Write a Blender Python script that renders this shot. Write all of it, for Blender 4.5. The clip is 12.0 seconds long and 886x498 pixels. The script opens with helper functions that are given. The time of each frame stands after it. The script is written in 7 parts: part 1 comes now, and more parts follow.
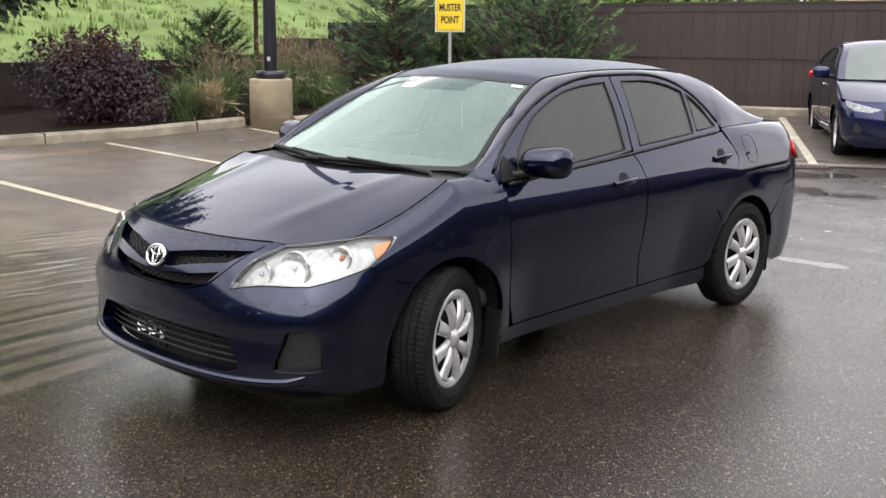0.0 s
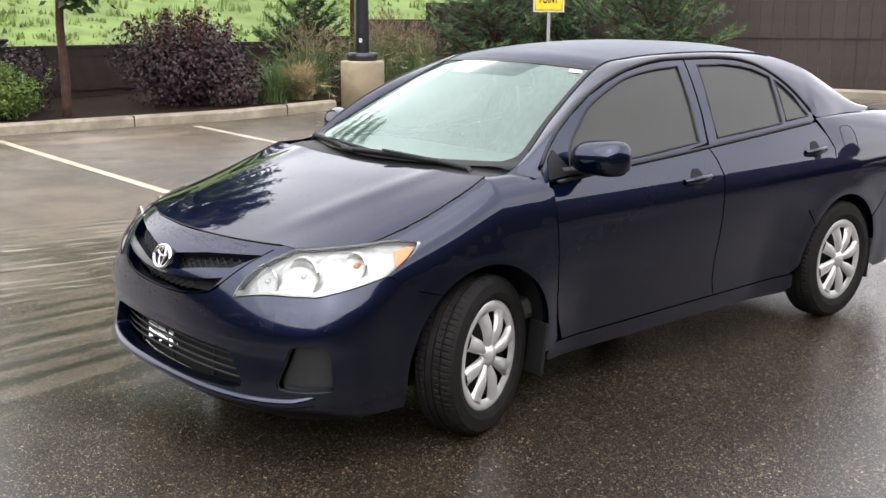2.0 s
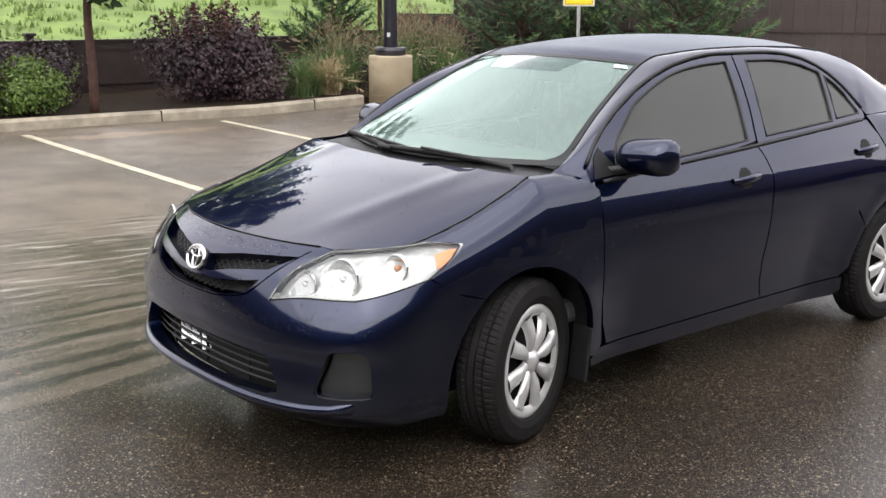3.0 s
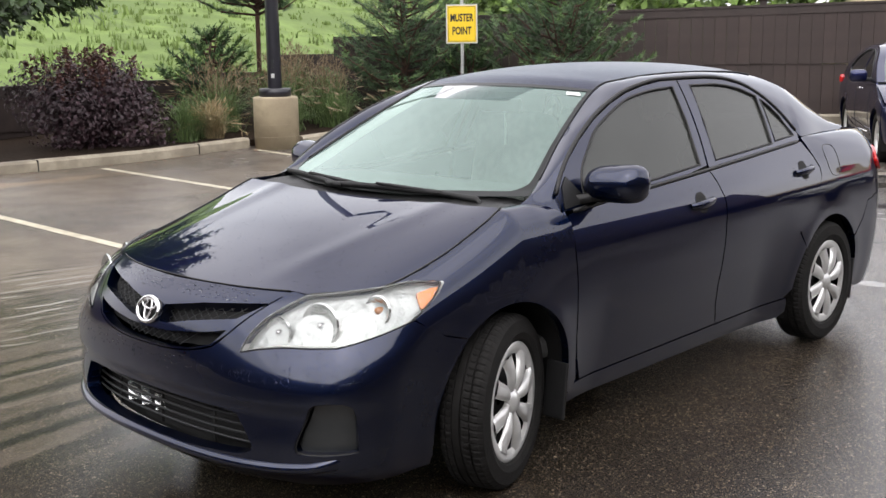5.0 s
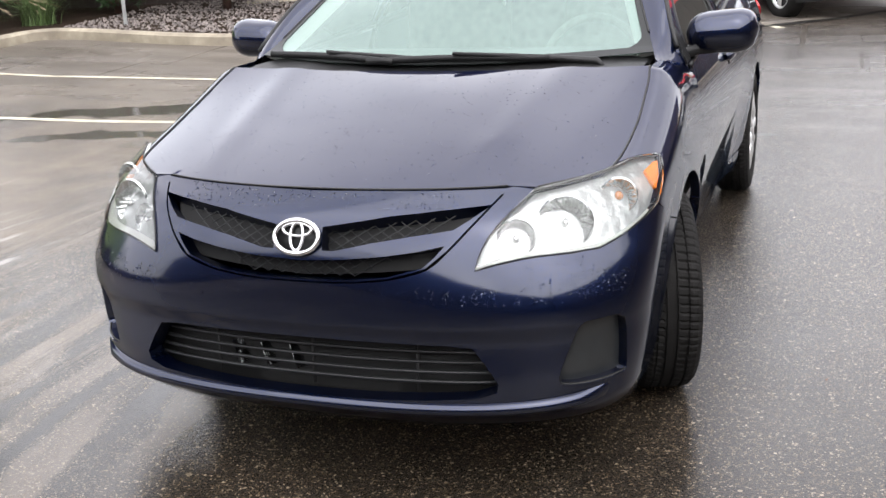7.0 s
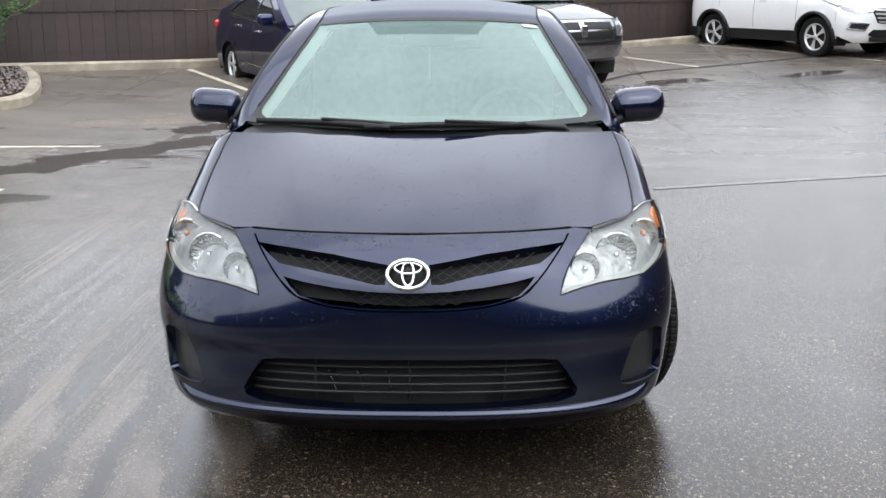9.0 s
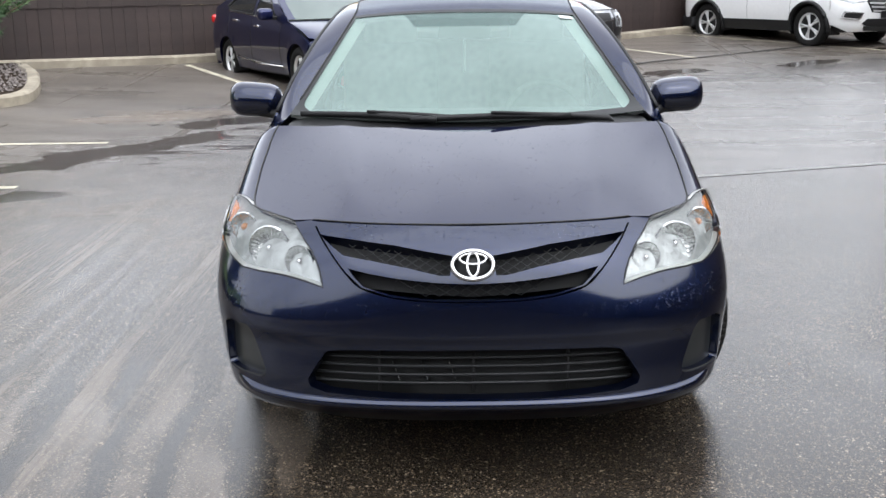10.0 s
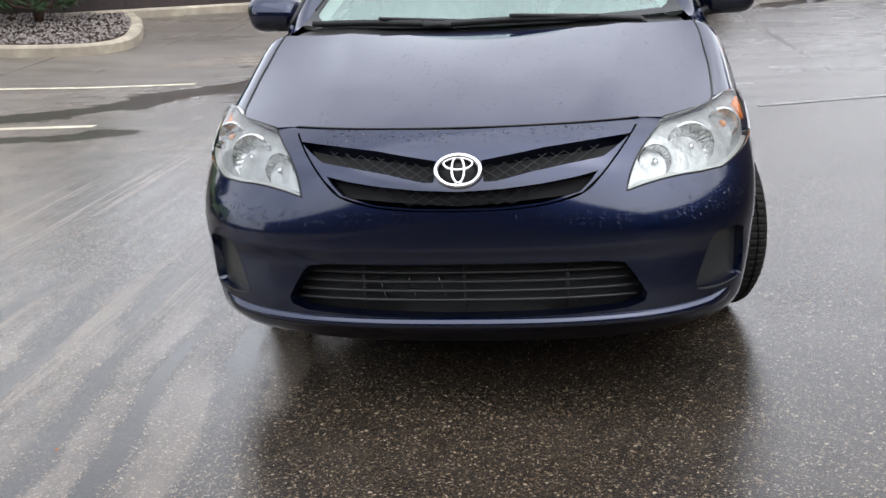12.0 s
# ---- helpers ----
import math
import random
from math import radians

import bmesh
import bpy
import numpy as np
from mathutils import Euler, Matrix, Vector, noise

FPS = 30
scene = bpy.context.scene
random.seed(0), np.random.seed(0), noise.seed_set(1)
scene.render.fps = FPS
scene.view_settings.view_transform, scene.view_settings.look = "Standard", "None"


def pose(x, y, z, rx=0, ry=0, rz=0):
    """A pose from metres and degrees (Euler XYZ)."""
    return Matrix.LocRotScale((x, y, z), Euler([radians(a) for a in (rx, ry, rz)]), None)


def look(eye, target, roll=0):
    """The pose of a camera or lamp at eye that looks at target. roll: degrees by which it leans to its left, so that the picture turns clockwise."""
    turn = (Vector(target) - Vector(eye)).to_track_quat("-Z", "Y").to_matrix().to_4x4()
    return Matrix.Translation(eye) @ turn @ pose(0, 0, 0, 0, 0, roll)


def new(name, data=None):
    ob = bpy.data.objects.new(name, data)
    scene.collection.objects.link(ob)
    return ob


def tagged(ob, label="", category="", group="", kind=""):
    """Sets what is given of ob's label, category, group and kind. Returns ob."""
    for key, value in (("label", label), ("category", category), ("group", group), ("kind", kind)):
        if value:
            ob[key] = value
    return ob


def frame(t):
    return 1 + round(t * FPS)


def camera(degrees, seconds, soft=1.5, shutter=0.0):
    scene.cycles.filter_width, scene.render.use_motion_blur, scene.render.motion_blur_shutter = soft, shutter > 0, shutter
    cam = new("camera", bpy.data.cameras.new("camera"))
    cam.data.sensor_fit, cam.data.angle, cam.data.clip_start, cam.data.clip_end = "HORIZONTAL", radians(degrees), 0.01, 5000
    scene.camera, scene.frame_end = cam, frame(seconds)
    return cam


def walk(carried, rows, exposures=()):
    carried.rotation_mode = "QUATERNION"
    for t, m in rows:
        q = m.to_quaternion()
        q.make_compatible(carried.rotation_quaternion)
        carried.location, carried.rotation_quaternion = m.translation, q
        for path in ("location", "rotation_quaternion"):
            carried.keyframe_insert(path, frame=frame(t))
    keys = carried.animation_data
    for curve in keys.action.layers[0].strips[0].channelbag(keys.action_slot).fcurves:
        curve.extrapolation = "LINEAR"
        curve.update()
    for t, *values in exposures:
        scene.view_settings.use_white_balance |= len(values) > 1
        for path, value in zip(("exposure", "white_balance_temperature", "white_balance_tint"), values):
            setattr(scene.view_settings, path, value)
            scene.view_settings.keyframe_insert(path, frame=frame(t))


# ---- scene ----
cam = camera(44.3, 12.0)
PATH = [
    (0, (3.936, -2.414, 1.659), (2.597, -0.984, 1.256), 0.5),
    (0.5, (3.896, -2.353, 1.663), (2.509, -0.979, 1.227), -0.9),
    (1, (3.94, -2.111, 1.655), (2.475, -0.824, 1.211), -3.0),
    (1.5, (3.965, -1.89, 1.656), (2.47, -0.638, 1.213), -2.4),
    (2, (3.792, -1.817, 1.648), (2.313, -0.543, 1.211), 0.2),
    (2.5, (3.658, -1.787, 1.642), (2.176, -0.521, 1.195), 1.2),
    (2.7, (3.634, -1.786, 1.642), (2.141, -0.536, 1.186), 0.8),
    (4.3, (3.66, -1.719, 1.639), (2.16, -0.459, 1.234), -1.6),
    (4.5, (3.606, -1.744, 1.634), (2.104, -0.48, 1.249), -1.8),
    (5, (3.228, -1.914, 1.589), (1.878, -0.486, 1.214), -0.9),
    (5.5, (2.793, -2.026, 1.528), (1.605, -0.484, 1.07), -1.8),
    (6, (2.27, -2.076, 1.541), (1.219, -0.454, 1.028), -1.6),
    (6.5, (1.781, -2.287, 1.498), (0.944, -0.557, 0.944), 0.5),
    (7, (1.287, -2.346, 1.457), (0.614, -0.553, 0.88), -3.0),
    (7.2, (1.106, -2.339, 1.488), (0.494, -0.525, 0.909), -4.2),
    (8.8, (0.253, -3.093, 1.559), (0.144, -1.155, 1.078), -2.6),
    (9, (0.183, -3.119, 1.552), (0.135, -1.177, 1.077), -0.3),
    (9.5, (-0.019, -3.13, 1.547), (-0.02, -1.191, 1.054), -0.5),
    (10, (-0.054, -3.14, 1.55), (-0.076, -1.2, 1.063), -0.8),
    (10.5, (-0.018, -3.093, 1.488), (-0.005, -1.129, 1.11), 0.3),
    (10.7, (0.010, -3.035, 1.339), (0.029, -1.068, 0.992), 0.5),
    (10.9, (0.036, -2.971, 1.171), (0.061, -1.001, 0.834), 0.5),
    (11, (0.044, -2.943, 1.141), (0.076, -0.974, 0.789), 0.5),
    (11.5, (0.089, -2.888, 1.158), (0.085, -0.933, 0.734), -0.6),
    (12, (0.348, -2.895, 1.346), (0.087, -0.994, 0.782), -3.0),
]
EXPOSURES = [
    (0, 1.84, 6550, 13), (0.5, 1.88, 6550, 13), (1, 2.2, 6550, 13), (2, 2.12, 6550, 13), (2.5, 2.08, 6550, 13), (4.5, 2.06, 6550, 14), (5, 1.82, 6520, 13), (5.5, 1.92, 6500, 13), (6.5, 2.24, 6450, 13), (7.2, 2.3, 6400, 13),
    (9, 2.0, 6120, 10), (10.5, 1.99, 6120, 10), (11, 1.78, 6120, 10), (11.5, 1.92, 6120, 10), (12, 2.0, 6150, 11),
]
walk(cam, [(t, look(eye, target, roll)) for t, eye, target, roll in PATH], EXPOSURES)
# world, sun and exposure
world = bpy.data.worlds.new("overcast_sky")
scene.world = world
world.use_nodes = True
wn, wl = world.node_tree.nodes, world.node_tree.links
sky = wn.new("ShaderNodeTexSky")
sky.sky_type, sky.sun_disc = "NISHITA", False
sky.sun_elevation, sky.sun_rotation = radians(58), radians(140)
sky.air_density, sky.dust_density = 1.4, 2.5
pale = wn.new("ShaderNodeHueSaturation")
pale.inputs["Saturation"].default_value = 0.22
cloud = wn.new("ShaderNodeTexNoise")
cloud.inputs["Scale"].default_value, cloud.inputs["Detail"].default_value = 3.0, 5.0
cloud_range = wn.new("ShaderNodeMapRange")
cloud_range.inputs["From Min"].default_value, cloud_range.inputs["From Max"].default_value = 0.3, 0.7
cloud_range.inputs["To Min"].default_value, cloud_range.inputs["To Max"].default_value = 0.78, 1.25
wmix = wn.new("ShaderNodeMix")
wmix.data_type, wmix.blend_type = "RGBA", "MULTIPLY"
wmix.inputs["Factor"].default_value = 1.0
wl.new(sky.outputs["Color"], pale.inputs["Color"])
wl.new(cloud.outputs["Fac"], cloud_range.inputs["Value"])
veil = wn.new("ShaderNodeMix")
veil.data_type = "RGBA"
veil.inputs["Factor"].default_value = 0.76
veil.inputs["B"].default_value = (3.3, 3.28, 3.34, 1)
wl.new(pale.outputs["Color"], veil.inputs["A"])
wl.new(veil.outputs["Result"], wmix.inputs["A"])
wl.new(cloud_range.outputs["Result"], wmix.inputs["B"])
background = wn["Background"]
wl.new(wmix.outputs["Result"], background.inputs["Color"])
background.inputs["Strength"].default_value = 0.15
sun_data = bpy.data.lights.new("sun", "SUN")
sun_data.energy, sun_data.angle, sun_data.color = 0.5, radians(100), (1.0, 0.97, 0.92)
sun = new("sun", sun_data)
sun.matrix_world = look((12, -12.3, 30), (0, 2, 0))


# ---- materials ----
def mat(name, color, rough=0.6, metal=0.0, vary=0.15, scale=6.0, bump=0.0, bump_scale=60.0, coat=0.0, spec=0.5, rough_vary=0.0, island=0.0, object_vary=0.0, second=None, second_scale=1.2, coat_ior=1.5):
    """Principled material with variation at two scales, and fine relief."""
    m = bpy.data.materials.new(name)
    m.use_nodes = True
    n, l = m.node_tree.nodes, m.node_tree.links
    b = n["Principled BSDF"]
    b.inputs["Roughness"].default_value, b.inputs["Metallic"].default_value = rough, metal
    b.inputs["Coat Weight"].default_value, b.inputs["Coat Roughness"].default_value = coat, 0.02
    b.inputs["Specular IOR Level"].default_value = spec
    b.inputs["Coat IOR"].default_value = coat_ior
    where = n.new("ShaderNodeTexCoord")
    fine = n.new("ShaderNodeTexNoise")
    fine.inputs["Scale"].default_value, fine.inputs["Detail"].default_value = scale, 8.0
    l.new(where.outputs["Object"], fine.inputs["Vector"])
    ramp = n.new("ShaderNodeMapRange")
    ramp.inputs["From Min"].default_value, ramp.inputs["From Max"].default_value = 0.25, 0.75
    ramp.inputs["To Min"].default_value, ramp.inputs["To Max"].default_value = 1 - vary, 1 + vary
    l.new(fine.outputs["Fac"], ramp.inputs["Value"])
    tint = n.new("ShaderNodeMix")
    tint.data_type, tint.blend_type = "RGBA", "MULTIPLY"
    tint.inputs["Factor"].default_value = 1.0
    tint.inputs["A"].default_value = (*color, 1)
    l.new(ramp.outputs["Result"], tint.inputs["B"])
    out = tint.outputs["Result"]
    if second:
        broad = n.new("ShaderNodeTexNoise")
        broad.inputs["Scale"].default_value, broad.inputs["Detail"].default_value = second_scale, 4.0
        l.new(where.outputs["Object"], broad.inputs["Vector"])
        edge = n.new("ShaderNodeMapRange")
        edge.inputs["From Min"].default_value, edge.inputs["From Max"].default_value = 0.42, 0.62
        l.new(broad.outputs["Fac"], edge.inputs["Value"])
        two = n.new("ShaderNodeMix")
        two.data_type = "RGBA"
        l.new(edge.outputs["Result"], two.inputs["Factor"])
        l.new(out, two.inputs["A"])
        two.inputs["B"].default_value = (*second, 1)
        out = two.outputs["Result"]
    if island or object_vary:
        if island:
            source = n.new("ShaderNodeNewGeometry").outputs["Random Per Island"]
        else:
            source = n.new("ShaderNodeObjectInfo").outputs["Random"]
        amount = island or object_vary
        spread = n.new("ShaderNodeMapRange")
        spread.inputs["To Min"].default_value, spread.inputs["To Max"].default_value = 1 - amount, 1 + amount
        l.new(source, spread.inputs["Value"])
        each = n.new("ShaderNodeMix")
        each.data_type, each.blend_type = "RGBA", "MULTIPLY"
        each.inputs["Factor"].default_value = 1.0
        l.new(out, each.inputs["A"])
        l.new(spread.outputs["Result"], each.inputs["B"])
        out = each.outputs["Result"]
    l.new(out, b.inputs["Base Color"])
    if rough_vary:
        rr = n.new("ShaderNodeMapRange")
        rr.inputs["From Min"].default_value, rr.inputs["From Max"].default_value = 0.3, 0.7
        rr.inputs["To Min"].default_value, rr.inputs["To Max"].default_value = max(rough - rough_vary, 0.02), min(rough + rough_vary, 1)
        l.new(fine.outputs["Fac"], rr.inputs["Value"])
        l.new(rr.outputs["Result"], b.inputs["Roughness"])
    if bump:
        grain = n.new("ShaderNodeTexNoise")
        grain.inputs["Scale"].default_value, grain.inputs["Detail"].default_value = bump_scale, 4.0
        l.new(where.outputs["Object"], grain.inputs["Vector"])
        relief = n.new("ShaderNodeBump")
        relief.inputs["Strength"].default_value, relief.inputs["Distance"].default_value = bump, 0.01
        l.new(grain.outputs["Fac"], relief.inputs["Height"])
        l.new(relief.outputs["Normal"], b.inputs["Normal"])
    return m


def glass(name, color, rough=0.0, ior=1.5):
    m = bpy.data.materials.new(name)
    m.use_nodes = True
    b = m.node_tree.nodes["Principled BSDF"]
    b.inputs["Base Color"].default_value = (*color, 1)
    b.inputs["Transmission Weight"].default_value, b.inputs["Roughness"].default_value, b.inputs["IOR"].default_value = 1.0, rough, ior
    return m


def thin_glass(name, color, ior=1.5, gloss=0.0, rough=0.02, fog=0.0, fog_color=(0.8, 0.8, 0.8), sheen=(0.8, 0.8, 0.8)):
    """A pane: clear or tinted see-through, with the mirror of its surface; fog: share of flat fog_color laid over it.
    """
    m = bpy.data.materials.new(name)
    m.use_nodes = True
    n, l = m.node_tree.nodes, m.node_tree.links
    n.remove(n["Principled BSDF"])
    clear, shine, mix = n.new("ShaderNodeBsdfTransparent"), n.new("ShaderNodeBsdfGlossy"), n.new("ShaderNodeMixShader")
    clear.inputs["Color"].default_value = (*color, 1)
    shine.inputs["Roughness"].default_value = rough
    shine.inputs["Color"].default_value = (*sheen, 1)
    fres = n.new("ShaderNodeFresnel")
    fres.inputs["IOR"].default_value = ior
    add = n.new("ShaderNodeMath")
    add.operation, add.use_clamp = "ADD", True
    add.inputs[1].default_value = gloss
    l.new(fres.outputs["Fac"], add.inputs[0])
    l.new(add.outputs[0], mix.inputs["Fac"])
    seen = clear.outputs[0]
    if fog:
        wash, veil = n.new("ShaderNodeBsdfDiffuse"), n.new("ShaderNodeMixShader")
        wash.inputs["Color"].default_value = (*fog_color, 1)
        patch, level = n.new("ShaderNodeTexNoise"), n.new("ShaderNodeMapRange")
        patch.inputs["Scale"].default_value, patch.inputs["Detail"].default_value = 1.3, 3.0
        where = n.new("ShaderNodeTexCoord")
        l.new(where.outputs["Object"], patch.inputs["Vector"])
        level.inputs["From Min"].default_value, level.inputs["From Max"].default_value = 0.3, 0.7
        level.inputs["To Min"].default_value, level.inputs["To Max"].default_value = fog * 0.88, min(fog * 1.12, 1)
        l.new(patch.outputs["Fac"], level.inputs["Value"])
        l.new(level.outputs["Result"], veil.inputs["Fac"])
        l.new(seen, veil.inputs[1])
        l.new(wash.outputs[0], veil.inputs[2])
        seen = veil.outputs[0]
    l.new(seen, mix.inputs[1])
    l.new(shine.outputs[0], mix.inputs[2])
    l.new(mix.outputs[0], n["Material Output"].inputs["Surface"])
    return m


def wet_asphalt():
    """Dark wet asphalt: pale stone chips, streaks that have dried, puddles with a smooth film of water."""
    m = bpy.data.materials.new("wet_asphalt")
    m.use_nodes = True
    n, l = m.node_tree.nodes, m.node_tree.links
    b = n["Principled BSDF"]
    where = n.new("ShaderNodeTexCoord")

    def noise_of(scale, detail=6.0, stretch=None, rough=0.55):
        t = n.new("ShaderNodeTexNoise")
        t.inputs["Scale"].default_value, t.inputs["Detail"].default_value, t.inputs["Roughness"].default_value = scale, detail, rough
        if stretch:
            mp = n.new("ShaderNodeMapping")
            mp.inputs["Scale"].default_value, mp.inputs["Rotation"].default_value = stretch[0], (0, 0, radians(stretch[1]))
            l.new(where.outputs["Object"], mp.inputs["Vector"])
            l.new(mp.outputs["Vector"], t.inputs["Vector"])
        else:
            l.new(where.outputs["Object"], t.inputs["Vector"])
        return t.outputs["Fac"]

    def span(value, a, c, lo=0.0, hi=1.0):
        r = n.new("ShaderNodeMapRange")
        r.interpolation_type = "SMOOTHSTEP"
        for key, v in (("From Min", a), ("From Max", c), ("To Min", lo), ("To Max", hi)):
            r.inputs[key].default_value = v
        l.new(value, r.inputs["Value"])
        return r.outputs["Result"]

    def blend(fac, a, c, kind="MIX"):
        x = n.new("ShaderNodeMix")
        x.data_type, x.blend_type = "RGBA", kind
        for key, v in (("Factor", fac), ("A", a), ("B", c)):
            if isinstance(v, (float, int)) and key != "Factor":
                v = (v, v, v, 1)
            if isinstance(v, (tuple, float, int)):
                x.inputs[key].default_value = v
            else:
                l.new(v, x.inputs[key])
        return x.outputs["Result"]

    def times(a, c, op="MULTIPLY"):
        x = n.new("ShaderNodeMath")
        x.operation = op
        for i, v in enumerate((a, c)):
            if isinstance(v, (float, int)):
                x.inputs[i].default_value = v
            else:
                l.new(v, x.inputs[i])
        return x.outputs[0]

    def axis_mask(direction, a, c, wobble=0.0):
        """0 to 1 along a direction of the plan, from a to c metres."""
        d = n.new("ShaderNodeVectorMath")
        d.operation = "DOT_PRODUCT"
        d.inputs[1].default_value = (*direction, 0)
        l.new(where.outputs["Object"], d.inputs[0])
        value = d.outputs["Value"]
        if wobble:
            value = times(value, span(noise_of(0.8, 4.0), 0.2, 0.8, -wobble, wobble), "ADD")
        return span(value, a, c)

    def pool(x, y, rx, ry, turn, soft=0.10):
        """A patch with an uneven outline round a place of the plan."""
        mp = n.new("ShaderNodeMapping")
        mp.vector_type = "TEXTURE"
        mp.inputs["Location"].default_value, mp.inputs["Rotation"].default_value = (x, y, 0), (0, 0, radians(turn))
        mp.inputs["Scale"].default_value = (rx, ry, 1)
        l.new(where.outputs["Object"], mp.inputs["Vector"])
        length = n.new("ShaderNodeVectorMath")
        length.operation = "LENGTH"
        l.new(mp.outputs["Vector"], length.inputs[0])
        rough_edge = times(length.outputs["Value"], span(noise_of(1.7, 6.0), 0.2, 0.8, -0.42, 0.42), "ADD")
        return span(rough_edge, 0.55 - soft, 0.55 + soft, 1.0, 0.0)

    def most(values):
        out = values[0]
        for v in values[1:]:
            out = times(out, v, "MAXIMUM")
        return out

    chips = n.new("ShaderNodeTexVoronoi")
    chips.inputs["Scale"].default_value = 195.0
    l.new(where.outputs["Object"], chips.inputs["Vector"])
    pick = n.new("ShaderNodeSeparateColor")
    l.new(chips.outputs["Color"], pick.inputs["Color"])
    grit = n.new("ShaderNodeTexVoronoi")
    grit.inputs["Scale"].default_value = 330.0
    l.new(where.outputs["Object"], grit.inputs["Vector"])
    def ramp(value, stops):
        r = n.new("ShaderNodeValToRGB")
        el = r.color_ramp.elements
        while len(el) < len(stops):
            el.new(0.5)
        for e, (at, colour) in zip(el, stops):
            e.position, e.color = at, (*colour, 1)
        l.new(value, r.inputs["Fac"])
        return r.outputs["Color"]

    def cell_edges(scale):
        v = n.new("ShaderNodeTexVoronoi")
        v.feature = "DISTANCE_TO_EDGE"
        v.inputs["Scale"].default_value = scale
        l.new(where.outputs["Object"], v.inputs["Vector"])
        return v.outputs["Distance"]

    big = n.new("ShaderNodeTexVoronoi")
    big.inputs["Scale"].default_value = 95.0
    l.new(where.outputs["Object"], big.inputs["Vector"])
    big_pick = n.new("ShaderNodeSeparateColor")
    l.new(big.outputs["Color"], big_pick.inputs["Color"])
    chip_shape = span(cell_edges(195.0), 0.03, 0.16)
    big_shape = span(cell_edges(95.0), 0.10, 0.22)
    stone = times(span(pick.outputs["Red"], 0.80, 0.86), chip_shape)
    big_stone = times(span(big_pick.outputs["Red"], 0.925, 0.96), big_shape)
    body = ramp(pick.outputs["Red"], [(0.0, (0.005, 0.0036, 0.0024)), (0.45, (0.013, 0.0092, 0.0056)), (0.62, (0.040, 0.028, 0.016)), (0.80, (0.10, 0.069, 0.038)), (0.91, (0.22, 0.16, 0.095)), (1.0, (0.52, 0.43, 0.32))])
    base = blend(chip_shape, (0.005, 0.0038, 0.0026, 1), body)
    base = blend(times(span(grit.outputs["Distance"], 0.2, 0.6), 0.35), base, (0.023, 0.0162, 0.0102, 1))
    base = blend(times(big_stone, 0.9), base, blend(big_pick.outputs["Green"], (0.12, 0.083, 0.047, 1), (0.45, 0.37, 0.27, 1)))
    base = blend(1.0, base, span(noise_of(1.1), 0.3, 0.7, 0.75, 1.2), "MULTIPLY")
    # paler, half dry asphalt in the bays and by the fence, with a sandy patch
    bays = most([axis_mask((-1, 0), 1.6, 4.2, 1.3), axis_mask((-0.515, 0.857), 9.6, 10.7, 0.5)])
    pale_part = times(bays, span(noise_of(0.45, 5.0, ((1.0, 0.5, 1), 0)), 0.28, 0.6, 0.35, 1.0))
    base = blend(times(pale_part, 0.74), base, blend(span(noise_of(2.2), 0.3, 0.7), (0.165, 0.135, 0.105, 1), (0.25, 0.21, 0.165, 1)))
    sand = most([pool(-3.3, 9.6, 2.0, 0.8, 20, 0.35), pool(-8.6, 3.8, 2.0, 0.35, 84, 0.3)])
    base = blend(times(sand, 0.72), base, (0.31, 0.235, 0.16, 1))
    dirt = times(span(noise_of(0.5, 5.0, ((0.4, 2.0, 1), -24)), 0.52, 0.7), span(noise_of(9.0, 6.0), 0.3, 0.7))
    base = blend(times(dirt, 0.4), base, (0.07, 0.06, 0.05, 1))
    l.new(base, b.inputs["Base Color"])
    # the marks of tyres: pale dry ribs between dark wet ruts, along the way past the nose
    rut_noise = noise_of(1.0, 3.0, ((8.5, 0.12, 1), 0), 0.75)
    ruts = span(rut_noise, 0.5, 0.58)
    rut_place = times(times(axis_mask((-1, 0), 0.7, 1.5, 0.4), axis_mask((1, 0), -4.8, -3.4, 0.6)), axis_mask((0, -1), -5.5, -3.0, 0.8))
    ribs = times(times(span(rut_noise, 0.40, 0.48, 1.0, 0.0), rut_place), span(noise_of(1.3, 5.0, ((1, 0.4, 1), 0)), 0.35, 0.6))
    slant_noise = noise_of(1.0, 3.0, ((0.14, 6.0, 1), -58), 0.75)
    slant_place = pool(-3.2, 6.6, 2.7, 2.6, 0, 0.4)
    ribs = times(ribs, times(times(span(slant_noise, 0.38, 0.46, 1.0, 0.0), slant_place), 0.12), "MAXIMUM")
    base = blend(times(ribs, 0.9), base, (0.17, 0.14, 0.11, 1))
    # deep dark ruts, about 0.1 m wide, beside the nose
    across_x = n.new("ShaderNodeVectorMath")
    across_x.operation = "DOT_PRODUCT"
    across_x.inputs[1].default_value = (24.0, 1.4, 0)
    l.new(where.outputs["Object"], across_x.inputs[0])
    comb = times(times(across_x.outputs["Value"], span(noise_of(0.8, 4.0, ((1.6, 0.5, 1), 0)), 0.2, 0.8, -3.2, 3.2), "ADD"), 0.0, "SINE")
    nose_place = times(times(axis_mask((-1, 0), 0.42, 0.75, 0.25), axis_mask((1, 0), -2.5, -1.7, 0.4)), axis_mask((0, -1), -1.9, -0.4, 0.7))
    worn = span(noise_of(2.4, 5.0, ((1, 0.35, 1), 0)), 0.34, 0.58)
    grooves = times(times(span(comb, 0.25, 0.75), nose_place), worn)
    ridges = times(times(span(comb, -0.5, 0.2, 1.0, 0.0), nose_place), span(noise_of(3.1, 6.0, ((1, 0.4, 1), 0)), 0.32, 0.62))
    ridges = times(ridges, span(grit.outputs["Distance"], 0.12, 0.5, 0.25, 1.0))
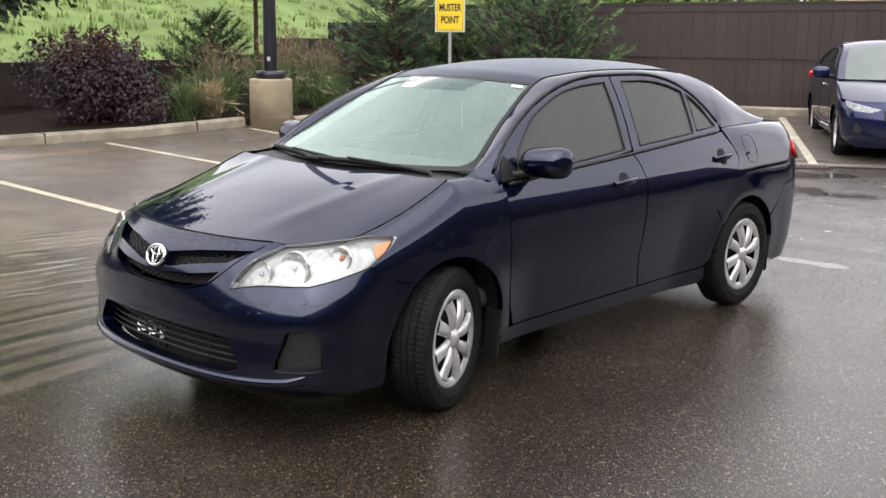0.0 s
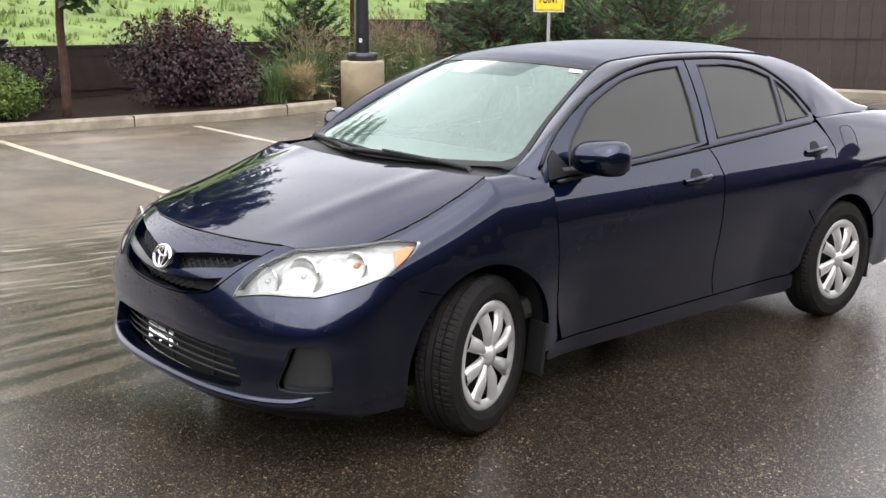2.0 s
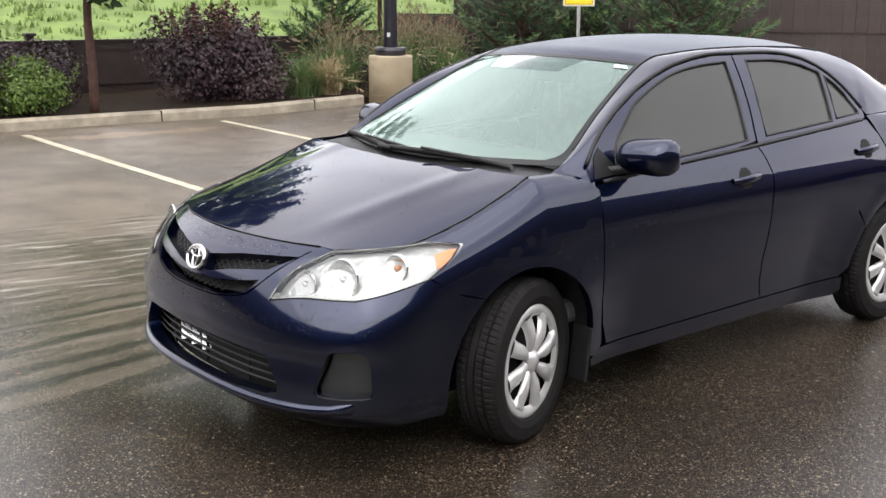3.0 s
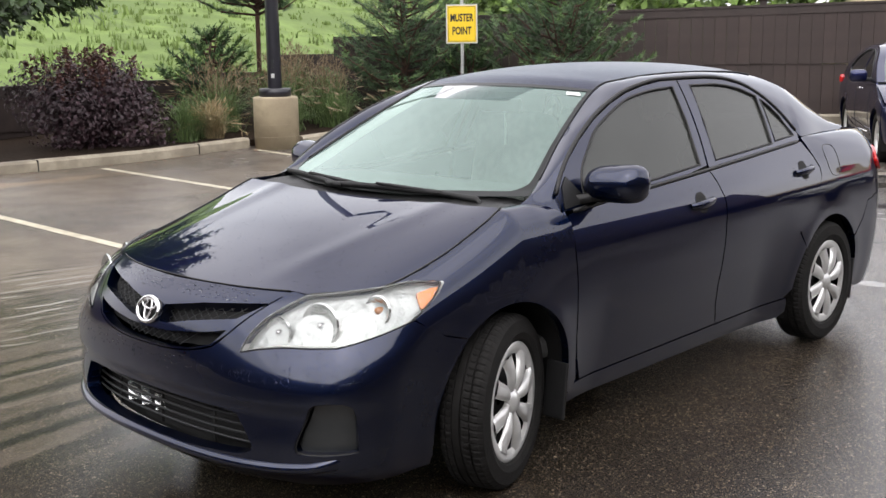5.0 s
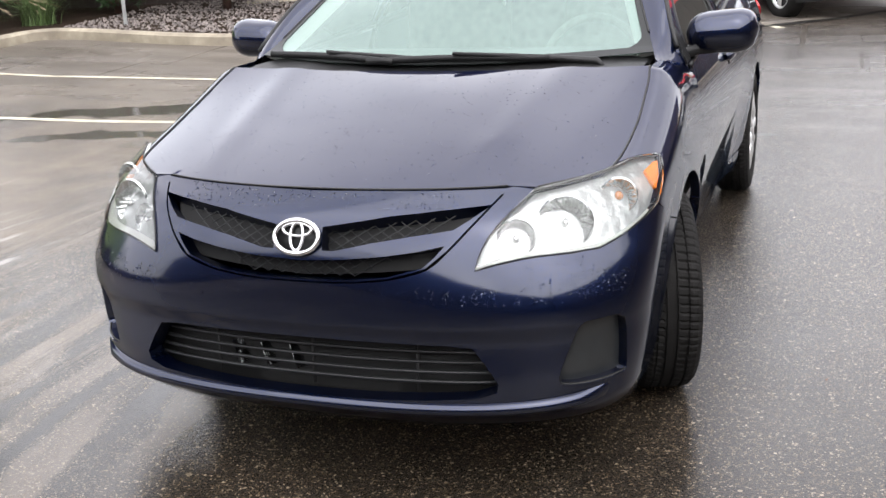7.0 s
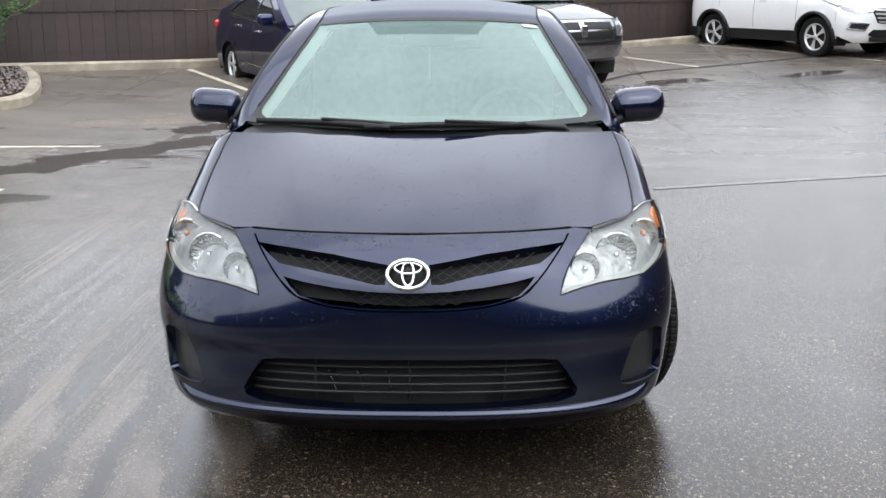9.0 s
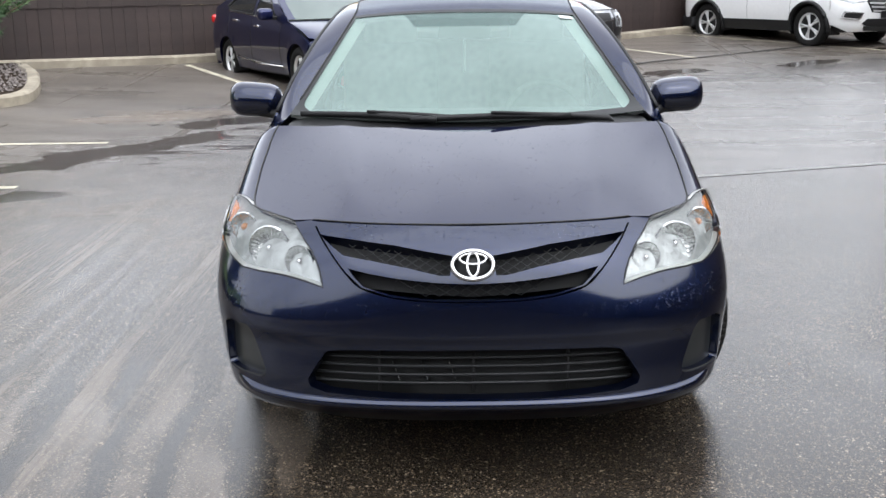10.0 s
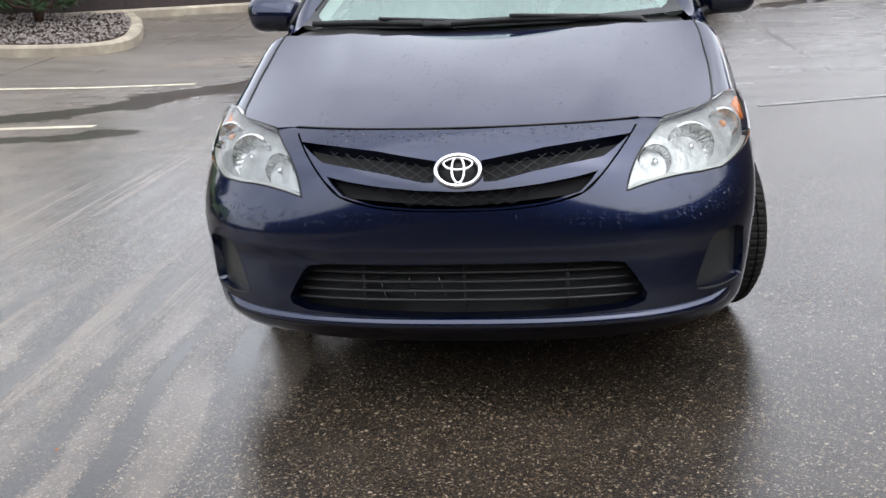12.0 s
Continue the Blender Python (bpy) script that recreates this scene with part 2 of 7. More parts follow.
    base = blend(times(ridges, 0.75), base, (0.15, 0.122, 0.095, 1))
    base = blend(times(times(stone, nose_place), 0.6), base, blend(pick.outputs["Green"], (0.11, 0.072, 0.036, 1), (0.46, 0.37, 0.26, 1)))
    base = blend(times(grooves, 0.9), base, (0.005, 0.004, 0.003, 1))
    l.new(base, b.inputs["Base Color"])
    base = blend(times(axis_mask((0.12, 0.99), 3.6, 7.0, 1.2), 0.55), base, blend(span(noise_of(1.2, 6.0, ((0.4, 2.2, 1), 14)), 0.36, 0.64), (0.075, 0.066, 0.058, 1), (0.165, 0.148, 0.134, 1)))
    # wet: a rough film everywhere, smooth water in pools and along the tracks of tyres
    pools = most([pool(-2.25, 9.25, 2.1, 0.75, 28), pool(-3.2, 6.9, 2.7, 0.62, 55), pool(-4.4, 5.7, 2.4, 0.45, 28), pool(-1.3, 8.0, 1.6, 0.7, 20, 0.25), times(pool(-2.6, 7.2, 2.6, 1.3, 35, 0.35), span(noise_of(1.0, 5.0, ((0.5, 3.2, 1), -32), 0.7), 0.48, 0.56)), times(pool(-2.4, 4.0, 0.6, 0.16, 12, 0.3), 0.4), pool(0.62, 5.02, 0.75, 0.16, 6), pool(-3.9, 4.6, 1.6, 0.35, 15), pool(3.2, 14.05, 1.6, 0.4, 38), pool(5.95, 15.4, 1.2, 0.35, 31), pool(8.4, 17.4, 1.6, 0.5, 31)])
    base = blend(times(pools, 0.8), base, (0.02, 0.0145, 0.0095, 1))
    l.new(base, b.inputs["Base Color"])
    tracks = times(times(ruts, rut_place), 0.4)
    slant = times(times(span(slant_noise, 0.52, 0.6), slant_place), 0.12)
    long_tracks = times(span(noise_of(1.0, 3.0, ((3.0, 0.08, 1), 12), 0.7), 0.6, 0.68), 0.55)
    # narrow broken lines of standing water in old wheel marks, sky sheen painted on
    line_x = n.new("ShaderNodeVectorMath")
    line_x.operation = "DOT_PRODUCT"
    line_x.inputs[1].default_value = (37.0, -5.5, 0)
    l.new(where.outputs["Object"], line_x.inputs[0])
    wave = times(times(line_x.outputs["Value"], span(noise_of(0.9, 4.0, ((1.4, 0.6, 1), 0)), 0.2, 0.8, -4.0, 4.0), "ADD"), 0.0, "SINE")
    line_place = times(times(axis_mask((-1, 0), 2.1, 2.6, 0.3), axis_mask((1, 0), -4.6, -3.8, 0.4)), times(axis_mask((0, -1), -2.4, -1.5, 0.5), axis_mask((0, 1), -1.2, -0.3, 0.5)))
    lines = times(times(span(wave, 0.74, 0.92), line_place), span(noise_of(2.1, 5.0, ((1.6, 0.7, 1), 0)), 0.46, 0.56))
    dark_lines = times(times(span(wave, -0.95, -0.7, 1.0, 0.0), line_place), span(noise_of(1.7, 5.0, ((1.8, 0.8, 1), 0)), 0.5, 0.6))
    base = blend(times(dark_lines, 0.8), base, (0.012, 0.009, 0.006, 1))
    # pale base colour in place of the sky's reflection in the water
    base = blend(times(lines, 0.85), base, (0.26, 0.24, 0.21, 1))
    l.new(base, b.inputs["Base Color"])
    water = most([pools, times(grooves, 0.42), lines, tracks, slant, long_tracks])
    film = span(noise_of(2.6, 6.0), 0.25, 0.75, 0.055, 0.125)
    nose = pool(0.5, -0.6, 3.4, 3.0, 0, 0.4)
    drier = times(axis_mask((0.12, 0.99), 3.6, 7.0, 1.2), span(noise_of(0.7, 5.0, ((0.5, 1.6, 1), 20)), 0.3, 0.62, 0.45, 1.0))
    film = blend(times(drier, 0.8), film, 0.34)
    film = blend(times(nose, 0.6), blend(times(ribs, 0.55), blend(times(pale_part, 0.4), film, 0.4), 0.36), 0.05)
    b.inputs["Roughness"].default_value = 0.5
    l.new(blend(water, film, 0.06), b.inputs["Coat Roughness"])
    l.new(times(span(pale_part, 0.0, 1.0, 1.0, 0.5), pools, "MAXIMUM"), b.inputs["Coat Weight"])
    b.inputs["Coat IOR"].default_value = 1.43
    b.inputs["IOR"].default_value = 1.5
    b.inputs["Specular IOR Level"].default_value = 0.12
    relief = n.new("ShaderNodeBump")
    relief.inputs["Distance"].default_value = 0.006
    l.new(span(water, 0.0, 1.0, 0.7, 0.3), relief.inputs["Strength"])
    l.new(times(times(chips.outputs["Distance"], grit.outputs["Distance"], "ADD"), noise_of(30.0, 4.0), "ADD"), relief.inputs["Height"])
    l.new(relief.outputs["Normal"], b.inputs["Normal"])
    ripple = n.new("ShaderNodeBump")
    ripple.inputs["Distance"].default_value = 0.006
    l.new(span(times(water, times(nose, 0.45), "MAXIMUM"), 0.0, 1.0, 0.15, 0.02), ripple.inputs["Strength"])
    l.new(times(times(chip_shape, 0.35), times(times(big_shape, 0.4), times(noise_of(75.0, 3.0), 1.3), "ADD"), "ADD"), ripple.inputs["Height"])
    l.new(ripple.outputs["Normal"], b.inputs["Coat Normal"])
    return m


ASPHALT = wet_asphalt()
CONCRETE = mat("concrete", (0.33, 0.29, 0.22), 0.75, vary=0.25, scale=9, bump=0.35, bump_scale=70, second=(0.22, 0.19, 0.145), second_scale=2.2)
GUTTER = mat("gutter_concrete", (0.22, 0.19, 0.155), 0.55, vary=0.25, scale=8, bump=0.25, second=(0.13, 0.115, 0.1), second_scale=1.1)
LINE = mat("line_paint", (0.52, 0.48, 0.37), 0.55, vary=0.25, scale=22, bump=0.3, bump_scale=120, second=(0.38, 0.34, 0.25), second_scale=5)
FENCE = mat("stained_fence_board", (0.036, 0.0235, 0.0205), 0.6, vary=0.3, scale=5, bump=0.3, bump_scale=40, object_vary=0.14)
RAIL = mat("stained_fence_rail", (0.034, 0.023, 0.020), 0.58, vary=0.25, scale=7, bump=0.3)
MULCH = mat("bark_mulch", (0.028, 0.019, 0.013), 0.95, spec=0.1, vary=0.6, scale=30, bump=1.0, bump_scale=45)
GRAVEL = mat("gravel_bits", (0.14, 0.12, 0.11), 0.8, vary=0.4, scale=40, island=0.5)
GRASS_SOIL = mat("hill_turf", (0.125, 0.185, 0.045), 0.9, vary=0.4, scale=1.6, bump=1.0, bump_scale=9, second=(0.10, 0.15, 0.038), second_scale=0.35)
BLADE = mat("hill_grass", (0.135, 0.195, 0.05), 0.8, vary=0.25, scale=0.6, island=0.22)
PAINT = mat("navy_metallic_paint", (0.0028, 0.0080, 0.034), 0.34, metal=0.9, vary=0.06, scale=40, coat=1.0, spec=0.3, coat_ior=1.6)
PAINT.node_tree.nodes["Principled BSDF"].inputs["Specular Tint"].default_value = (0.26, 0.37, 0.47, 1)
BEADED = mat("navy_paint_beaded_with_rain", (0.0028, 0.0080, 0.034), 0.34, metal=0.9, vary=0.06, scale=40, coat=0.7, spec=0.3, coat_ior=1.5, bump=0.25, bump_scale=160)
BEADED.node_tree.nodes["Principled BSDF"].inputs["Specular Tint"].default_value = (0.26, 0.37, 0.47, 1)
BEADED.node_tree.nodes["Principled BSDF"].inputs["Coat Roughness"].default_value = 0.32
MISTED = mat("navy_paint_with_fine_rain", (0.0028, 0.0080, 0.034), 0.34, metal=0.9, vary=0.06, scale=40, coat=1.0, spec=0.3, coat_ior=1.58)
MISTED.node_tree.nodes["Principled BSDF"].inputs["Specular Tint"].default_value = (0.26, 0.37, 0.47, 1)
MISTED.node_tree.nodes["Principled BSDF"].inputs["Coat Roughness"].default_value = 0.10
GAP = mat("black_rubber_seal", (0.006, 0.006, 0.0065), 0.6, vary=0.2)
TRIM = mat("black_plastic_trim", (0.012, 0.012, 0.0125), 0.45, spec=0.3, vary=0.2, scale=30, bump=0.1, bump_scale=300)
FOGGREY = mat("grey_plastic_blank", (0.018, 0.020, 0.021), 0.35, vary=0.15, scale=30, coat=0.5)
MESHGREY = mat("dark_grille_plastic", (0.013, 0.014, 0.015), 0.45, vary=0.2, scale=30)
TYRE = mat("tyre_rubber", (0.012, 0.0115, 0.011), 0.75, spec=0.15, vary=0.3, scale=20, bump=0.2, bump_scale=150)
SILVER = mat("silver_wheel_paint", (0.62, 0.62, 0.61), 0.3, metal=0.55, vary=0.08, scale=20, coat=0.3)
DIMCHROME = mat("weathered_chrome", (0.42, 0.43, 0.44), 0.22, metal=1.0, vary=0.1)
FADED = mat("faded_line_paint", (0.10, 0.09, 0.08), 0.5, vary=0.6, scale=14, second=(0.045, 0.04, 0.034), second_scale=9, coat=0.7, coat_ior=1.4)
FADED.node_tree.nodes["Principled BSDF"].inputs["Coat Roughness"].default_value = 0.3
GLINT_METAL = mat("glint_plate_metal", (0.55, 0.56, 0.56), 0.16, metal=1.0, vary=0.1, scale=40)
CHROME = mat("chrome", (0.85, 0.85, 0.86), 0.16, metal=1.0, vary=0.02)
REFLECTOR = mat("lamp_reflector", (0.66, 0.67, 0.66), 0.12, metal=0.95, vary=0.05, bump=0.5, bump_scale=55)
LAMPWHITE = mat("lamp_housing_white", (0.54, 0.55, 0.535), 0.35, vary=0.06, coat=0.6)
AMBERBULB = mat("amber_bulb_glass", (0.42, 0.17, 0.06), 0.15, vary=0.1, coat=0.8)
AMBER = mat("amber_lamp_plastic", (0.80, 0.23, 0.03), 0.2, vary=0.1, coat=0.8)
REDLAMP = mat("red_lamp_plastic", (0.55, 0.012, 0.012), 0.15, vary=0.1, coat=0.8)
LAMPSILVER = mat("lamp_housing_silver", (0.40, 0.415, 0.405), 0.26, metal=0.5, vary=0.2, scale=30, bump=1.0, bump_scale=20)
LENS = thin_glass("clear_lamp_lens", (0.97, 0.98, 0.98), 1.5)
# the pale green fog colour stands in for sky mirrored in the windscreen
SCREEN = thin_glass("sky_washed_windscreen_glass", (0.60, 0.75, 0.68), 1.62, 0.11, 0.012, 0.18, (0.40, 0.57, 0.51), (0.71, 0.84, 0.79))
SHADE = thin_glass("cabin_shadow_glass", (0.72, 0.76, 0.76), 1.05, 0.0, 0.1, 0.16, (0.16, 0.2, 0.2))
FRIT = mat("black_glass_border", (0.012, 0.013, 0.013), 0.3, vary=0.1, spec=0.25)
TINT = thin_glass("tinted_window_glass", (0.08, 0.088, 0.08), 1.5, 0.0, 0.015, 0.5, (0.085, 0.09, 0.082))
CARGLASS = thin_glass("parked_car_glass", (0.42, 0.5, 0.46), 1.5, 0.0, 0.015, 0.45, (0.3, 0.36, 0.335))
CARTINT = thin_glass("parked_car_side_glass", (0.25, 0.28, 0.26), 1.5, 0.0, 0.015, 0.2, (0.08, 0.085, 0.08))
CABIN = mat("grey_cabin_cloth", (0.20, 0.20, 0.19), 0.85, vary=0.2, scale=30)
DASH = mat("grey_dashboard_vinyl", (0.09, 0.092, 0.09), 0.6, vary=0.2, scale=40)
UNDER = mat("underbody_black", (0.007, 0.007, 0.007), 0.8, vary=0.3)
DROP = glass("water_drop", (0.55, 0.62, 0.75), 0.0, 1.33)
from mathutils.geometry import delaunay_2d_cdt



# ---- building helpers ----
def link(name, verts, faces, material, parent=None, label="", smooth=True, normals=None, kind="", out_from=None):
    """One mesh object. out_from: a place inside, from which its faces look away."""
    if out_from is not None:
        tally = 0.0
        for q in faces:
            a, b, c = (Vector(verts[i]) for i in q[:3])
            tally += (b - a).cross(c - a).dot(a - Vector(out_from))
        if tally < 0:
            faces = [tuple(q)[::-1] for q in faces]
    me = bpy.data.meshes.new(name)
    me.from_pydata([tuple(v) for v in verts], [], faces)
    me.materials.append(material)
    if smooth:
        me.shade_smooth()
    if normals is not None:
        me.normals_split_custom_set_from_vertices([tuple(v) for v in normals])
    ob = new(name, me)
    if parent:
        ob.parent = parent
    if label or kind:
        tagged(ob, label=label, kind=kind)
    return ob


def part(name, bm, material, parent=None, label="", smooth=False, kind=""):
    me = bpy.data.meshes.new(name)
    bm.to_mesh(me)
    bm.free()
    me.materials.append(material)
    if smooth:
        me.shade_smooth()
    ob = new(name, me)
    if parent:
        ob.parent = parent
    if label or kind:
        tagged(ob, label=label, kind=kind)
    return ob


def thing(name, label, category, at=(0, 0, 0), turn=0, group="", kind=""):
    ob = new(name)
    ob.empty_display_size = 0.3
    ob.matrix_world = pose(*at, 0, 0, turn)
    return tagged(ob, label, category, group, kind)


def box_bm(sx, sy, sz, bevel=0.0, at=(0, 0, 0), segments=2, rot=None):
    bm = bmesh.new()
    bmesh.ops.create_cube(bm, size=1)
    bmesh.ops.scale(bm, vec=(sx, sy, sz), verts=bm.verts)
    if bevel:
        bmesh.ops.bevel(bm, geom=bm.edges[:], offset=bevel, segments=segments, profile=0.5, affect="EDGES")
    if rot:
        bmesh.ops.transform(bm, matrix=pose(0, 0, 0, *rot), verts=bm.verts)
    bmesh.ops.translate(bm, vec=at, verts=bm.verts)
    return bm


def lathe(profile, steps=48, axis="z", at=(0, 0, 0), arc=2 * math.pi):
    """Verts and faces of a profile of (radius, height) turned round an axis."""
    vs, fs = [], []
    whole = arc > 6.28
    m = len(profile)
    turns = steps if whole else steps + 1
    for i in range(turns):
        a = arc * i / steps
        for r, h in profile:
            x, y = r * math.cos(a), r * math.sin(a)
            p = (x, y, h) if axis == "z" else (h, x, y) if axis == "x" else (x, h, y)
            vs.append((p[0] + at[0], p[1] + at[1], p[2] + at[2]))
    for i in range(steps):
        j = (i + 1) % turns
        for k in range(m - 1):
            fs.append((i * m + k, j * m + k, j * m + k + 1, i * m + k + 1))
    return vs, fs


def tube(points, radius, sides=8, closed=False, flat=1.0, cap=True, upright=None):
    """Verts and faces of a pipe along points; radius a number or one per point."""
    pts = [Vector(p) for p in points]
    n = len(pts)
    rad = radius if isinstance(radius, (list, tuple)) else [radius] * n
    vs, fs = [], []
    for i, p in enumerate(pts):
        a = pts[(i - 1) % n] if closed or i else p
        c = pts[(i + 1) % n] if closed or i < n - 1 else p
        d = (c - a).normalized()
        up = upright or (Vector((0, 0, 1)) if abs(d.z) < 0.9 else Vector((0, 1, 0)))
        s = d.cross(up).normalized()
        u = s.cross(d).normalized()
        for k in range(sides):
            t = 2 * math.pi * k / sides
            vs.append(p + rad[i] * (math.cos(t) * s + flat * math.sin(t) * u))
    for i in range(n if closed else n - 1):
        j = (i + 1) % n
        for k in range(sides):
            q = (k + 1) % sides
            fs.append((i * sides + k, i * sides + q, j * sides + q, j * sides + k))
    if cap and not closed:
        fs.append(tuple(range(sides))[::-1])
        fs.append(tuple((n - 1) * sides + k for k in range(sides)))
    return vs, fs


def knots(pairs):
    """A smooth function through (at, value) pairs that does not overshoot."""
    xs, ys = [p[0] for p in pairs], [p[1] for p in pairs]
    h = [b - a for a, b in zip(xs, xs[1:])]
    d = [(ys[i + 1] - ys[i]) / h[i] for i in range(len(h))]
    m = [d[0]] + [0 if a * b <= 0 else math.copysign(min(abs((a + b) / 2), 3 * abs(a), 3 * abs(b)), a) for a, b in zip(d, d[1:])] + [d[-1]]

    def f(x):
        if x <= xs[0]:
            return ys[0]
        if x >= xs[-1]:
            return ys[-1]
        i = max(k for k in range(len(h)) if xs[k] <= x)
        t = (x - xs[i]) / h[i]
        return (2 * t**3 - 3 * t**2 + 1) * ys[i] + (t**3 - 2 * t**2 + t) * h[i] * m[i] + (3 * t**2 - 2 * t**3) * ys[i + 1] + (t**3 - t**2) * h[i] * m[i + 1]

    return f


def smooth_line(pts, step=0.02, closed=False):
    """Points along a smooth curve through pts (any dimension)."""
    p = [Vector(q) for q in pts]
    n = len(p)
    out = []
    for i in range(n if closed else n - 1):
        a, b = p[i], p[(i + 1) % n]
        z = p[i - 1] if closed or i else a + (a - b)
        c = p[(i + 2) % n] if closed or i < n - 2 else b + (b - a)
        count = max(1, int((b - a).length / step))
        for k in range(count):
            t = k / count
            out.append(0.5 * (2 * a + (b - z) * t + (2 * z - 5 * a + 4 * b - c) * t * t + (3 * a - z - 3 * b + c) * t**3))
    if not closed:
        out.append(p[-1])
    return out


def inside(p, poly):
    hit, j = False, len(poly) - 1
    for i in range(len(poly)):
        (xi, yi), (xj, yj) = poly[i], poly[j]
        if (yi > p[1]) != (yj > p[1]) and p[0] < (xj - xi) * (p[1] - yi) / (yj - yi) + xi:
            hit = not hit
        j = i
    return hit


def near_edge(p, arr, nxt, d):
    v = nxt - arr
    w = np.array(p) - arr
    t = np.clip((w * v).sum(1) / np.maximum((v * v).sum(1), 1e-12), 0, 1)
    q = w - t[:, None] * v
    return (q * q).sum(1).min() < d * d


def resample(poly, step):
    out = []
    for a, b in zip(poly, poly[1:] + poly[:1]):
        a, b = Vector(a[:2]), Vector(b[:2])
        count = max(1, int((b - a).length / step))
        out += [tuple(a + (b - a) * (k / count)) for k in range(count)]
    clean = [out[0]]
    for q in out[1:]:
        if (Vector(q) - Vector(clean[-1])).length > 1e-4:
            clean.append(q)
    return clean


def panel(name, outline, lift, material, parent, step=0.03, holes=(), rim=0.02, mirror=False, label="", centre=(0, 2.3, 0.6), offset=0.0):
    """A sheet cut to an outline in two coordinates, lifted onto a curved skin, with its edges turned in. mirror: its twin at -x."""
    loops = [resample([tuple(q[:2]) for q in poly], step * 0.6) for poly in (outline, *holes)]
    arrs = [(np.array(q), np.roll(np.array(q), -1, 0)) for q in loops]
    flat, edges = [], []
    for q in loops:
        k = len(flat)
        flat += q
        edges += [(k + i, k + (i + 1) % len(q)) for i in range(len(q))]
    us, vs = [q[0] for q in loops[0]], [q[1] for q in loops[0]]
    for i in range(int((max(us) - min(us)) / step) + 1):
        for j in range(int((max(vs) - min(vs)) / step) + 1):
            q = (min(us) + (i + 0.5 * (j % 2)) * step, min(vs) + (j + 0.5) * step)
            if inside(q, loops[0]) and not any(inside(q, h) for h in loops[1:]) and not any(near_edge(q, a, b, step * 0.45) for a, b in arrs):
                flat.append(q)

    co, _, faces, *_ = delaunay_2d_cdt([Vector(q) for q in flat], edges, [], 0, 1e-6)
    keep = []
    for f in faces:
        c = (sum(co[i].x for i in f) / 3, sum(co[i].y for i in f) / 3)
        if inside(c, loops[0]) and not any(inside(c, h) for h in loops[1:]):
            keep.append(tuple(f))
    middle = Vector(centre)
    pts, nor = [], []
    for q in co:
        p = Vector(lift(q.x, q.y))
        e = 0.004
        n = (Vector(lift(q.x + e, q.y)) - Vector(lift(q.x - e, q.y))).cross(Vector(lift(q.x, q.y + e)) - Vector(lift(q.x, q.y - e)))
        n = n.normalized() if n.length > 1e-9 else (p - middle).normalized()
        if n.dot(p - middle) < 0:
            n = -n
        pts.append(p + offset * n)
        nor.append(n)
    tris, once = [], {}
    for f in keep:
        a, b, c = (pts[i] for i in f)
        if (b - a).cross(c - a).dot(nor[f[0]] + nor[f[1]] + nor[f[2]]) < 0:
            f = f[::-1]
        tris.append(f)
        for i in range(3):
            e = (f[i], f[(i + 1) % 3])
            if e[::-1] in once:
                del once[e[::-1]]
            else:
                once[e] = True
    if rim:
        top, low = {}, {}
        for a, b in list(once):
            for i in (a, b):
                if i not in top:
                    top[i], low[i] = len(pts), len(pts) + 1
                    pts += [pts[i], pts[i] - rim * nor[i]]
                    nor += [Vector((0, 0, 0))] * 2
            tris.append((top[b], top[a], low[a], low[b]))
    if mirror:
        pts = [Vector((-p.x, p.y, p.z)) for p in pts]
        nor = [Vector((-p.x, p.y, p.z)) for p in nor]
        tris = [f[::-1] for f in tris]
    return link(name, pts, tris, material, parent, label, True, nor)


def both(name, outline, lift, material, parent, **more):
    return [panel(name, outline, lift, material, parent, mirror=m, **more) for m in (False, True)]


def loft(rows, closed=False):
    """Faces over rows of points of equal length."""
    n = len(rows[0])
    fs = []
    for i in range(len(rows) - 1):
        for k in range(n if closed else n - 1):
            q = (k + 1) % n
            fs.append((i * n + k, i * n + q, (i + 1) * n + q, (i + 1) * n + k))
    return [p for r in rows for p in r], fs


# ---- the lot: a shallow bowl, level round the sedan, rising to the west kerb and to the north fence ----
NORTH, EAST = Vector((-0.515, 0.857)), Vector((0.857, 0.515))
DRAIN = Vector((-1.85, 10.35))
NORTH_TURN = 31.0


def lot_z(x, y):
    d = (Vector((x, y)) - DRAIN).dot(NORTH)
    u = (Vector((x, y)) - DRAIN).dot(EAST)
    east = min(max((u - 8.0) / 4.5, 0), 1)
    return 0.1 * min(max((-4.5 - x) / 5, 0), 1) + 0.042 * min(max(d, 0), 5.4) + 0.12 * east * east * (3 - 2 * east) * min(max((d + 6) / 6, 0), 1)


def lot(u, d, z=0.0):
    """A place by its way along the north fence and its distance past the gutter."""
    p = DRAIN + u * EAST + d * NORTH
    return Vector((p.x, p.y, lot_z(p.x, p.y) + z))


def ticks(lo, hi, step, far):
    inner = [lo + (hi - lo) * i / round((hi - lo) / step) for i in range(round((hi - lo) / step) + 1)]
    return [-far, -far * 0.4, -far * 0.15, lo - 12] + inner + [hi + 14, far * 0.15 + hi, far * 0.4, far]


gx, gy = ticks(-16, 20, 0.6, 600), ticks(-14, 32, 0.6, 600)
gv = [(x, y, lot_z(x, y)) for y in gy for x in gx]
gf = [(j * len(gx) + i, j * len(gx) + i + 1, (j + 1) * len(gx) + i + 1, (j + 1) * len(gx) + i) for j in range(len(gy) - 1) for i in range(len(gx) - 1)]
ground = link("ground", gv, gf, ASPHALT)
tagged(ground, "wet dark asphalt of a parking lot with puddles", "ground", kind="structure")


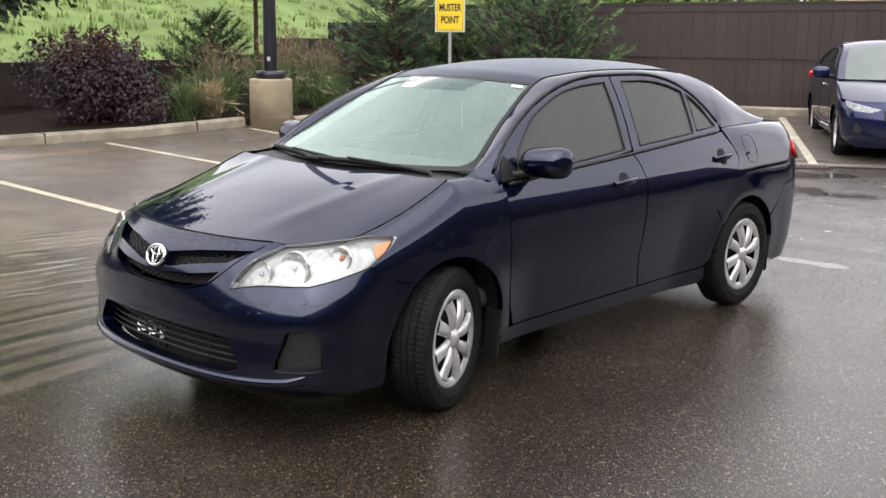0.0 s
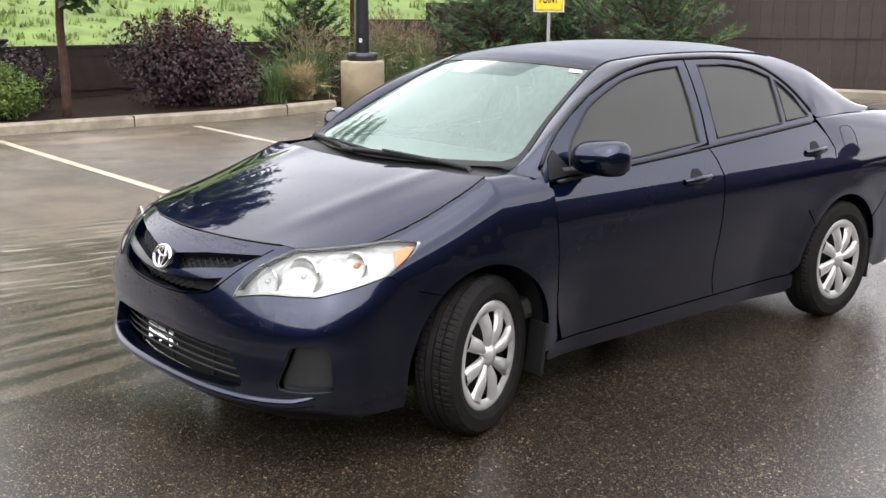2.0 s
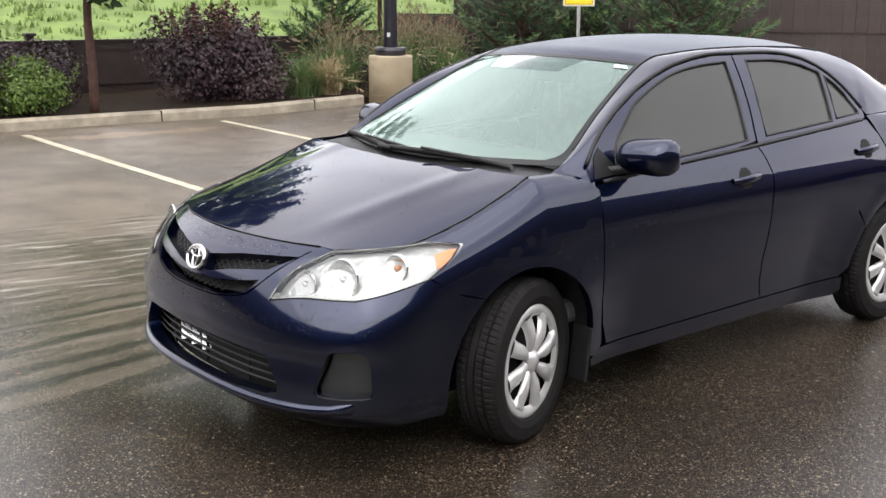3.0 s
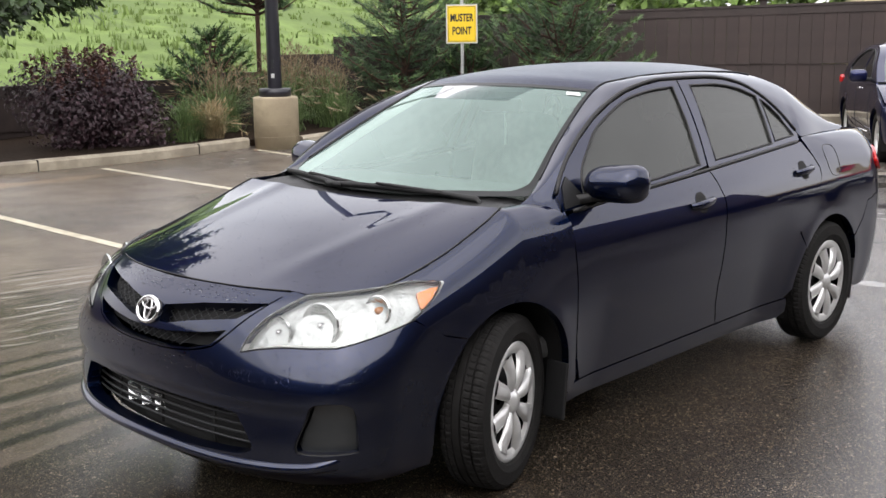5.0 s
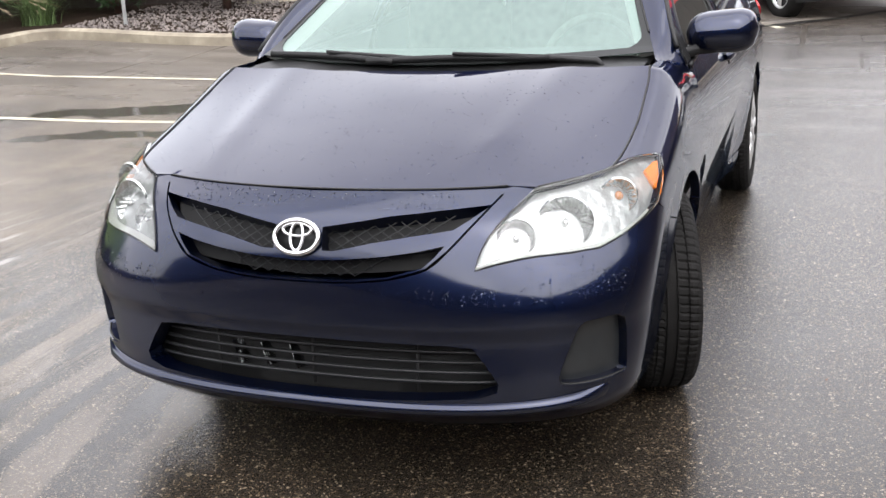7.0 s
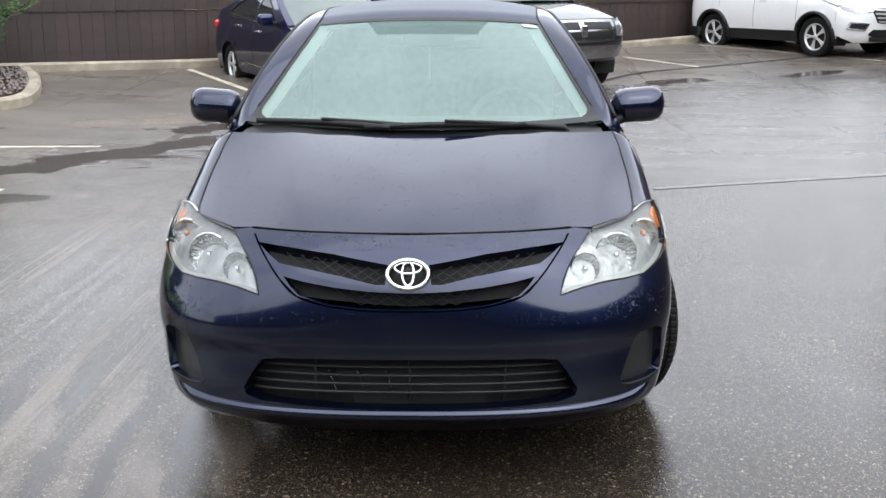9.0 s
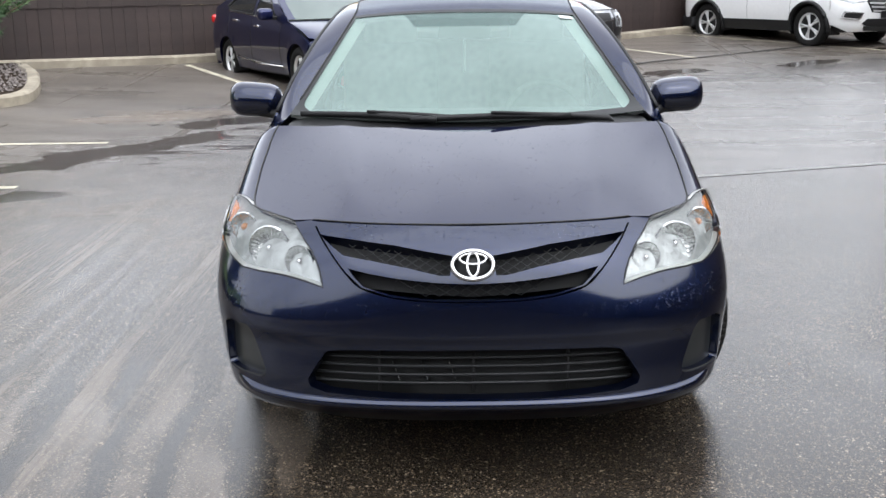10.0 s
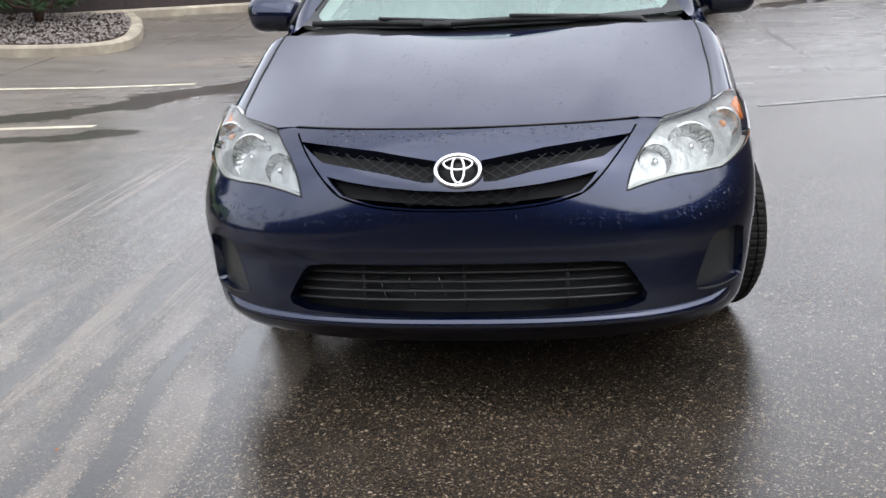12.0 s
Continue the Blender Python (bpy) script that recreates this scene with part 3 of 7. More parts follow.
def strip(name, pts, width, height, material, label, lift=0.004, bevel=0.0, kind="structure", category="", step=0.4, drop=0.0):
    """A band of given width along points on the lot."""
    line = smooth_line([Vector((p[0], p[1], 0)) for p in pts], step) if len(pts) > 2 else [Vector((*pts[0], 0)).lerp(Vector((*pts[1], 0)), i / 24) for i in range(25)]
    rows = []
    for i, p in enumerate(line):
        a, b = line[max(i - 1, 0)], line[min(i + 1, len(line) - 1)]
        d = (b - a).normalized()
        s = Vector((-d.y, d.x, 0)) * width / 2
        z = lot_z(p.x, p.y)
        if height:
            r = min(0.03, height * 0.3)
            ring = [p + s + Vector((0, 0, z - 0.1)), p + s + Vector((0, 0, z + height - r)), p + s * (1 - 2 * r / width) + Vector((0, 0, z + height)), p - s * (1 - 2 * r / width) + Vector((0, 0, z + height)), p - s + Vector((0, 0, z + height - r)), p - s + Vector((0, 0, z - 0.1))]
        else:
            ring = [p + s + Vector((0, 0, z + lift)), p - s + Vector((0, 0, z + lift))]
        rows.append(ring)
    v, f = loft(rows)
    if height:
        f += [tuple(range(6)), tuple(range(len(v) - 6, len(v)))[::-1]]
    ob = link(name, v, f, material, smooth=False)
    return tagged(ob, label, category or name.replace("_", " "), kind=kind)


# painted bay lines
for y in (-0.05, 2.52, 5.06, 7.38):
    strip("parking_line", [(-9.15, y - 0.03), (-3.45, y + 0.08)], 0.10, 0, LINE, "pale worn yellow-white painted bay line", category="parking line")
for u0, d0, u1, d1 in ((0.05, 4.95, 0.05, -0.1), (2.75, 4.95, 2.75, -0.1), (5.45, 4.95, 5.6, 1.2), (8.15, 3.9, 8.32, 2.0), (10.6, 5.2, 11.65, 0.35), (13.9, 5.0, 14.9, 0.3)):
    a, b = lot(u0, d0), lot(u1, d1)
    strip("parking_line", [a[:2], b[:2]], 0.11, 0, LINE, "pale worn white painted bay line by the fence", category="parking line")

# an all but worn away line in the drive
strip("faded_line", [(1.6, 5.18), (6.4, 6.65)], 0.07, 0, FADED, "faint worn painted line on wet asphalt", category="parking line")

# kerbs
west = [(-9.75, -14), (-9.75, -6), (-9.72, 0), (-9.66, 3), (-9.55, 5), (-9.42, 7.42)]
strip("kerb", west, 0.2, 0.135, CONCRETE, "stained concrete kerb along the planting bed", category="kerb")
island = [(-8.93, 8.0), (-8.9, 9.0), (-8.8, 9.62), (-8.3, 9.83), (-6.6, 9.72), (-5.75, 9.84), (-5.42, 10.25), (-5.52, 11.0), (-5.95, 12.2), (-6.45, 13.15)]
strip("kerb", island, 0.18, 0.135, CONCRETE, "rounded concrete kerb of the planted island", category="kerb", step=0.15)
strip("kerb", [lot(-3.5, 5.25)[:2], lot(10, 5.25)[:2], lot(34, 5.25)[:2]], 0.2, 0.13, CONCRETE, "concrete kerb at the foot of the fence", category="kerb")
strip("gutter", [lot(-0.35, 0.14)[:2], lot(1.5, 0.2)[:2], lot(3.6, 0.5)[:2]], 0.30, 0, GUTTER, "stained concrete gutter across the lot", lift=0.006, category="gutter")
seam_way = ((-0.35, -0.06), (1.5, 0.0), (3.6, 0.3), (5.2, 0.95), (6.8, 1.75), (8.6, 2.0), (10.4, 1.95), (14, 1.9), (30, 1.9))
strip("gutter_seam", [lot(u, d)[:2] for u, d in seam_way], 0.09, 0, UNDER, "dark wet seam beside the gutter", lift=0.009, category="seam")
grate = thing("drain_grate", "rusty cast iron drain grate in the gutter", "drain", lot(-0.06, -0.12), NORTH_TURN)
RUST = mat("rusty_iron", (0.10, 0.055, 0.04), 0.6, metal=0.4, vary=0.3, scale=30, bump=0.4)
part("grate_frame", box_bm(0.52, 0.34, 0.012, 0.004, (0, 0, 0.006)), UNDER, grate)
for i in range(9):
    part("grate_bar", box_bm(0.03, 0.32, 0.012, 0.003, (-0.22 + 0.055 * i, 0, 0.014)), RUST, grate)

LITTER = mat("fallen_leaf", (0.16, 0.06, 0.025), 0.7, vary=0.4, scale=20, island=0.6)
litter_rng = random.Random(77)
lv, lf = [], []
for i in range(190):
    if i < 150:
        y = litter_rng.uniform(1.0, 7.6)
        x = -9.5 + 0.05 * max(y - 4, 0) + abs(litter_rng.gauss(0, 0.35))
    else:
        x, y = litter_rng.uniform(-5, 6), litter_rng.uniform(-1.5, 9)
        if abs(x) < 1.1 and -0.2 < y < 4.8:
            continue
    a, sz, z = litter_rng.uniform(0, 6.28), litter_rng.uniform(0.012, 0.035) * (1 if i < 150 else 0.4), lot_z(x, y) + 0.008
    k = len(lv)
    lv += [(x + sz * math.cos(a), y + sz * math.sin(a), z), (x - 0.4 * sz * math.sin(a), y + 0.4 * sz * math.cos(a), z + 0.006), (x - sz * math.cos(a), y - sz * math.sin(a), z + 0.002), (x + 0.4 * sz * math.sin(a), y - 0.4 * sz * math.cos(a), z + 0.004)]
    lf.append((k, k + 1, k + 2, k + 3))
tagged(link("leaf_litter", lv, lf, LITTER, smooth=False), "small brown fallen leaves and twigs on the asphalt", "leaf litter", kind="stuff")

joints = thing("kerb_joints", "dark open joints between kerb stones", "kerb joint", (0, 0, 0), kind="structure")
kerb_x = knots([(-14, -9.75), (-6, -9.75), (0, -9.72), (3, -9.66), (5, -9.55), (7.42, -9.42)])
for y in (-3.2, -0.6, 1.9, 4.35, 6.6):
    x = kerb_x(y)
    part("joint", box_bm(0.208, 0.014, 0.15, 0, (x, y, lot_z(x, y) + 0.0635)), UNDER, joints)

# planting bed
bed_line = [(-9.82, -14), (-9.82, 0), (-9.7, 3), (-9.6, 5), (-9.5, 7.45), (-9.02, 8.1), (-8.98, 9.0), (-8.85, 9.7), (-8.3, 9.92), (-6.6, 9.8), (-5.75, 9.95), (-5.52, 10.3), (-5.6, 11.0), (-6.0, 12.2), (-6.5, 13.2), (-7.2, 14.2), (-13.2, 9.5), (-13.2, -14)]
bed = panel("planting_bed", bed_line, lambda x, y: (x, y, lot_z(x, y) + 0.10 + 0.03 * noise.noise((x * 1.3, y * 1.3, 0))), MULCH, None, step=0.35, rim=0.12, centre=(-9, 5, -50))
tagged(bed, "dark bark mulch bed behind the kerb", "planting bed", kind="structure")
rng = random.Random(11)
gvv, gff = [], []
for i in range(2600):
    x, y = rng.uniform(-8.7, -5.6), rng.uniform(9.95, 13.2)
    if not inside((x, y), bed_line):
        continue
    s, z = rng.uniform(0.012, 0.035), lot_z(x, y) + 0.115
    k = len(gvv)
    gvv += [(x + s * rng.uniform(0.6, 1.2) * a, y + s * rng.uniform(0.6, 1.2) * b, z + s * c) for a, b, c in ((1, 0, 0), (-1, 0, 0), (0, 1, 0), (0, -1, 0), (0, 0, 0.9), (0, 0, -0.8))]
    gff += [(k, k + 2, k + 4), (k + 2, k + 1, k + 4), (k + 1, k + 3, k + 4), (k + 3, k, k + 4)]
tagged(link("gravel", gvv, gff, GRAVEL, smooth=False), "loose gravel and bark on the island", "gravel", kind="stuff")


# ---- fences ----
def fence(name, label, a, b, base_a, base_b, top_a, top_b, mid, board=0.19, keep=106, steps=1):
    """Board fence from a to b in two tiers with a capped rail; the boards face the lot."""
    root = thing(name, label, "fence", (0, 0, 0), kind="structure")
    a, b = Vector(a), Vector(b)
    length = (b - a).length
    d = (b - a) / length
    angle = math.degrees(math.atan2(d.y, d.x))
    n = int(length / board)
    meshes = {}
    rest_v, rest_f = [], []
    rr = random.Random(len(name))
    for i in range(n):
        t = (i + 0.5) / n
        q = math.floor(t * steps) / max(steps - 1, 1) if steps > 1 else t
        base, top = base_a + (base_b - base_a) * t, top_a + (top_b - top_a) * q
        for tier, (z0, z1, out) in enumerate(((base, min(mid, top - 0.3) - 0.01, 0.0), (min(mid, top - 0.3), top - 0.08, 0.022))):
            h = round(z1 - z0, 2)
            p = a + d * (length * t)
            m = pose(p.x, p.y, z0, 0, 0, angle) @ Matrix.Translation((0, -0.012 - out + rr.uniform(-0.002, 0.002), 0))
            w = board - rr.choice((0.0006, 0.0006, 0.001, 0.001, 0.0006, 0.001, 0.0006, 0.0006, 0.001, 0.0006, 0.003))
            if i < keep:
                if (tier, h, w) not in meshes:
                    bm = box_bm(w, 0.02, h, 0.003, (0, 0, h / 2), 1)
                    me = bpy.data.meshes.new("board")
                    bm.to_mesh(me)
                    bm.free()
                    me.materials.append(FENCE)
                    meshes[tier, h, w] = me
                ob = new("board", meshes[tier, h, w])
                ob.parent = root
                ob.matrix_world = m
            else:
                k = len(rest_v)
                rest_v += [m @ Vector((x, y, z)) for x in (-w / 2, w / 2) for y in (-0.01, 0.01) for z in (0, h)]
                rest_f += [tuple(k + j for j in q) for q in ((0, 1, 5, 4), (4, 5, 7, 6), (6, 7, 3, 2), (2, 3, 1, 0), (1, 3, 7, 5))]
    if rest_v:
        link("board_run", rest_v, rest_f, FENCE, root, smooth=False, kind="stuff")
    seg = max(steps, 1)
    for s in range(seg):
        t0, t1 = s / seg, (s + 1) / seg
        q0, q1 = (s / max(steps - 1, 1),) * 2 if steps > 1 else (0, 1)
        z0, z1 = top_a + (top_b - top_a) * q0, top_a + (top_b - top_a) * q1
        p0, p1 = a + d * (length * t0), a + d * (length * t1)
        side_v = Vector((d.y, -d.x, 0))
        for nm, lo, hi, out, back in (("cap_rail", -0.035, 0.0, 0.075, 0.06), ("top_rail", -0.16, -0.037, 0.058, 0.0), ("mid_rail", None, None, 0.042, 0.0)):
            if lo is None:
                y0, y1 = min(mid, z0 - 0.3), min(mid, z1 - 0.3)
                lo0, hi0, lo1, hi1 = y0 - 0.012, y0 + 0.016, y1 - 0.012, y1 + 0.016
            else:
                lo0, hi0, lo1, hi1 = z0 + lo, z0 + hi, z1 + lo, z1 + hi
            v = []
            for p, l0, h0 in ((p0, lo0, hi0), (p1, lo1, hi1)):
                for o in (out, -back - 0.002):
                    v += [Vector((p.x, p.y, l0)) + side_v * o, Vector((p.x, p.y, h0)) + side_v * o]
            link(nm, v, [(0, 1, 5, 4), (4, 5, 7, 6), (6, 7, 3, 2), (2, 3, 1, 0), (1, 3, 7, 5), (0, 4, 6, 2)], RAIL, root, smooth=False)
    posts = int(length / 2.44)
    for i in range(posts + 1):
        t = i / max(posts, 1)
        q = math.floor(min(t, 0.999) * steps) / max(steps - 1, 1) if steps > 1 else t
        p = a + d * (length * t)
        z0, z1 = base_a + (base_b - base_a) * t, top_a + (top_b - top_a) * q
        bm = box_bm(0.11, 0.11, z1 - z0 + 0.06, 0.008, (0, 0.07, (z1 - z0 + 0.06) / 2))
        post = part("fence_post", bm, RAIL, root)
        post.matrix_world = pose(p.x, p.y, z0, 0, 0, angle)
        cap = part("post_cap", box_bm(0.17, 0.17, 0.05, 0.02, (0, 0.07, z1 - z0 + 0.085)), RAIL, post)
    return root


corner_nw = DRAIN - 5.65 * EAST + 5.75 * NORTH
fence("fence_north", "dark brown stained board fence in two tiers", corner_nw, DRAIN + 34 * EAST + 5.75 * NORTH, 0.2, 0.3, 2.02, 2.60, 1.15)
fence("fence_west", "dark brown stained low board fence below the hill", (-12.75, -14, 0)[:2], (-12.75, 9.0), 0.1, 0.1, 1.06, 1.03, 0.36, keep=0)
fence("fence_diagonal", "dark brown stained stepped board fence behind pines", (-12.75, 9.0), corner_nw, 0.1, 0.2, 1.12, 1.98, 1.15, keep=40, steps=4)

# ---- grassy hill behind the west fence ----
def hill_z(x, y):
    t = -12.95 - x
    end = min(max((64 - y - 0.25 * t) / 14, 0), 1)
    return 0.12 + (max(t, 0) * 0.27 + 0.45 * noise.noise((x * 0.12, y * 0.12, 3)) * min(t / 4, 1) + 0.10 * noise.noise((x * 0.7, y * 0.7, 1))) * end


hx, hy = [-12.95 - 0.9 * i for i in range(70)], [-0.4 + 1.4 * j for j in range(52)]
hv = [(x, y, hill_z(x, y)) for y in hy for x in hx]
hf = [(j * 70 + i, (j + 1) * 70 + i, (j + 1) * 70 + i + 1, j * 70 + i + 1) for j in range(51) for i in range(69)]
tagged(link("hill", hv, hf, GRASS_SOIL), "bright green grassy hillside", "hill", kind="structure")
rng = random.Random(21)
tv, tf = [], []
for i in range(9000):
    t = rng.random() ** 1.4
    x, y = -13.2 - 38 * t, rng.uniform(-4, 34)
    z = hill_z(x, y)
    h = rng.uniform(0.06, 0.15) * (1.5 if noise.noise((x * 0.4, y * 0.4, 5)) > 0.25 else 0.8)
    for b in range(6):
        a = rng.uniform(0, 6.28)
        lean, w = rng.uniform(0.1, 0.5) * h, rng.uniform(0.02, 0.05)
        bx, by = x + rng.uniform(-0.14, 0.14), y + rng.uniform(-0.14, 0.14)
        k = len(tv)
        tv += [(bx - w * math.sin(a), by + w * math.cos(a), z - 0.03), (bx + w * math.sin(a), by - w * math.cos(a), z - 0.03), (bx + lean * math.cos(a), by + lean * math.sin(a), z + h)]
        tf.append((k, k + 1, k + 2))
tagged(link("hill_grass", tv, tf, BLADE, smooth=False), "long bright green meadow grass on the hillside", "grass", kind="stuff")


# ---- plants ----
def leaf_cloud(count, place, size, rr, shape=1.9):
    """Leaves, each a folded blade of four corners."""
    v, f = [], []
    for i in range(count):
        p, out = place(rr)
        n = (out.normalized() + Vector((rr.uniform(-0.8, 0.8), rr.uniform(-0.8, 0.8), rr.uniform(-0.3, 0.9)))).normalized()
        q = n.to_track_quat("Z", "Y").to_matrix() @ Matrix.Rotation(rr.uniform(0, 6.28), 3, "Z")
        s = size * rr.uniform(0.6, 1.3)
        k = len(v)
        v += [p + q @ Vector(c) for c in ((-s / shape, 0, 0.12 * s), (0, -s * 0.9, 0), (s / shape, 0, 0.12 * s), (0, s * 0.9, 0))]
        f += [(k, k + 1, k + 3), (k + 1, k + 2, k + 3)]
    return v, f


PURPLE = mat("purple_leaf", (0.035, 0.016, 0.022), 0.55, vary=0.3, scale=3, island=0.5)
PURPLE_TIP = mat("reddish_shoot_leaf", (0.10, 0.042, 0.035), 0.55, vary=0.3, scale=3, island=0.4)
LEAF = mat("dark_green_leaf", (0.035, 0.065, 0.018), 0.5, vary=0.3, scale=2, island=0.45)
LIME = mat("yellow_green_leaf", (0.11, 0.18, 0.032), 0.55, vary=0.3, scale=3, island=0.4)
NEEDLE = mat("pine_needles", (0.03, 0.068, 0.02), 0.6, vary=0.3, scale=2, island=0.45)
NEEDLE_TIP = mat("young_pine_needles", (0.085, 0.15, 0.045), 0.6, vary=0.3, scale=2, island=0.35)
BARK = mat("brown_bark", (0.07, 0.034, 0.024), 0.85, vary=0.4, scale=14, bump=0.8, bump_scale=50)
BLADE_GREEN = mat("reed_grass_green", (0.115, 0.175, 0.06), 0.6, vary=0.3, scale=3, island=0.4)
PLUME = mat("pinkish_grass_plume", (0.19, 0.14, 0.085), 0.75, vary=0.3, scale=5, island=0.35)
STRAW = mat("dry_straw", (0.32, 0.25, 0.14), 0.75, vary=0.3, scale=5, island=0.35)


def bed_z(x, y):
    return lot_z(x, y) + 0.09


def bush(name, label, at, r, h, material, count, seed, leaf=0.055, tips=None):
    rr = random.Random(seed)
    x0, y0 = at
    root = thing(name, label, "bush", (x0, y0, bed_z(x0, y0)), group="shrubs in the planting bed")
    lobes = [(Vector((rr.uniform(-0.55, 0.55) * r, rr.uniform(-0.55, 0.55) * r, h * rr.uniform(0.16, 0.66))), r * rr.uniform(0.38, 0.62)) for i in range(13)]
    lobes.append((Vector((0, 0, h * 0.42)), r * 0.75))

    def place(q):
        c, rad = q.choice(lobes)
        d = Vector((q.gauss(0, 1), q.gauss(0, 1), q.gauss(0, 1))).normalized()
        p = c + d * rad * q.uniform(0.55, 1.08)
        p.z = max(p.z, 0.04)
        return p, d

    link("foliage", *leaf_cloud(count, place, leaf, rr), material, root, smooth=False)
    sv, sf = [], []
    for i in range(12):
        a, l = rr.uniform(0, 6.28), rr.uniform(0.2, 0.6)
        v, f = tube([(0.08 * math.cos(a), 0.08 * math.sin(a), -0.04), (l * r * 0.5 * math.cos(a), l * r * 0.5 * math.sin(a), h * 0.4), (l * r * 1.2 * math.cos(a), l * r * 1.2 * math.sin(a), h * 0.8)], [0.014, 0.01, 0.005], 5)
        sf += [tuple(k + len(sv) for k in q) for q in f]
        sv += v
    link("stem", sv, sf, BARK, root)
    if tips:
        shoots = [(Vector((rr.gauss(0, 0.38) * r, rr.gauss(0, 0.38) * r, h * rr.uniform(0.8, 1.12)))) for i in range(26)]

        def on_shoot(q):
            s = q.choice(shoots)
            t = q.random()
            return Vector((s.x * (0.8 + 0.25 * t), s.y * (0.8 + 0.25 * t), s.z - 0.38 * h * (1 - t))) + Vector((q.gauss(0, 0.03), q.gauss(0, 0.03), 0)), Vector((q.gauss(0, 1), q.gauss(0, 1), 0.6))

        link("shoot_foliage", *leaf_cloud(count // 4, on_shoot, leaf * 0.85, rr), tips, root, smooth=False)
    return root


bush("shrub", "dark purple-leaved shrub with reddish shoots in the bed", (-10.75, 5.85), 1.02, 1.26, PURPLE, 11000, 1, leaf=0.038, tips=PURPLE_TIP)
bush("shrub", "dark purple-leaved shrub near the kerb", (-11.0, 1.75), 1.15, 1.45, PURPLE, 11000, 2, leaf=0.038, tips=PURPLE_TIP)
bush("shrub", "low purple-leaved shrub behind the young tree", (-11.5, 3.3), 0.8, 0.85, PURPLE, 5000, 3, leaf=0.038)
bush("shrub", "bright yellow-green leafy shrub by the kerb", (-10.35, 3.0), 0.52, 0.72, LIME, 5200, 4, leaf=0.025, tips=LIME)


def young_tree(at, seed):
    rr = random.Random(seed)
    x0, y0 = at
    root = thing("young_tree", "young broad-leaved tree with reddish brown trunk and dark crown", "tree", (x0, y0, bed_z(x0, y0)), group="young trees")
    trunk = [(0, 0, -0.05), (0.01, 0.01, 0.5), (-0.02, 0.0, 1.2), (0.0, 0.03, 1.9), (0.02, 0.0, 2.9), (0.0, 0.02, 6.1)]
    v, f = tube(smooth_line(trunk, 0.2), [max(0.062 - 0.002 * i, 0.006) for i in range(len(smooth_line(trunk, 0.2)))], 10)
    limbs = []
    for i in range(40):
        z = 1.4 + 4.6 * i / 39
        a = i * 2.4 + rr.uniform(-0.3, 0.3)
        l = (1.75 - 0.32 * abs(z - 2.7)) * rr.uniform(0.75, 1.1)
        end = Vector((l * math.cos(a), l * math.sin(a), z + 0.45 * l * rr.uniform(0.3, 1.2)))
        limbs.append((Vector((0, 0, z)), end))
        a_v, a_f = tube([(0, 0, z), Vector((0, 0, z)).lerp(end, 0.5) + Vector((0, 0, 0.06)), end], [0.03, 0.02, 0.006], 6)
        f += [tuple(k + len(v) for k in q) for q in a_f]
        v += a_v
    link("trunk", v, f, BARK, root)

    def place(q):
        s, e = q.choice(limbs)
        p = s.lerp(e, q.uniform(0.3, 1.08)) + Vector((q.gauss(0, 0.15), q.gauss(0, 0.15), q.gauss(0, 0.12)))
        return p, Vector((p.x, p.y, q.uniform(0.1, 0.8)))

    link("crown", *leaf_cloud(30000, place, 0.075, rr), LEAF, root, smooth=False)


young_tree((-10.2, 3.75), 5)


def pine(at, height, spread, seed, label, bare=0.06):
    rr = random.Random(seed)
    x0, y0 = at
    root = thing("pine", label, "pine tree", (x0, y0, bed_z(x0, y0)), rr.uniform(0, 360), group="pines by the fence")
    v, f = tube([(0, 0, -0.05), (0.02, 0, height * 0.5), (0, 0.02, height * 0.97)], [0.07, 0.045, 0.01] if bare < 0.1 else [0.045, 0.035, 0.01], 8)
    nv, nf, yv, yf_ = [], [], [], []
    for i in range(int(30 * height)):
        t = i / (30 * height)
        z = height * (bare + (0.96 - bare) * t)
        a = i * 2.399 + rr.uniform(-0.4, 0.4)
        l = spread * (1 - t) ** 0.75 * rr.uniform(0.6, 1.12) + 0.12
        d = Vector((math.cos(a), math.sin(a), rr.uniform(0.15, 0.6)))
        mid = Vector((0, 0, z)) + d * l * 0.5 + Vector((0, 0, -0.06))
        end = Vector((0, 0, z)) + d * l + Vector((0, 0, 0.10 * l))
        b_v, b_f = tube([(0, 0, z), mid, end], [0.022, 0.014, 0.005], 5)
        f += [tuple(k + len(v) for k in q) for q in b_f]
        v += b_v
        tufts = max(4, int(13 * l))
        for j in range(tufts):
            w = 0.25 + 0.75 * (j + 1) / tufts
            side_d = Vector((-d.y, d.x, 0)) * rr.uniform(-0.34, 0.34) * l * (1.1 - w * 0.6)
            p = (Vector((0, 0, z)).lerp(mid, w * 2) if w < 0.5 else mid.lerp(end, w * 2 - 1)) + side_d
            axis = (d + side_d.normalized() * 0.6 + Vector((0, 0, 0.5))).normalized()
            young = w > 0.86 and rr.random() < 0.7
            for q in range(24):
                nd = (axis * rr.uniform(0.3, 1.0) + Vector((rr.gauss(0, 0.5), rr.gauss(0, 0.5), rr.gauss(0, 0.5)))).normalized()
                ln = rr.uniform(0.07, 0.13)
                s = nd.orthogonal().normalized() * 0.009
                base = p + axis * rr.uniform(-0.06, 0.1)
                tv2, tf2 = (yv, yf_) if young else (nv, nf)
                k = len(tv2)
                tv2 += [base - s, base + s, base + nd * ln]
                tf2.append((k, k + 1, k + 2))
    link("trunk", v, f, BARK, root)
    link("crown", nv, nf, NEEDLE, root, smooth=False, kind="stuff")
    link("young_needles", yv, yf_, NEEDLE_TIP, root, smooth=False, kind="stuff")


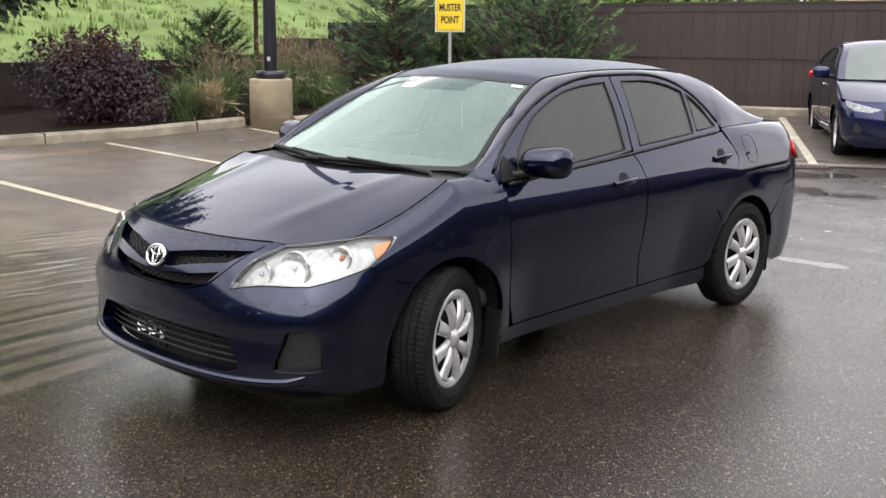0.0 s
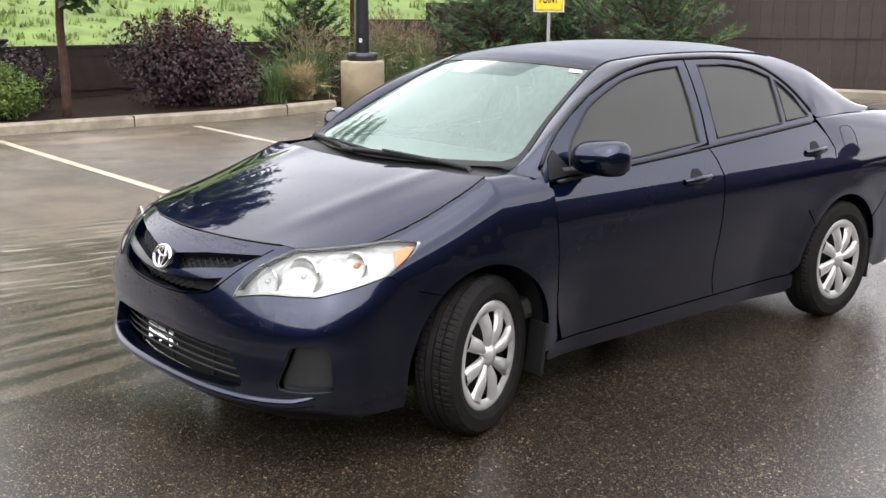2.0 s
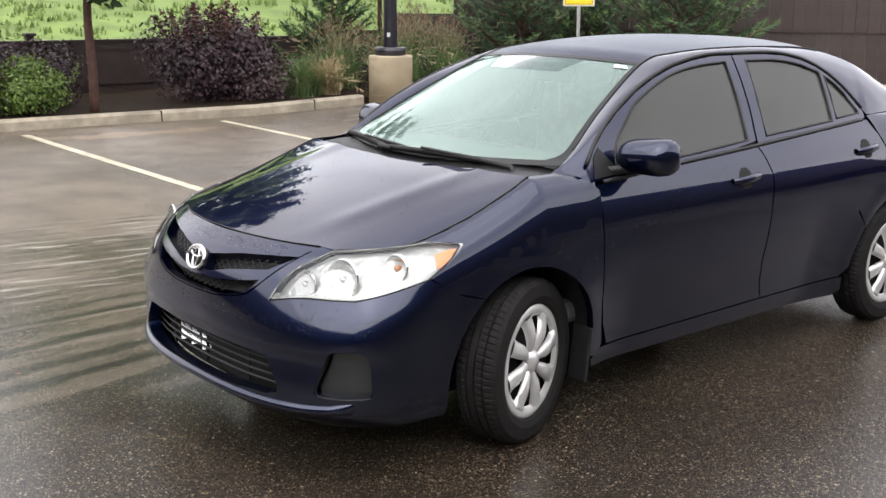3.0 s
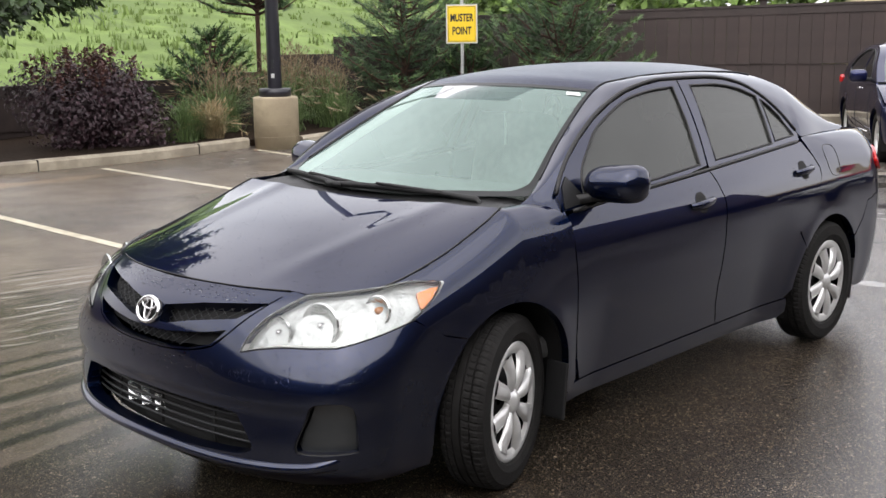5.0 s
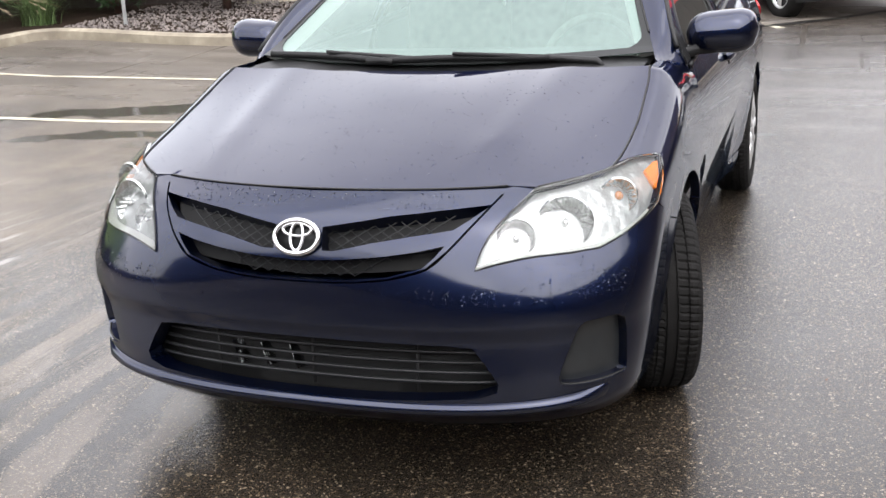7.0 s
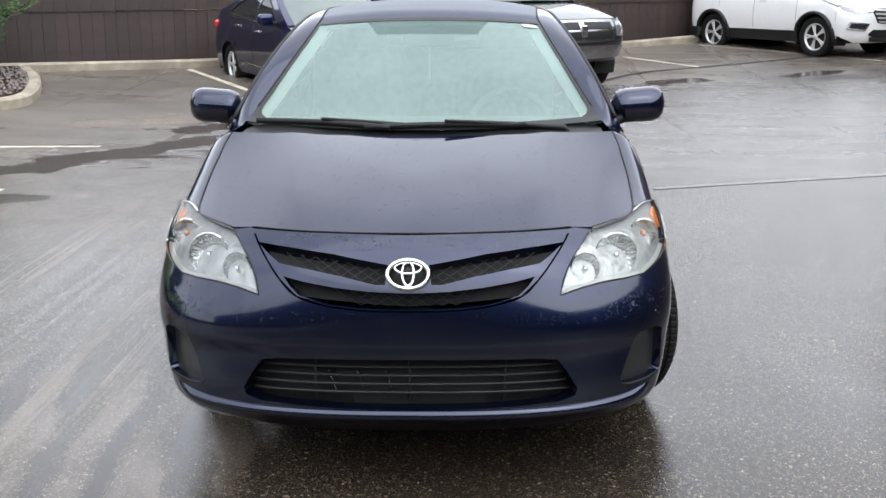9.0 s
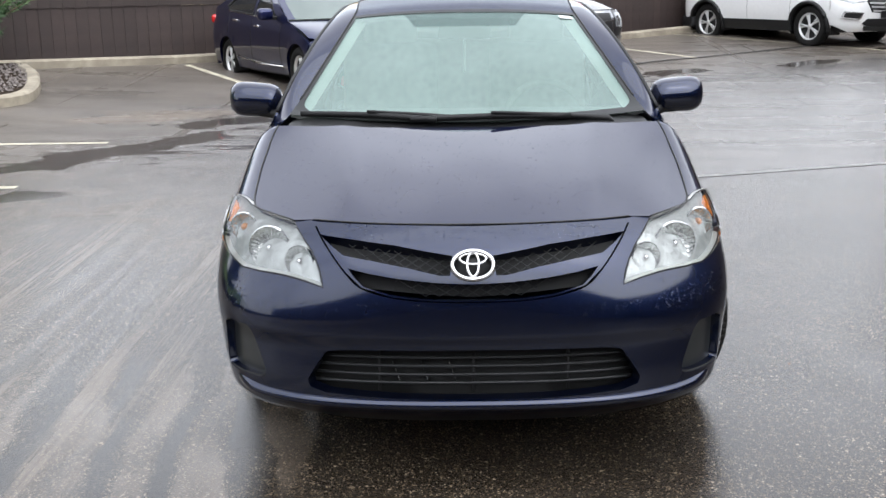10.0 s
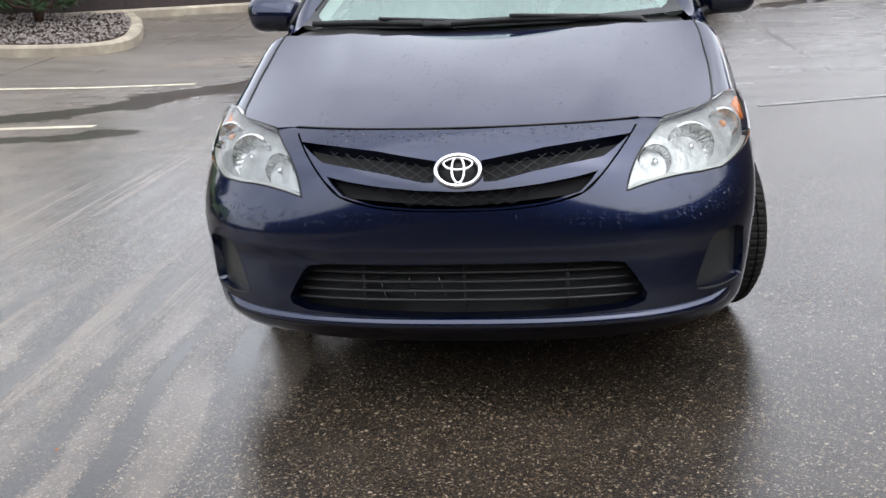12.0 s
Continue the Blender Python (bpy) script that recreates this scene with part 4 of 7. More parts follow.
pine((-7.35, 12.1), 2.7, 1.35, 7, "dense green pine by the corner of the fence")
pine((-9.7, 10.9), 2.9, 1.25, 8, "dense green pine behind the yellow sign")
pine((-8.9, 11.6), 1.5, 0.9, 9, "low green pine between two taller ones")
pine((-11.5, 8.37), 1.5, 0.85, 10, "small sparse pine behind the lamp post")
pine((-11.5, 9.3), 4.0, 0.95, 13, "slender pine on a bare stem behind the lamp post", 0.42)


def reed_grass(at, r, h, seed, label, plume):
    rr = random.Random(seed)
    x0, y0 = at
    root = thing("ornamental_grass", label, "grass", (x0, y0, bed_z(x0, y0)), group="ornamental grasses")
    v, f, pv, pf = [], [], [], []
    for i in range(620):
        a, lean = rr.uniform(0, 6.28), abs(rr.gauss(0, 0.55))
        hh = h * rr.uniform(0.55, 1.0)
        bx, by = rr.gauss(0, 0.12) * r, rr.gauss(0, 0.12) * r
        dx, dy = math.cos(a), math.sin(a)
        w = 0.006
        k = len(v)
        for t in (0, 0.4, 0.75, 1.0):
            o = lean * r * t**1.8
            z = hh * (t - 0.42 * lean * t**2.6)
            ww = w * (1 - 0.85 * t)
            v += [(bx + dx * o - dy * ww, by + dy * o + dx * ww, z), (bx + dx * o + dy * ww, by + dy * o - dx * ww, z)]
        f += [(k, k + 1, k + 3, k + 2), (k + 2, k + 3, k + 5, k + 4), (k + 4, k + 5, k + 7, k + 6)]
        if plume and rr.random() < 0.22:
            tip = Vector((bx + dx * lean * r * 1.05, by + dy * lean * r * 1.05, hh * (1.06 - 0.42 * lean)))
            for q in range(9):
                d = Vector((dx * lean + rr.gauss(0, 0.3), dy * lean + rr.gauss(0, 0.3), 0.7 - lean)).normalized()
                s = d.orthogonal().normalized() * 0.005
                b = tip + d * rr.uniform(-0.06, 0.16)
                k = len(pv)
                pv += [b - s, b + s, b + d * 0.09]
                pf.append((k, k + 1, k + 2))
    link("blades", v, f, BLADE_GREEN if not plume == STRAW else STRAW, root, smooth=False)
    if pv:
        link("plumes", pv, pf, plume, root, smooth=False)


reed_grass((-9.75, 8.45), 0.7, 0.55, 41, "low green tufted ornamental grass", None)
reed_grass((-9.6, 9.25), 0.7, 0.6, 42, "low green tufted ornamental grass", None)
reed_grass((-9.3, 10.3), 0.7, 0.6, 43, "low green tufted ornamental grass", None)
reed_grass((-10.3, 7.1), 0.8, 0.7, 44, "green arching ornamental grass", None)
reed_grass((-10.1, 6.9), 0.75, 0.62, 31, "green tufted ornamental grass", None)
reed_grass((-9.95, 7.25), 0.4, 0.45, 32, "dry straw-coloured grass tuft", STRAW)
reed_grass((-10.5, 7.75), 1.0, 0.98, 33, "tall ornamental grass with pinkish plumes", PLUME)
reed_grass((-10.2, 8.6), 1.0, 1.0, 34, "tall ornamental grass with pinkish plumes", PLUME)
reed_grass((-10.0, 9.5), 0.95, 0.95, 35, "tall ornamental grass with pinkish plumes", PLUME)
reed_grass((-10.9, 9.6), 0.9, 1.1, 36, "tall ornamental grass with pinkish plumes", PLUME)

# ---- lamp post on its concrete pier, sign ----
POLE = mat("dark_bronze_pole_paint", (0.012, 0.012, 0.018), 0.35, vary=0.1, scale=20, coat=0.3)
PIER = mat("cast_concrete_pier", (0.36, 0.30, 0.20), 0.8, vary=0.22, scale=7, bump=0.35, bump_scale=60, second=(0.24, 0.195, 0.13), second_scale=1.8)
px, py = -9.08, 7.72
lamp = thing("lamp_post", "dark parking lot lamp post on a round concrete pier", "lamp post", (px, py, lot_z(px, py)))
v, f = lathe([(0.0002, -0.1), (0.315, -0.1), (0.315, 0.68), (0.305, 0.705), (0.28, 0.71), (0.0002, 0.71)], 48)
link("pier", v, f, PIER, lamp, "stained round concrete pier")
for h in (0.16, 0.33, 0.5):
    link("form_line", *lathe([(0.314, h - 0.006), (0.3165, h), (0.314, h + 0.006)], 48), PIER, lamp)
v, f = lathe([(0.0002, 0.71), (0.215, 0.712), (0.222, 0.72), (0.222, 0.815), (0.21, 0.825), (0.10, 0.827)], 40)
link("base_collar", v, f, POLE, lamp)
v, f = lathe([(0.098, 0.82), (0.09, 3.0), (0.075, 6.6), (0.0002, 6.62)], 28)
link("pole", v, f, POLE, lamp)
arm = link("arm", *tube([(0, 0, 6.5), (0.06, 0.08, 6.52), (0.11, 0.15, 6.52)], 0.05, 8), POLE, lamp)
part("lamp_head", box_bm(0.30, 0.48, 0.12, 0.03, (0.21, 0.28, 6.52), rot=(0, 0, -36.9)), POLE, arm)
part("sticker", box_bm(0.045, 0.004, 0.06, 0.001, (0.062, -0.078, 1.0), rot=(0, 0, 38)), LAMPWHITE, lamp)
part("hand_hole_cover", box_bm(0.03, 0.004, 0.12, 0.001, (0.06, -0.077, 1.16), rot=(0, 0, 38)), FOGGREY, lamp)

SIGN_YELLOW = mat("yellow_sign_sheet", (0.80, 0.56, 0.02), 0.4, vary=0.05, scale=10)
SIGN_BLACK = mat("black_sign_letters", (0.012, 0.012, 0.012), 0.5, vary=0.1)
GALV = mat("galvanised_steel", (0.42, 0.43, 0.43), 0.4, metal=0.7, vary=0.15, scale=30)
sx, sy = -7.9, 10.34
sign = thing("sign", "yellow muster point sign on a steel post", "sign", (sx, sy, bed_z(sx, sy)), 36)
part("post", box_bm(0.05, 0.04, 1.95, 0.008, (0, 0.028, 0.93)), GALV, sign)
plate = part("plate", box_bm(0.47, 0.006, 0.57, 0.002, (0, 0, 1.55)), LAMPWHITE, sign)
part("yellow_field", box_bm(0.43, 0.004, 0.53, 0.001, (0, -0.005, 1.55)), SIGN_YELLOW, plate)
border = [(-0.2, 1.3), (0.2, 1.3), (0.2, 1.8), (-0.2, 1.8)]
link("border", *tube([Vector((x, -0.008, z)) for x, z in border], 0.004, 4, True), SIGN_BLACK, plate)
for word, z in (("MUSTER", 1.59), ("POINT", 1.40)):
    curve = bpy.data.curves.new("text", "FONT")
    curve.body, curve.size, curve.align_x, curve.extrude, curve.offset = word, 0.155, "CENTER", 0.0015, 0.0045
    tmp = bpy.data.objects.new("text", curve)
    scene.collection.objects.link(tmp)
    bpy.context.view_layer.update()
    me = bpy.data.meshes.new_from_object(tmp.evaluated_get(bpy.context.evaluated_depsgraph_get()))
    bpy.data.objects.remove(tmp)
    wide = max(q.co.x for q in me.vertices) - min(q.co.x for q in me.vertices)
    squeeze = (0.345 if word == "MUSTER" else 0.285) / wide
    me.transform(pose(0, -0.0085, z, 90) @ Matrix.Diagonal((squeeze, 1, 1, 1)))
    me.materials.clear()
    me.materials.append(SIGN_BLACK)
    ob = new("lettering", me)
    ob.parent = plate

# ---- building beyond the north fence ----
STUCCO = mat("cream_stucco_wall", (0.62, 0.52, 0.34), 0.85, vary=0.08, scale=3, bump=0.2, bump_scale=40, second=(0.58, 0.48, 0.31), second_scale=0.5)
SIGN_RED = mat("red_sign_board", (0.62, 0.03, 0.035), 0.45, vary=0.06, scale=4)
SIGN_BLUE = mat("blue_sign_board", (0.03, 0.08, 0.36), 0.45, vary=0.06, scale=4)
SIGN_DARK = mat("dark_sign_paint", (0.03, 0.02, 0.02), 0.45, vary=0.06, scale=4)
SIGN_ORANGE = mat("orange_sign_board", (0.42, 0.11, 0.02), 0.45, vary=0.3, scale=4)
hall_d = 20.0
hall = thing("building", "long cream stucco building with coloured sign boards", "building", lot(26, hall_d), NORTH_TURN)
part("wall", box_bm(46, 8, 4.4, 0, (0, 4, 2.15)), STUCCO, hall)
part("parapet", box_bm(46.3, 0.4, 0.35, 0.04, (0, 0.0, 4.4)), STUCCO, hall)
for x, w, z, h, material in ((-10.0, 5.2, 2.95, 1.3, SIGN_ORANGE), (-2.0, 7.1, 2.76, 1.6, SIGN_RED), (7.1, 6.5, 3.12, 1.35, SIGN_BLUE)):
    board = part("sign_board", box_bm(w, 0.12, h, 0.03, (x, -0.08, z + h / 2)), material, hall)
    if material == SIGN_BLUE:
        part("sign_panel", box_bm(w - 0.24, 0.03, h - 0.24, 0.005, (x, -0.15, z + h / 2)), SIGN_RED, board, "red panel with a blue border")
        for k in range(9):
            part("sign_bar", box_bm(0.22, 0.02, 0.10, 0.005, (x - 1.9 + 0.42 * k, -0.172, z + 0.33)), LAMPWHITE, board)
    if material == SIGN_RED:
        for k in (-1, 1):
            part("sign_emblem", box_bm(0.09, 0.02, 0.75, 0.005, (x + 0.13 * k, -0.15, z + 0.6), rot=(0, 8 * k, 0)), SIGN_DARK, board)

# trees far behind the fence
tree_rng = random.Random(9)


def far_crown(q):
    u = q.uniform(-16, 7)
    top = 3.6 + 1.6 * noise.noise((u * 0.5, 0, 4)) + 0.7 * noise.noise((u * 1.7, 2, 0))
    p = lot(u, 23 + q.uniform(0, 2.5), 0) + Vector((0, 0, top * q.random() ** 0.6))
    return p, Vector((q.gauss(0, 1), -1, 0.6))


tagged(link("far_trees", *leaf_cloud(9000, far_crown, 0.22, tree_rng), LIME, smooth=False), "row of leafy green trees beyond the fence", "trees", kind="stuff")

# plain unseen walls, added to close the lot and darken the sedan's reflections
for nm, sx_, sy_, at in (("wall_south", 70, 0.4, (6, -17, 3.3)), ("wall_east", 0.4, 71, (15, -5.5, 3.2))):
    ob = part(nm, box_bm(sx_, sy_, 6.8 if nm == "wall_south" else 8.4, 0, at), FENCE)
    tagged(ob, "unseen plain dark brown wall, added to close the lot and darken reflections", "wall", kind="structure")


# ---- the navy sedan in the middle of the lot: nose at y = 0, facing -y ----
half_width = knots([(0.15, 0.79), (0.25, 0.825), (0.4, 0.852), (0.6, 0.868), (0.75, 0.864), (0.86, 0.848), (0.95, 0.812), (1.03, 0.774), (1.2, 0.695), (1.39, 0.588), (1.46, 0.535)])
nose = knots([(0.17, 0.10), (0.22, 0.03), (0.27, -0.005), (0.33, -0.005), (0.44, 0.004), (0.49, -0.006), (0.54, -0.004), (0.60, 0.003), (0.65, 0.015), (0.70, 0.036), (0.75, 0.076), (0.79, 0.134), (0.85, 0.25)])
corner = knots([(0.2, 0.41), (0.45, 0.42), (0.61, 0.455), (0.68, 0.53), (0.8, 0.62)])
bow = knots([(0.2, 2.5), (0.50, 2.48), (0.64, 2.2), (0.8, 2.2)])
tuck = knots([(0.2, 0.05), (0.3, 0.048), (0.4, 0.042), (0.5, 0.032), (0.6, 0.019), (0.7, 0.007), (0.78, 0.0)])
FRONT_AXLE, REAR_AXLE, AXLE_Z, ARCH = 0.935, 3.535, 0.315, 0.372
SCALE_U = 0.6


def taper(y):
    r = min(max((4.56 - y) / 0.52, 0), 1)
    return (1 - (1 - r) ** 2.4) ** (1 / 2.4) * (1 - 0.012 * ((y - 2.4) / 2) ** 2)


def side_x(y, z):
    q = min(max((y - nose(z)) / corner(z), 0), 1)
    lip = 0.0
    for axle in (FRONT_AXLE, REAR_AXLE):
        r = math.hypot(y - axle, z - AXLE_Z)
        lip += 0.005 * math.exp(-(((r - ARCH) / 0.06) ** 2))
    k = bow(z)
    flank = min(max((y - 1.12) / 0.45, 0), 1) * min(max((3.3 - y) / 0.5, 0), 1)
    return half_width(z) * (1 - (1 - q) ** k) ** (1 / k) * taper(y) + lip * min(1, q * 1.2) - tuck(z) * flank * flank * (3 - 2 * flank)


def side(y, z):
    return (side_x(y, z), y, z)


def front(u, z):
    a = abs(u) / SCALE_U
    w, n, c = half_width(z), nose(z), corner(z)
    if a <= math.pi / 2:
        x, y = w * math.sin(a) ** (2 / bow(z)), n + c * (1 - max(math.cos(a), 0) ** (2 / bow(z)))
    else:
        x, y = w, n + c + (a - math.pi / 2) * SCALE_U
    lip = 0.005 * math.exp(-(((math.hypot(y - FRONT_AXLE, z - AXLE_Z) - ARCH) / 0.06) ** 2))
    return (math.copysign(x * taper(y) + lip, u), y, z)


def ux(x, z):
    """The front skin's coordinate at x."""
    return math.copysign(SCALE_U * math.asin(min(abs(x) / (half_width(z) * 0.985), 1) ** (bow(z) / 2)), x)


def uy(y, z):
    """The front skin's coordinate at y on the flank."""
    q = (y - nose(z)) / corner(z)
    return SCALE_U * math.acos((1 - q) ** (bow(z) / 2)) if q < 1 else SCALE_U * math.pi / 2 + (y - nose(z) - corner(z))


def front_y(x, z):
    a = min(abs(x) / half_width(z), 1)
    return nose(z) + corner(z) * (1 - (1 - a ** bow(z)) ** (1 / bow(z)))


def hood_rear(x):
    return 0.965 + 0.065 * (x / 0.715) ** 2


def hood_z(x, y):
    yf, yr = front_y(x, 0.80), hood_rear(x)
    q = (y - yf) / (yr - yf)
    e = (x / 0.72) ** 2
    c = 0.42 - 0.62 * e
    crease = 0.006 * math.exp(-(((abs(x) - 0.38 - 0.1 * q) / 0.06) ** 2)) * min(max(q * 3, 0), 1)
    return 0.80 + (0.193 + 0.007 * e) * (q * (1 + c * (1 - q)) if q > 0 else q) + crease


def hood(x, y):
    return (x, y, hood_z(x, y))


edge_x = knots([(0.40, 0.70), (0.46, 0.722), (0.69, 0.745), (0.87, 0.744), (0.96, 0.741), (1.03, 0.735), (1.2, 0.748), (1.33, 0.80)])
edge_after = knots([(1.03, 1.0), (1.15, 1.0), (1.33, 0.965)])


def edge_z(y):
    return hood_z(edge_x(y), y) if y < 1.03 else edge_after(y) + (hood_z(edge_x(1.03), 1.03) - 1.0) * max(0, 1 - (y - 1.03) / 0.2)



def fender(y, v):
    """The flank, rolled over at the top onto the bonnet's edge."""
    ze = edge_z(y)
    zs = ze - 0.17
    if v <= zs:
        return side(y, v)
    t = min((v - zs) / 0.17, 1) * math.pi / 2
    z = zs + 0.17 * math.sin(t)
    xe, xs = edge_x(y), side_x(y, zs + 0.3 * (z - zs))
    return (xe + (xs - xe) * math.cos(t) ** 1.15, y, z)


def fender_v(y, z):
    zs = edge_z(y) - 0.17
    return z if z <= zs else zs + 0.17 * math.asin(min((z - zs) / 0.17, 1)) / (math.pi / 2)


def arc(axle, a0, a1, r=ARCH, n=18):
    return [(axle + r * math.cos(radians(a0 + (a1 - a0) * i / n)), AXLE_Z + r * math.sin(radians(a0 + (a1 - a0) * i / n))) for i in range(n + 1)]


def mirrored(half):
    """A closed outline from its half at u >= 0, which runs from the middle to the middle."""
    return half + [(-u, v) for u, v in reversed(half)]


car = thing("sedan", "navy blue four-door sedan, wet with rain, front wheels turned", "car")
seal = knots([(1.26, 0.985), (1.384, 1.108), (1.649, 1.262), (1.909, 1.354), (2.097, 1.392), (2.332, 1.413), (2.605, 1.412), (2.885, 1.394), (3.072, 1.340), (3.23, 1.240), (3.38, 1.077)])
belt = knots([(1.2, 0.955), (1.34, 0.96), (1.715, 0.983), (2.292, 1.012), (3.36, 1.073)])

# front bumper cover, with the opening of the lower grille and of the fog lamp blanks
lamp_inner = [(0.566, 0.788), (0.503, 0.727), (0.474, 0.675), (0.462, 0.628)]
lamp_lower = [(0.462, 0.628), (0.52, 0.642), (0.60, 0.652), (0.70, 0.652)]
lamp_lower_side = [(0.235, 0.653), (0.33, 0.677), (0.468, 0.713)]
lamp_end = [(0.468, 0.713), (0.560, 0.766), (0.612, 0.806)]
lamp_upper_side = [(0.612, 0.812), (0.526, 0.820), (0.455, 0.811)]
lamp_upper = [(0.735, 0.811), (0.66, 0.799), (0.566, 0.788)]


def uxs(pts):
    return [(ux(x, z), z) for x, z in pts]


def uys(pts):
    return [(uy(y, z), z) for y, z in pts]


surround = [(0.0, 0.592), (0.10, 0.593), (0.177, 0.597), (0.26, 0.607), (0.345, 0.630), (0.395, 0.672), (0.446, 0.728), (0.494, 0.782)]
bumper_half = uxs(smooth_line(surround, 0.02)) + uxs([(0.499, 0.796), (0.512, 0.7988), (0.535, 0.799), (0.556, 0.796)]) + uxs(smooth_line(lamp_inner, 0.02)) + uxs(smooth_line(lamp_lower, 0.02))[1:-1]
bumper_half += uys(smooth_line(lamp_lower_side, 0.02)) + uys([(0.60, 0.637), (0.70, 0.608)])
bumper_half += uys(arc(FRONT_AXLE, 130, 194, n=10)) + uys([(0.57, 0.19)]) + [(ux(0.73, 0.2), 0.196)] + uxs([(0.56, 0.19), (0.29, 0.176), (0.0, 0.174)])
lower_opening = [(0.0, 0.441), (0.25, 0.44), (0.40, 0.437), (0.455, 0.43), (0.485, 0.39), (0.518, 0.335), (0.512, 0.312), (0.46, 0.296), (0.231, 0.286), (0.0, 0.283)]
fog_hole = [(0.69, 0.478), (0.715, 0.488), (0.768, 0.489), (0.783, 0.475), (0.783, 0.34), (0.768, 0.318), (0.665, 0.318), (0.640, 0.338), (0.665, 0.42)]
fog_hole = [tuple(p) for p in smooth_line([(x + 0.018, z) for x, z in fog_hole], 0.012, True)]
fog_u = uxs(fog_hole)
part_line = lambda pts: [tuple(p) for p in pts]
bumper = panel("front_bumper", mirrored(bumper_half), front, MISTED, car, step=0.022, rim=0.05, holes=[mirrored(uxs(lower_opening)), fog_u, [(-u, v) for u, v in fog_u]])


def front_in(d):
    return lambda u, z: tuple(Vector(front(u, z)) + Vector((-0.3 * d * math.copysign(min(abs(u) * 1.6, 1), u), d, 0)))


# lip that stands out under the lower grille
lip_rows = []
for i in range(81):
    u = -0.72 + 1.44 * i / 80
    fade = min(1, (0.72 - abs(u)) / 0.14)
    ring = []
    for k in range(7):
        t = math.pi * k / 6
        z = 0.262 + 0.022 * math.cos(t) + 0.03 * (abs(u) / 0.72) ** 4
        p = Vector(front(u, z))
        out = Vector((math.copysign(min(abs(u) * 1.5, 1) ** 2, u), -1 + 0.6 * min(abs(u), 1), 0)).normalized()
        ring.append(p + out * (0.022 * fade * math.sin(t) - 0.004))
    lip_rows.append(ring)
link("bumper_lip", *loft(lip_rows), PAINT, bumper)
lower = panel("lower_grille", mirrored(uxs([(x * 1.14, z + (0.02 if z > 0.37 else -0.035)) for x, z in lower_opening])), front_in(0.095), UNDER, bumper, step=0.05, rim=0)
for z in (0.318, 0.345, 0.372, 0.399, 0.424):
    end = 0.51 - 0.05 * max(0, (z - 0.33) / 0.1)
    row = [Vector(front_in(0.045)(ux(-end + 2 * end * i / 40, z), z)) for i in range(41)]
    link("grille_slat", *tube([p + Vector((0, 0.012, 0)) for p in row], 0.0045, 6), MESHGREY, lower)
# added mirror plates, no part of the car, tilted to glint with sky
plate_n = Vector((0.80, -0.45, 0.40)).normalized()
plate_u = Vector((0, 0, 1)).cross(plate_n).normalized()
plate_w = plate_n.cross(plate_u)
for i in range(3):
    c = Vector((-0.225 + 0.088 * i, 0.095, 0.352))
    link("glint_plate", [c + plate_u * a * 0.032 + plate_w * b * 0.034 + plate_n * d for d in (0.0, -0.0015) for a, b in ((-1, -1), (1, -1), (1, 1), (-1, 1))], [(0, 1, 2, 3), (7, 6, 5, 4), (0, 4, 5, 1), (1, 5, 6, 2), (2, 6, 7, 3), (3, 7, 4, 0)], GLINT_METAL, lower, "added mirror plate behind the slats, tilted to catch the sky", smooth=False)
for x in (-0.3, 0.0, 0.3):
    link("grille_upright", *tube([Vector(front_in(0.06)(ux(x, z), z)) for z in (0.29, 0.36, 0.436)], 0.005, 6), UNDER, lower)
for m in (1, -1):
    blank = panel("fog_lamp_blank", uxs([(x, z) for x, z in fog_hole]), front_in(0.035), FOGGREY, bumper, step=0.03, rim=0, mirror=m < 0)
    pts = [Vector(front_in(0.008)(u, z)) for u, z in fog_u]
    if m < 0:
        pts = [Vector((-p.x, p.y, p.z)) for p in pts]
    link("fog_lamp_bezel", *tube(smooth_line(pts, 0.03, True), 0.004, 6, True), GAP, blank)

# grille surround with its two bars, mesh behind, and the oval badge
slot_up = [(0.062, 0.726), (0.11, 0.733), (0.235, 0.751), (0.36, 0.761), (0.478, 0.768), (0.43, 0.738), (0.399, 0.720), (0.30, 0.708), (0.2, 0.693), (0.10, 0.672), (0.07, 0.672)]
slot_low = [(0.0, 0.647), (0.12, 0.652), (0.23, 0.662), (0.32, 0.674), (0.384, 0.686), (0.362, 0.660), (0.333, 0.635), (0.24, 0.612), (0.12, 0.602), (0.0, 0.600)]
grille_half = uxs([(0.0, 0.797), (0.185, 0.799), (0.365, 0.799), (0.46, 0.7985), (0.505, 0.797), (0.50, 0.787)]) + uxs([(x - 0.004, z + 0.004) for x, z in reversed(surround)])
slot_u = uxs(slot_up)
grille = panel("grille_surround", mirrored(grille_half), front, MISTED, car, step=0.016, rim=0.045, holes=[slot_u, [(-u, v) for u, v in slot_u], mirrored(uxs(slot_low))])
back = panel("grille_backing", mirrored(uxs([(0.0, 0.77), (0.48, 0.77), (0.36, 0.62), (0.0, 0.595)])), front_in(0.055), UNDER, grille, step=0.06, rim=0)
wires, wire_faces = [], []
for s in (1, -1):
    for k in range(-14, 15):
        pts = []
        for i in range(9):
            z = 0.60 + 0.17 * i / 8
            x = k * 0.042 + s * (z - 0.685) * 1.75
            if abs(x) < 0.10 + (z - 0.56) * 1.75:
                pts.append(Vector(front_in(0.042)(ux(x, z), z)))
        if len(pts) > 1:
            v, f = tube(pts, 0.0016, 4)
            wire_faces += [tuple(i + len(wires) for i in q) for q in f]
            wires += v
link("grille_mesh", wires, wire_faces, MESHGREY, grille, "grey diamond wire mesh", kind="stuff")
badge_y = nose(0.705) - 0.008
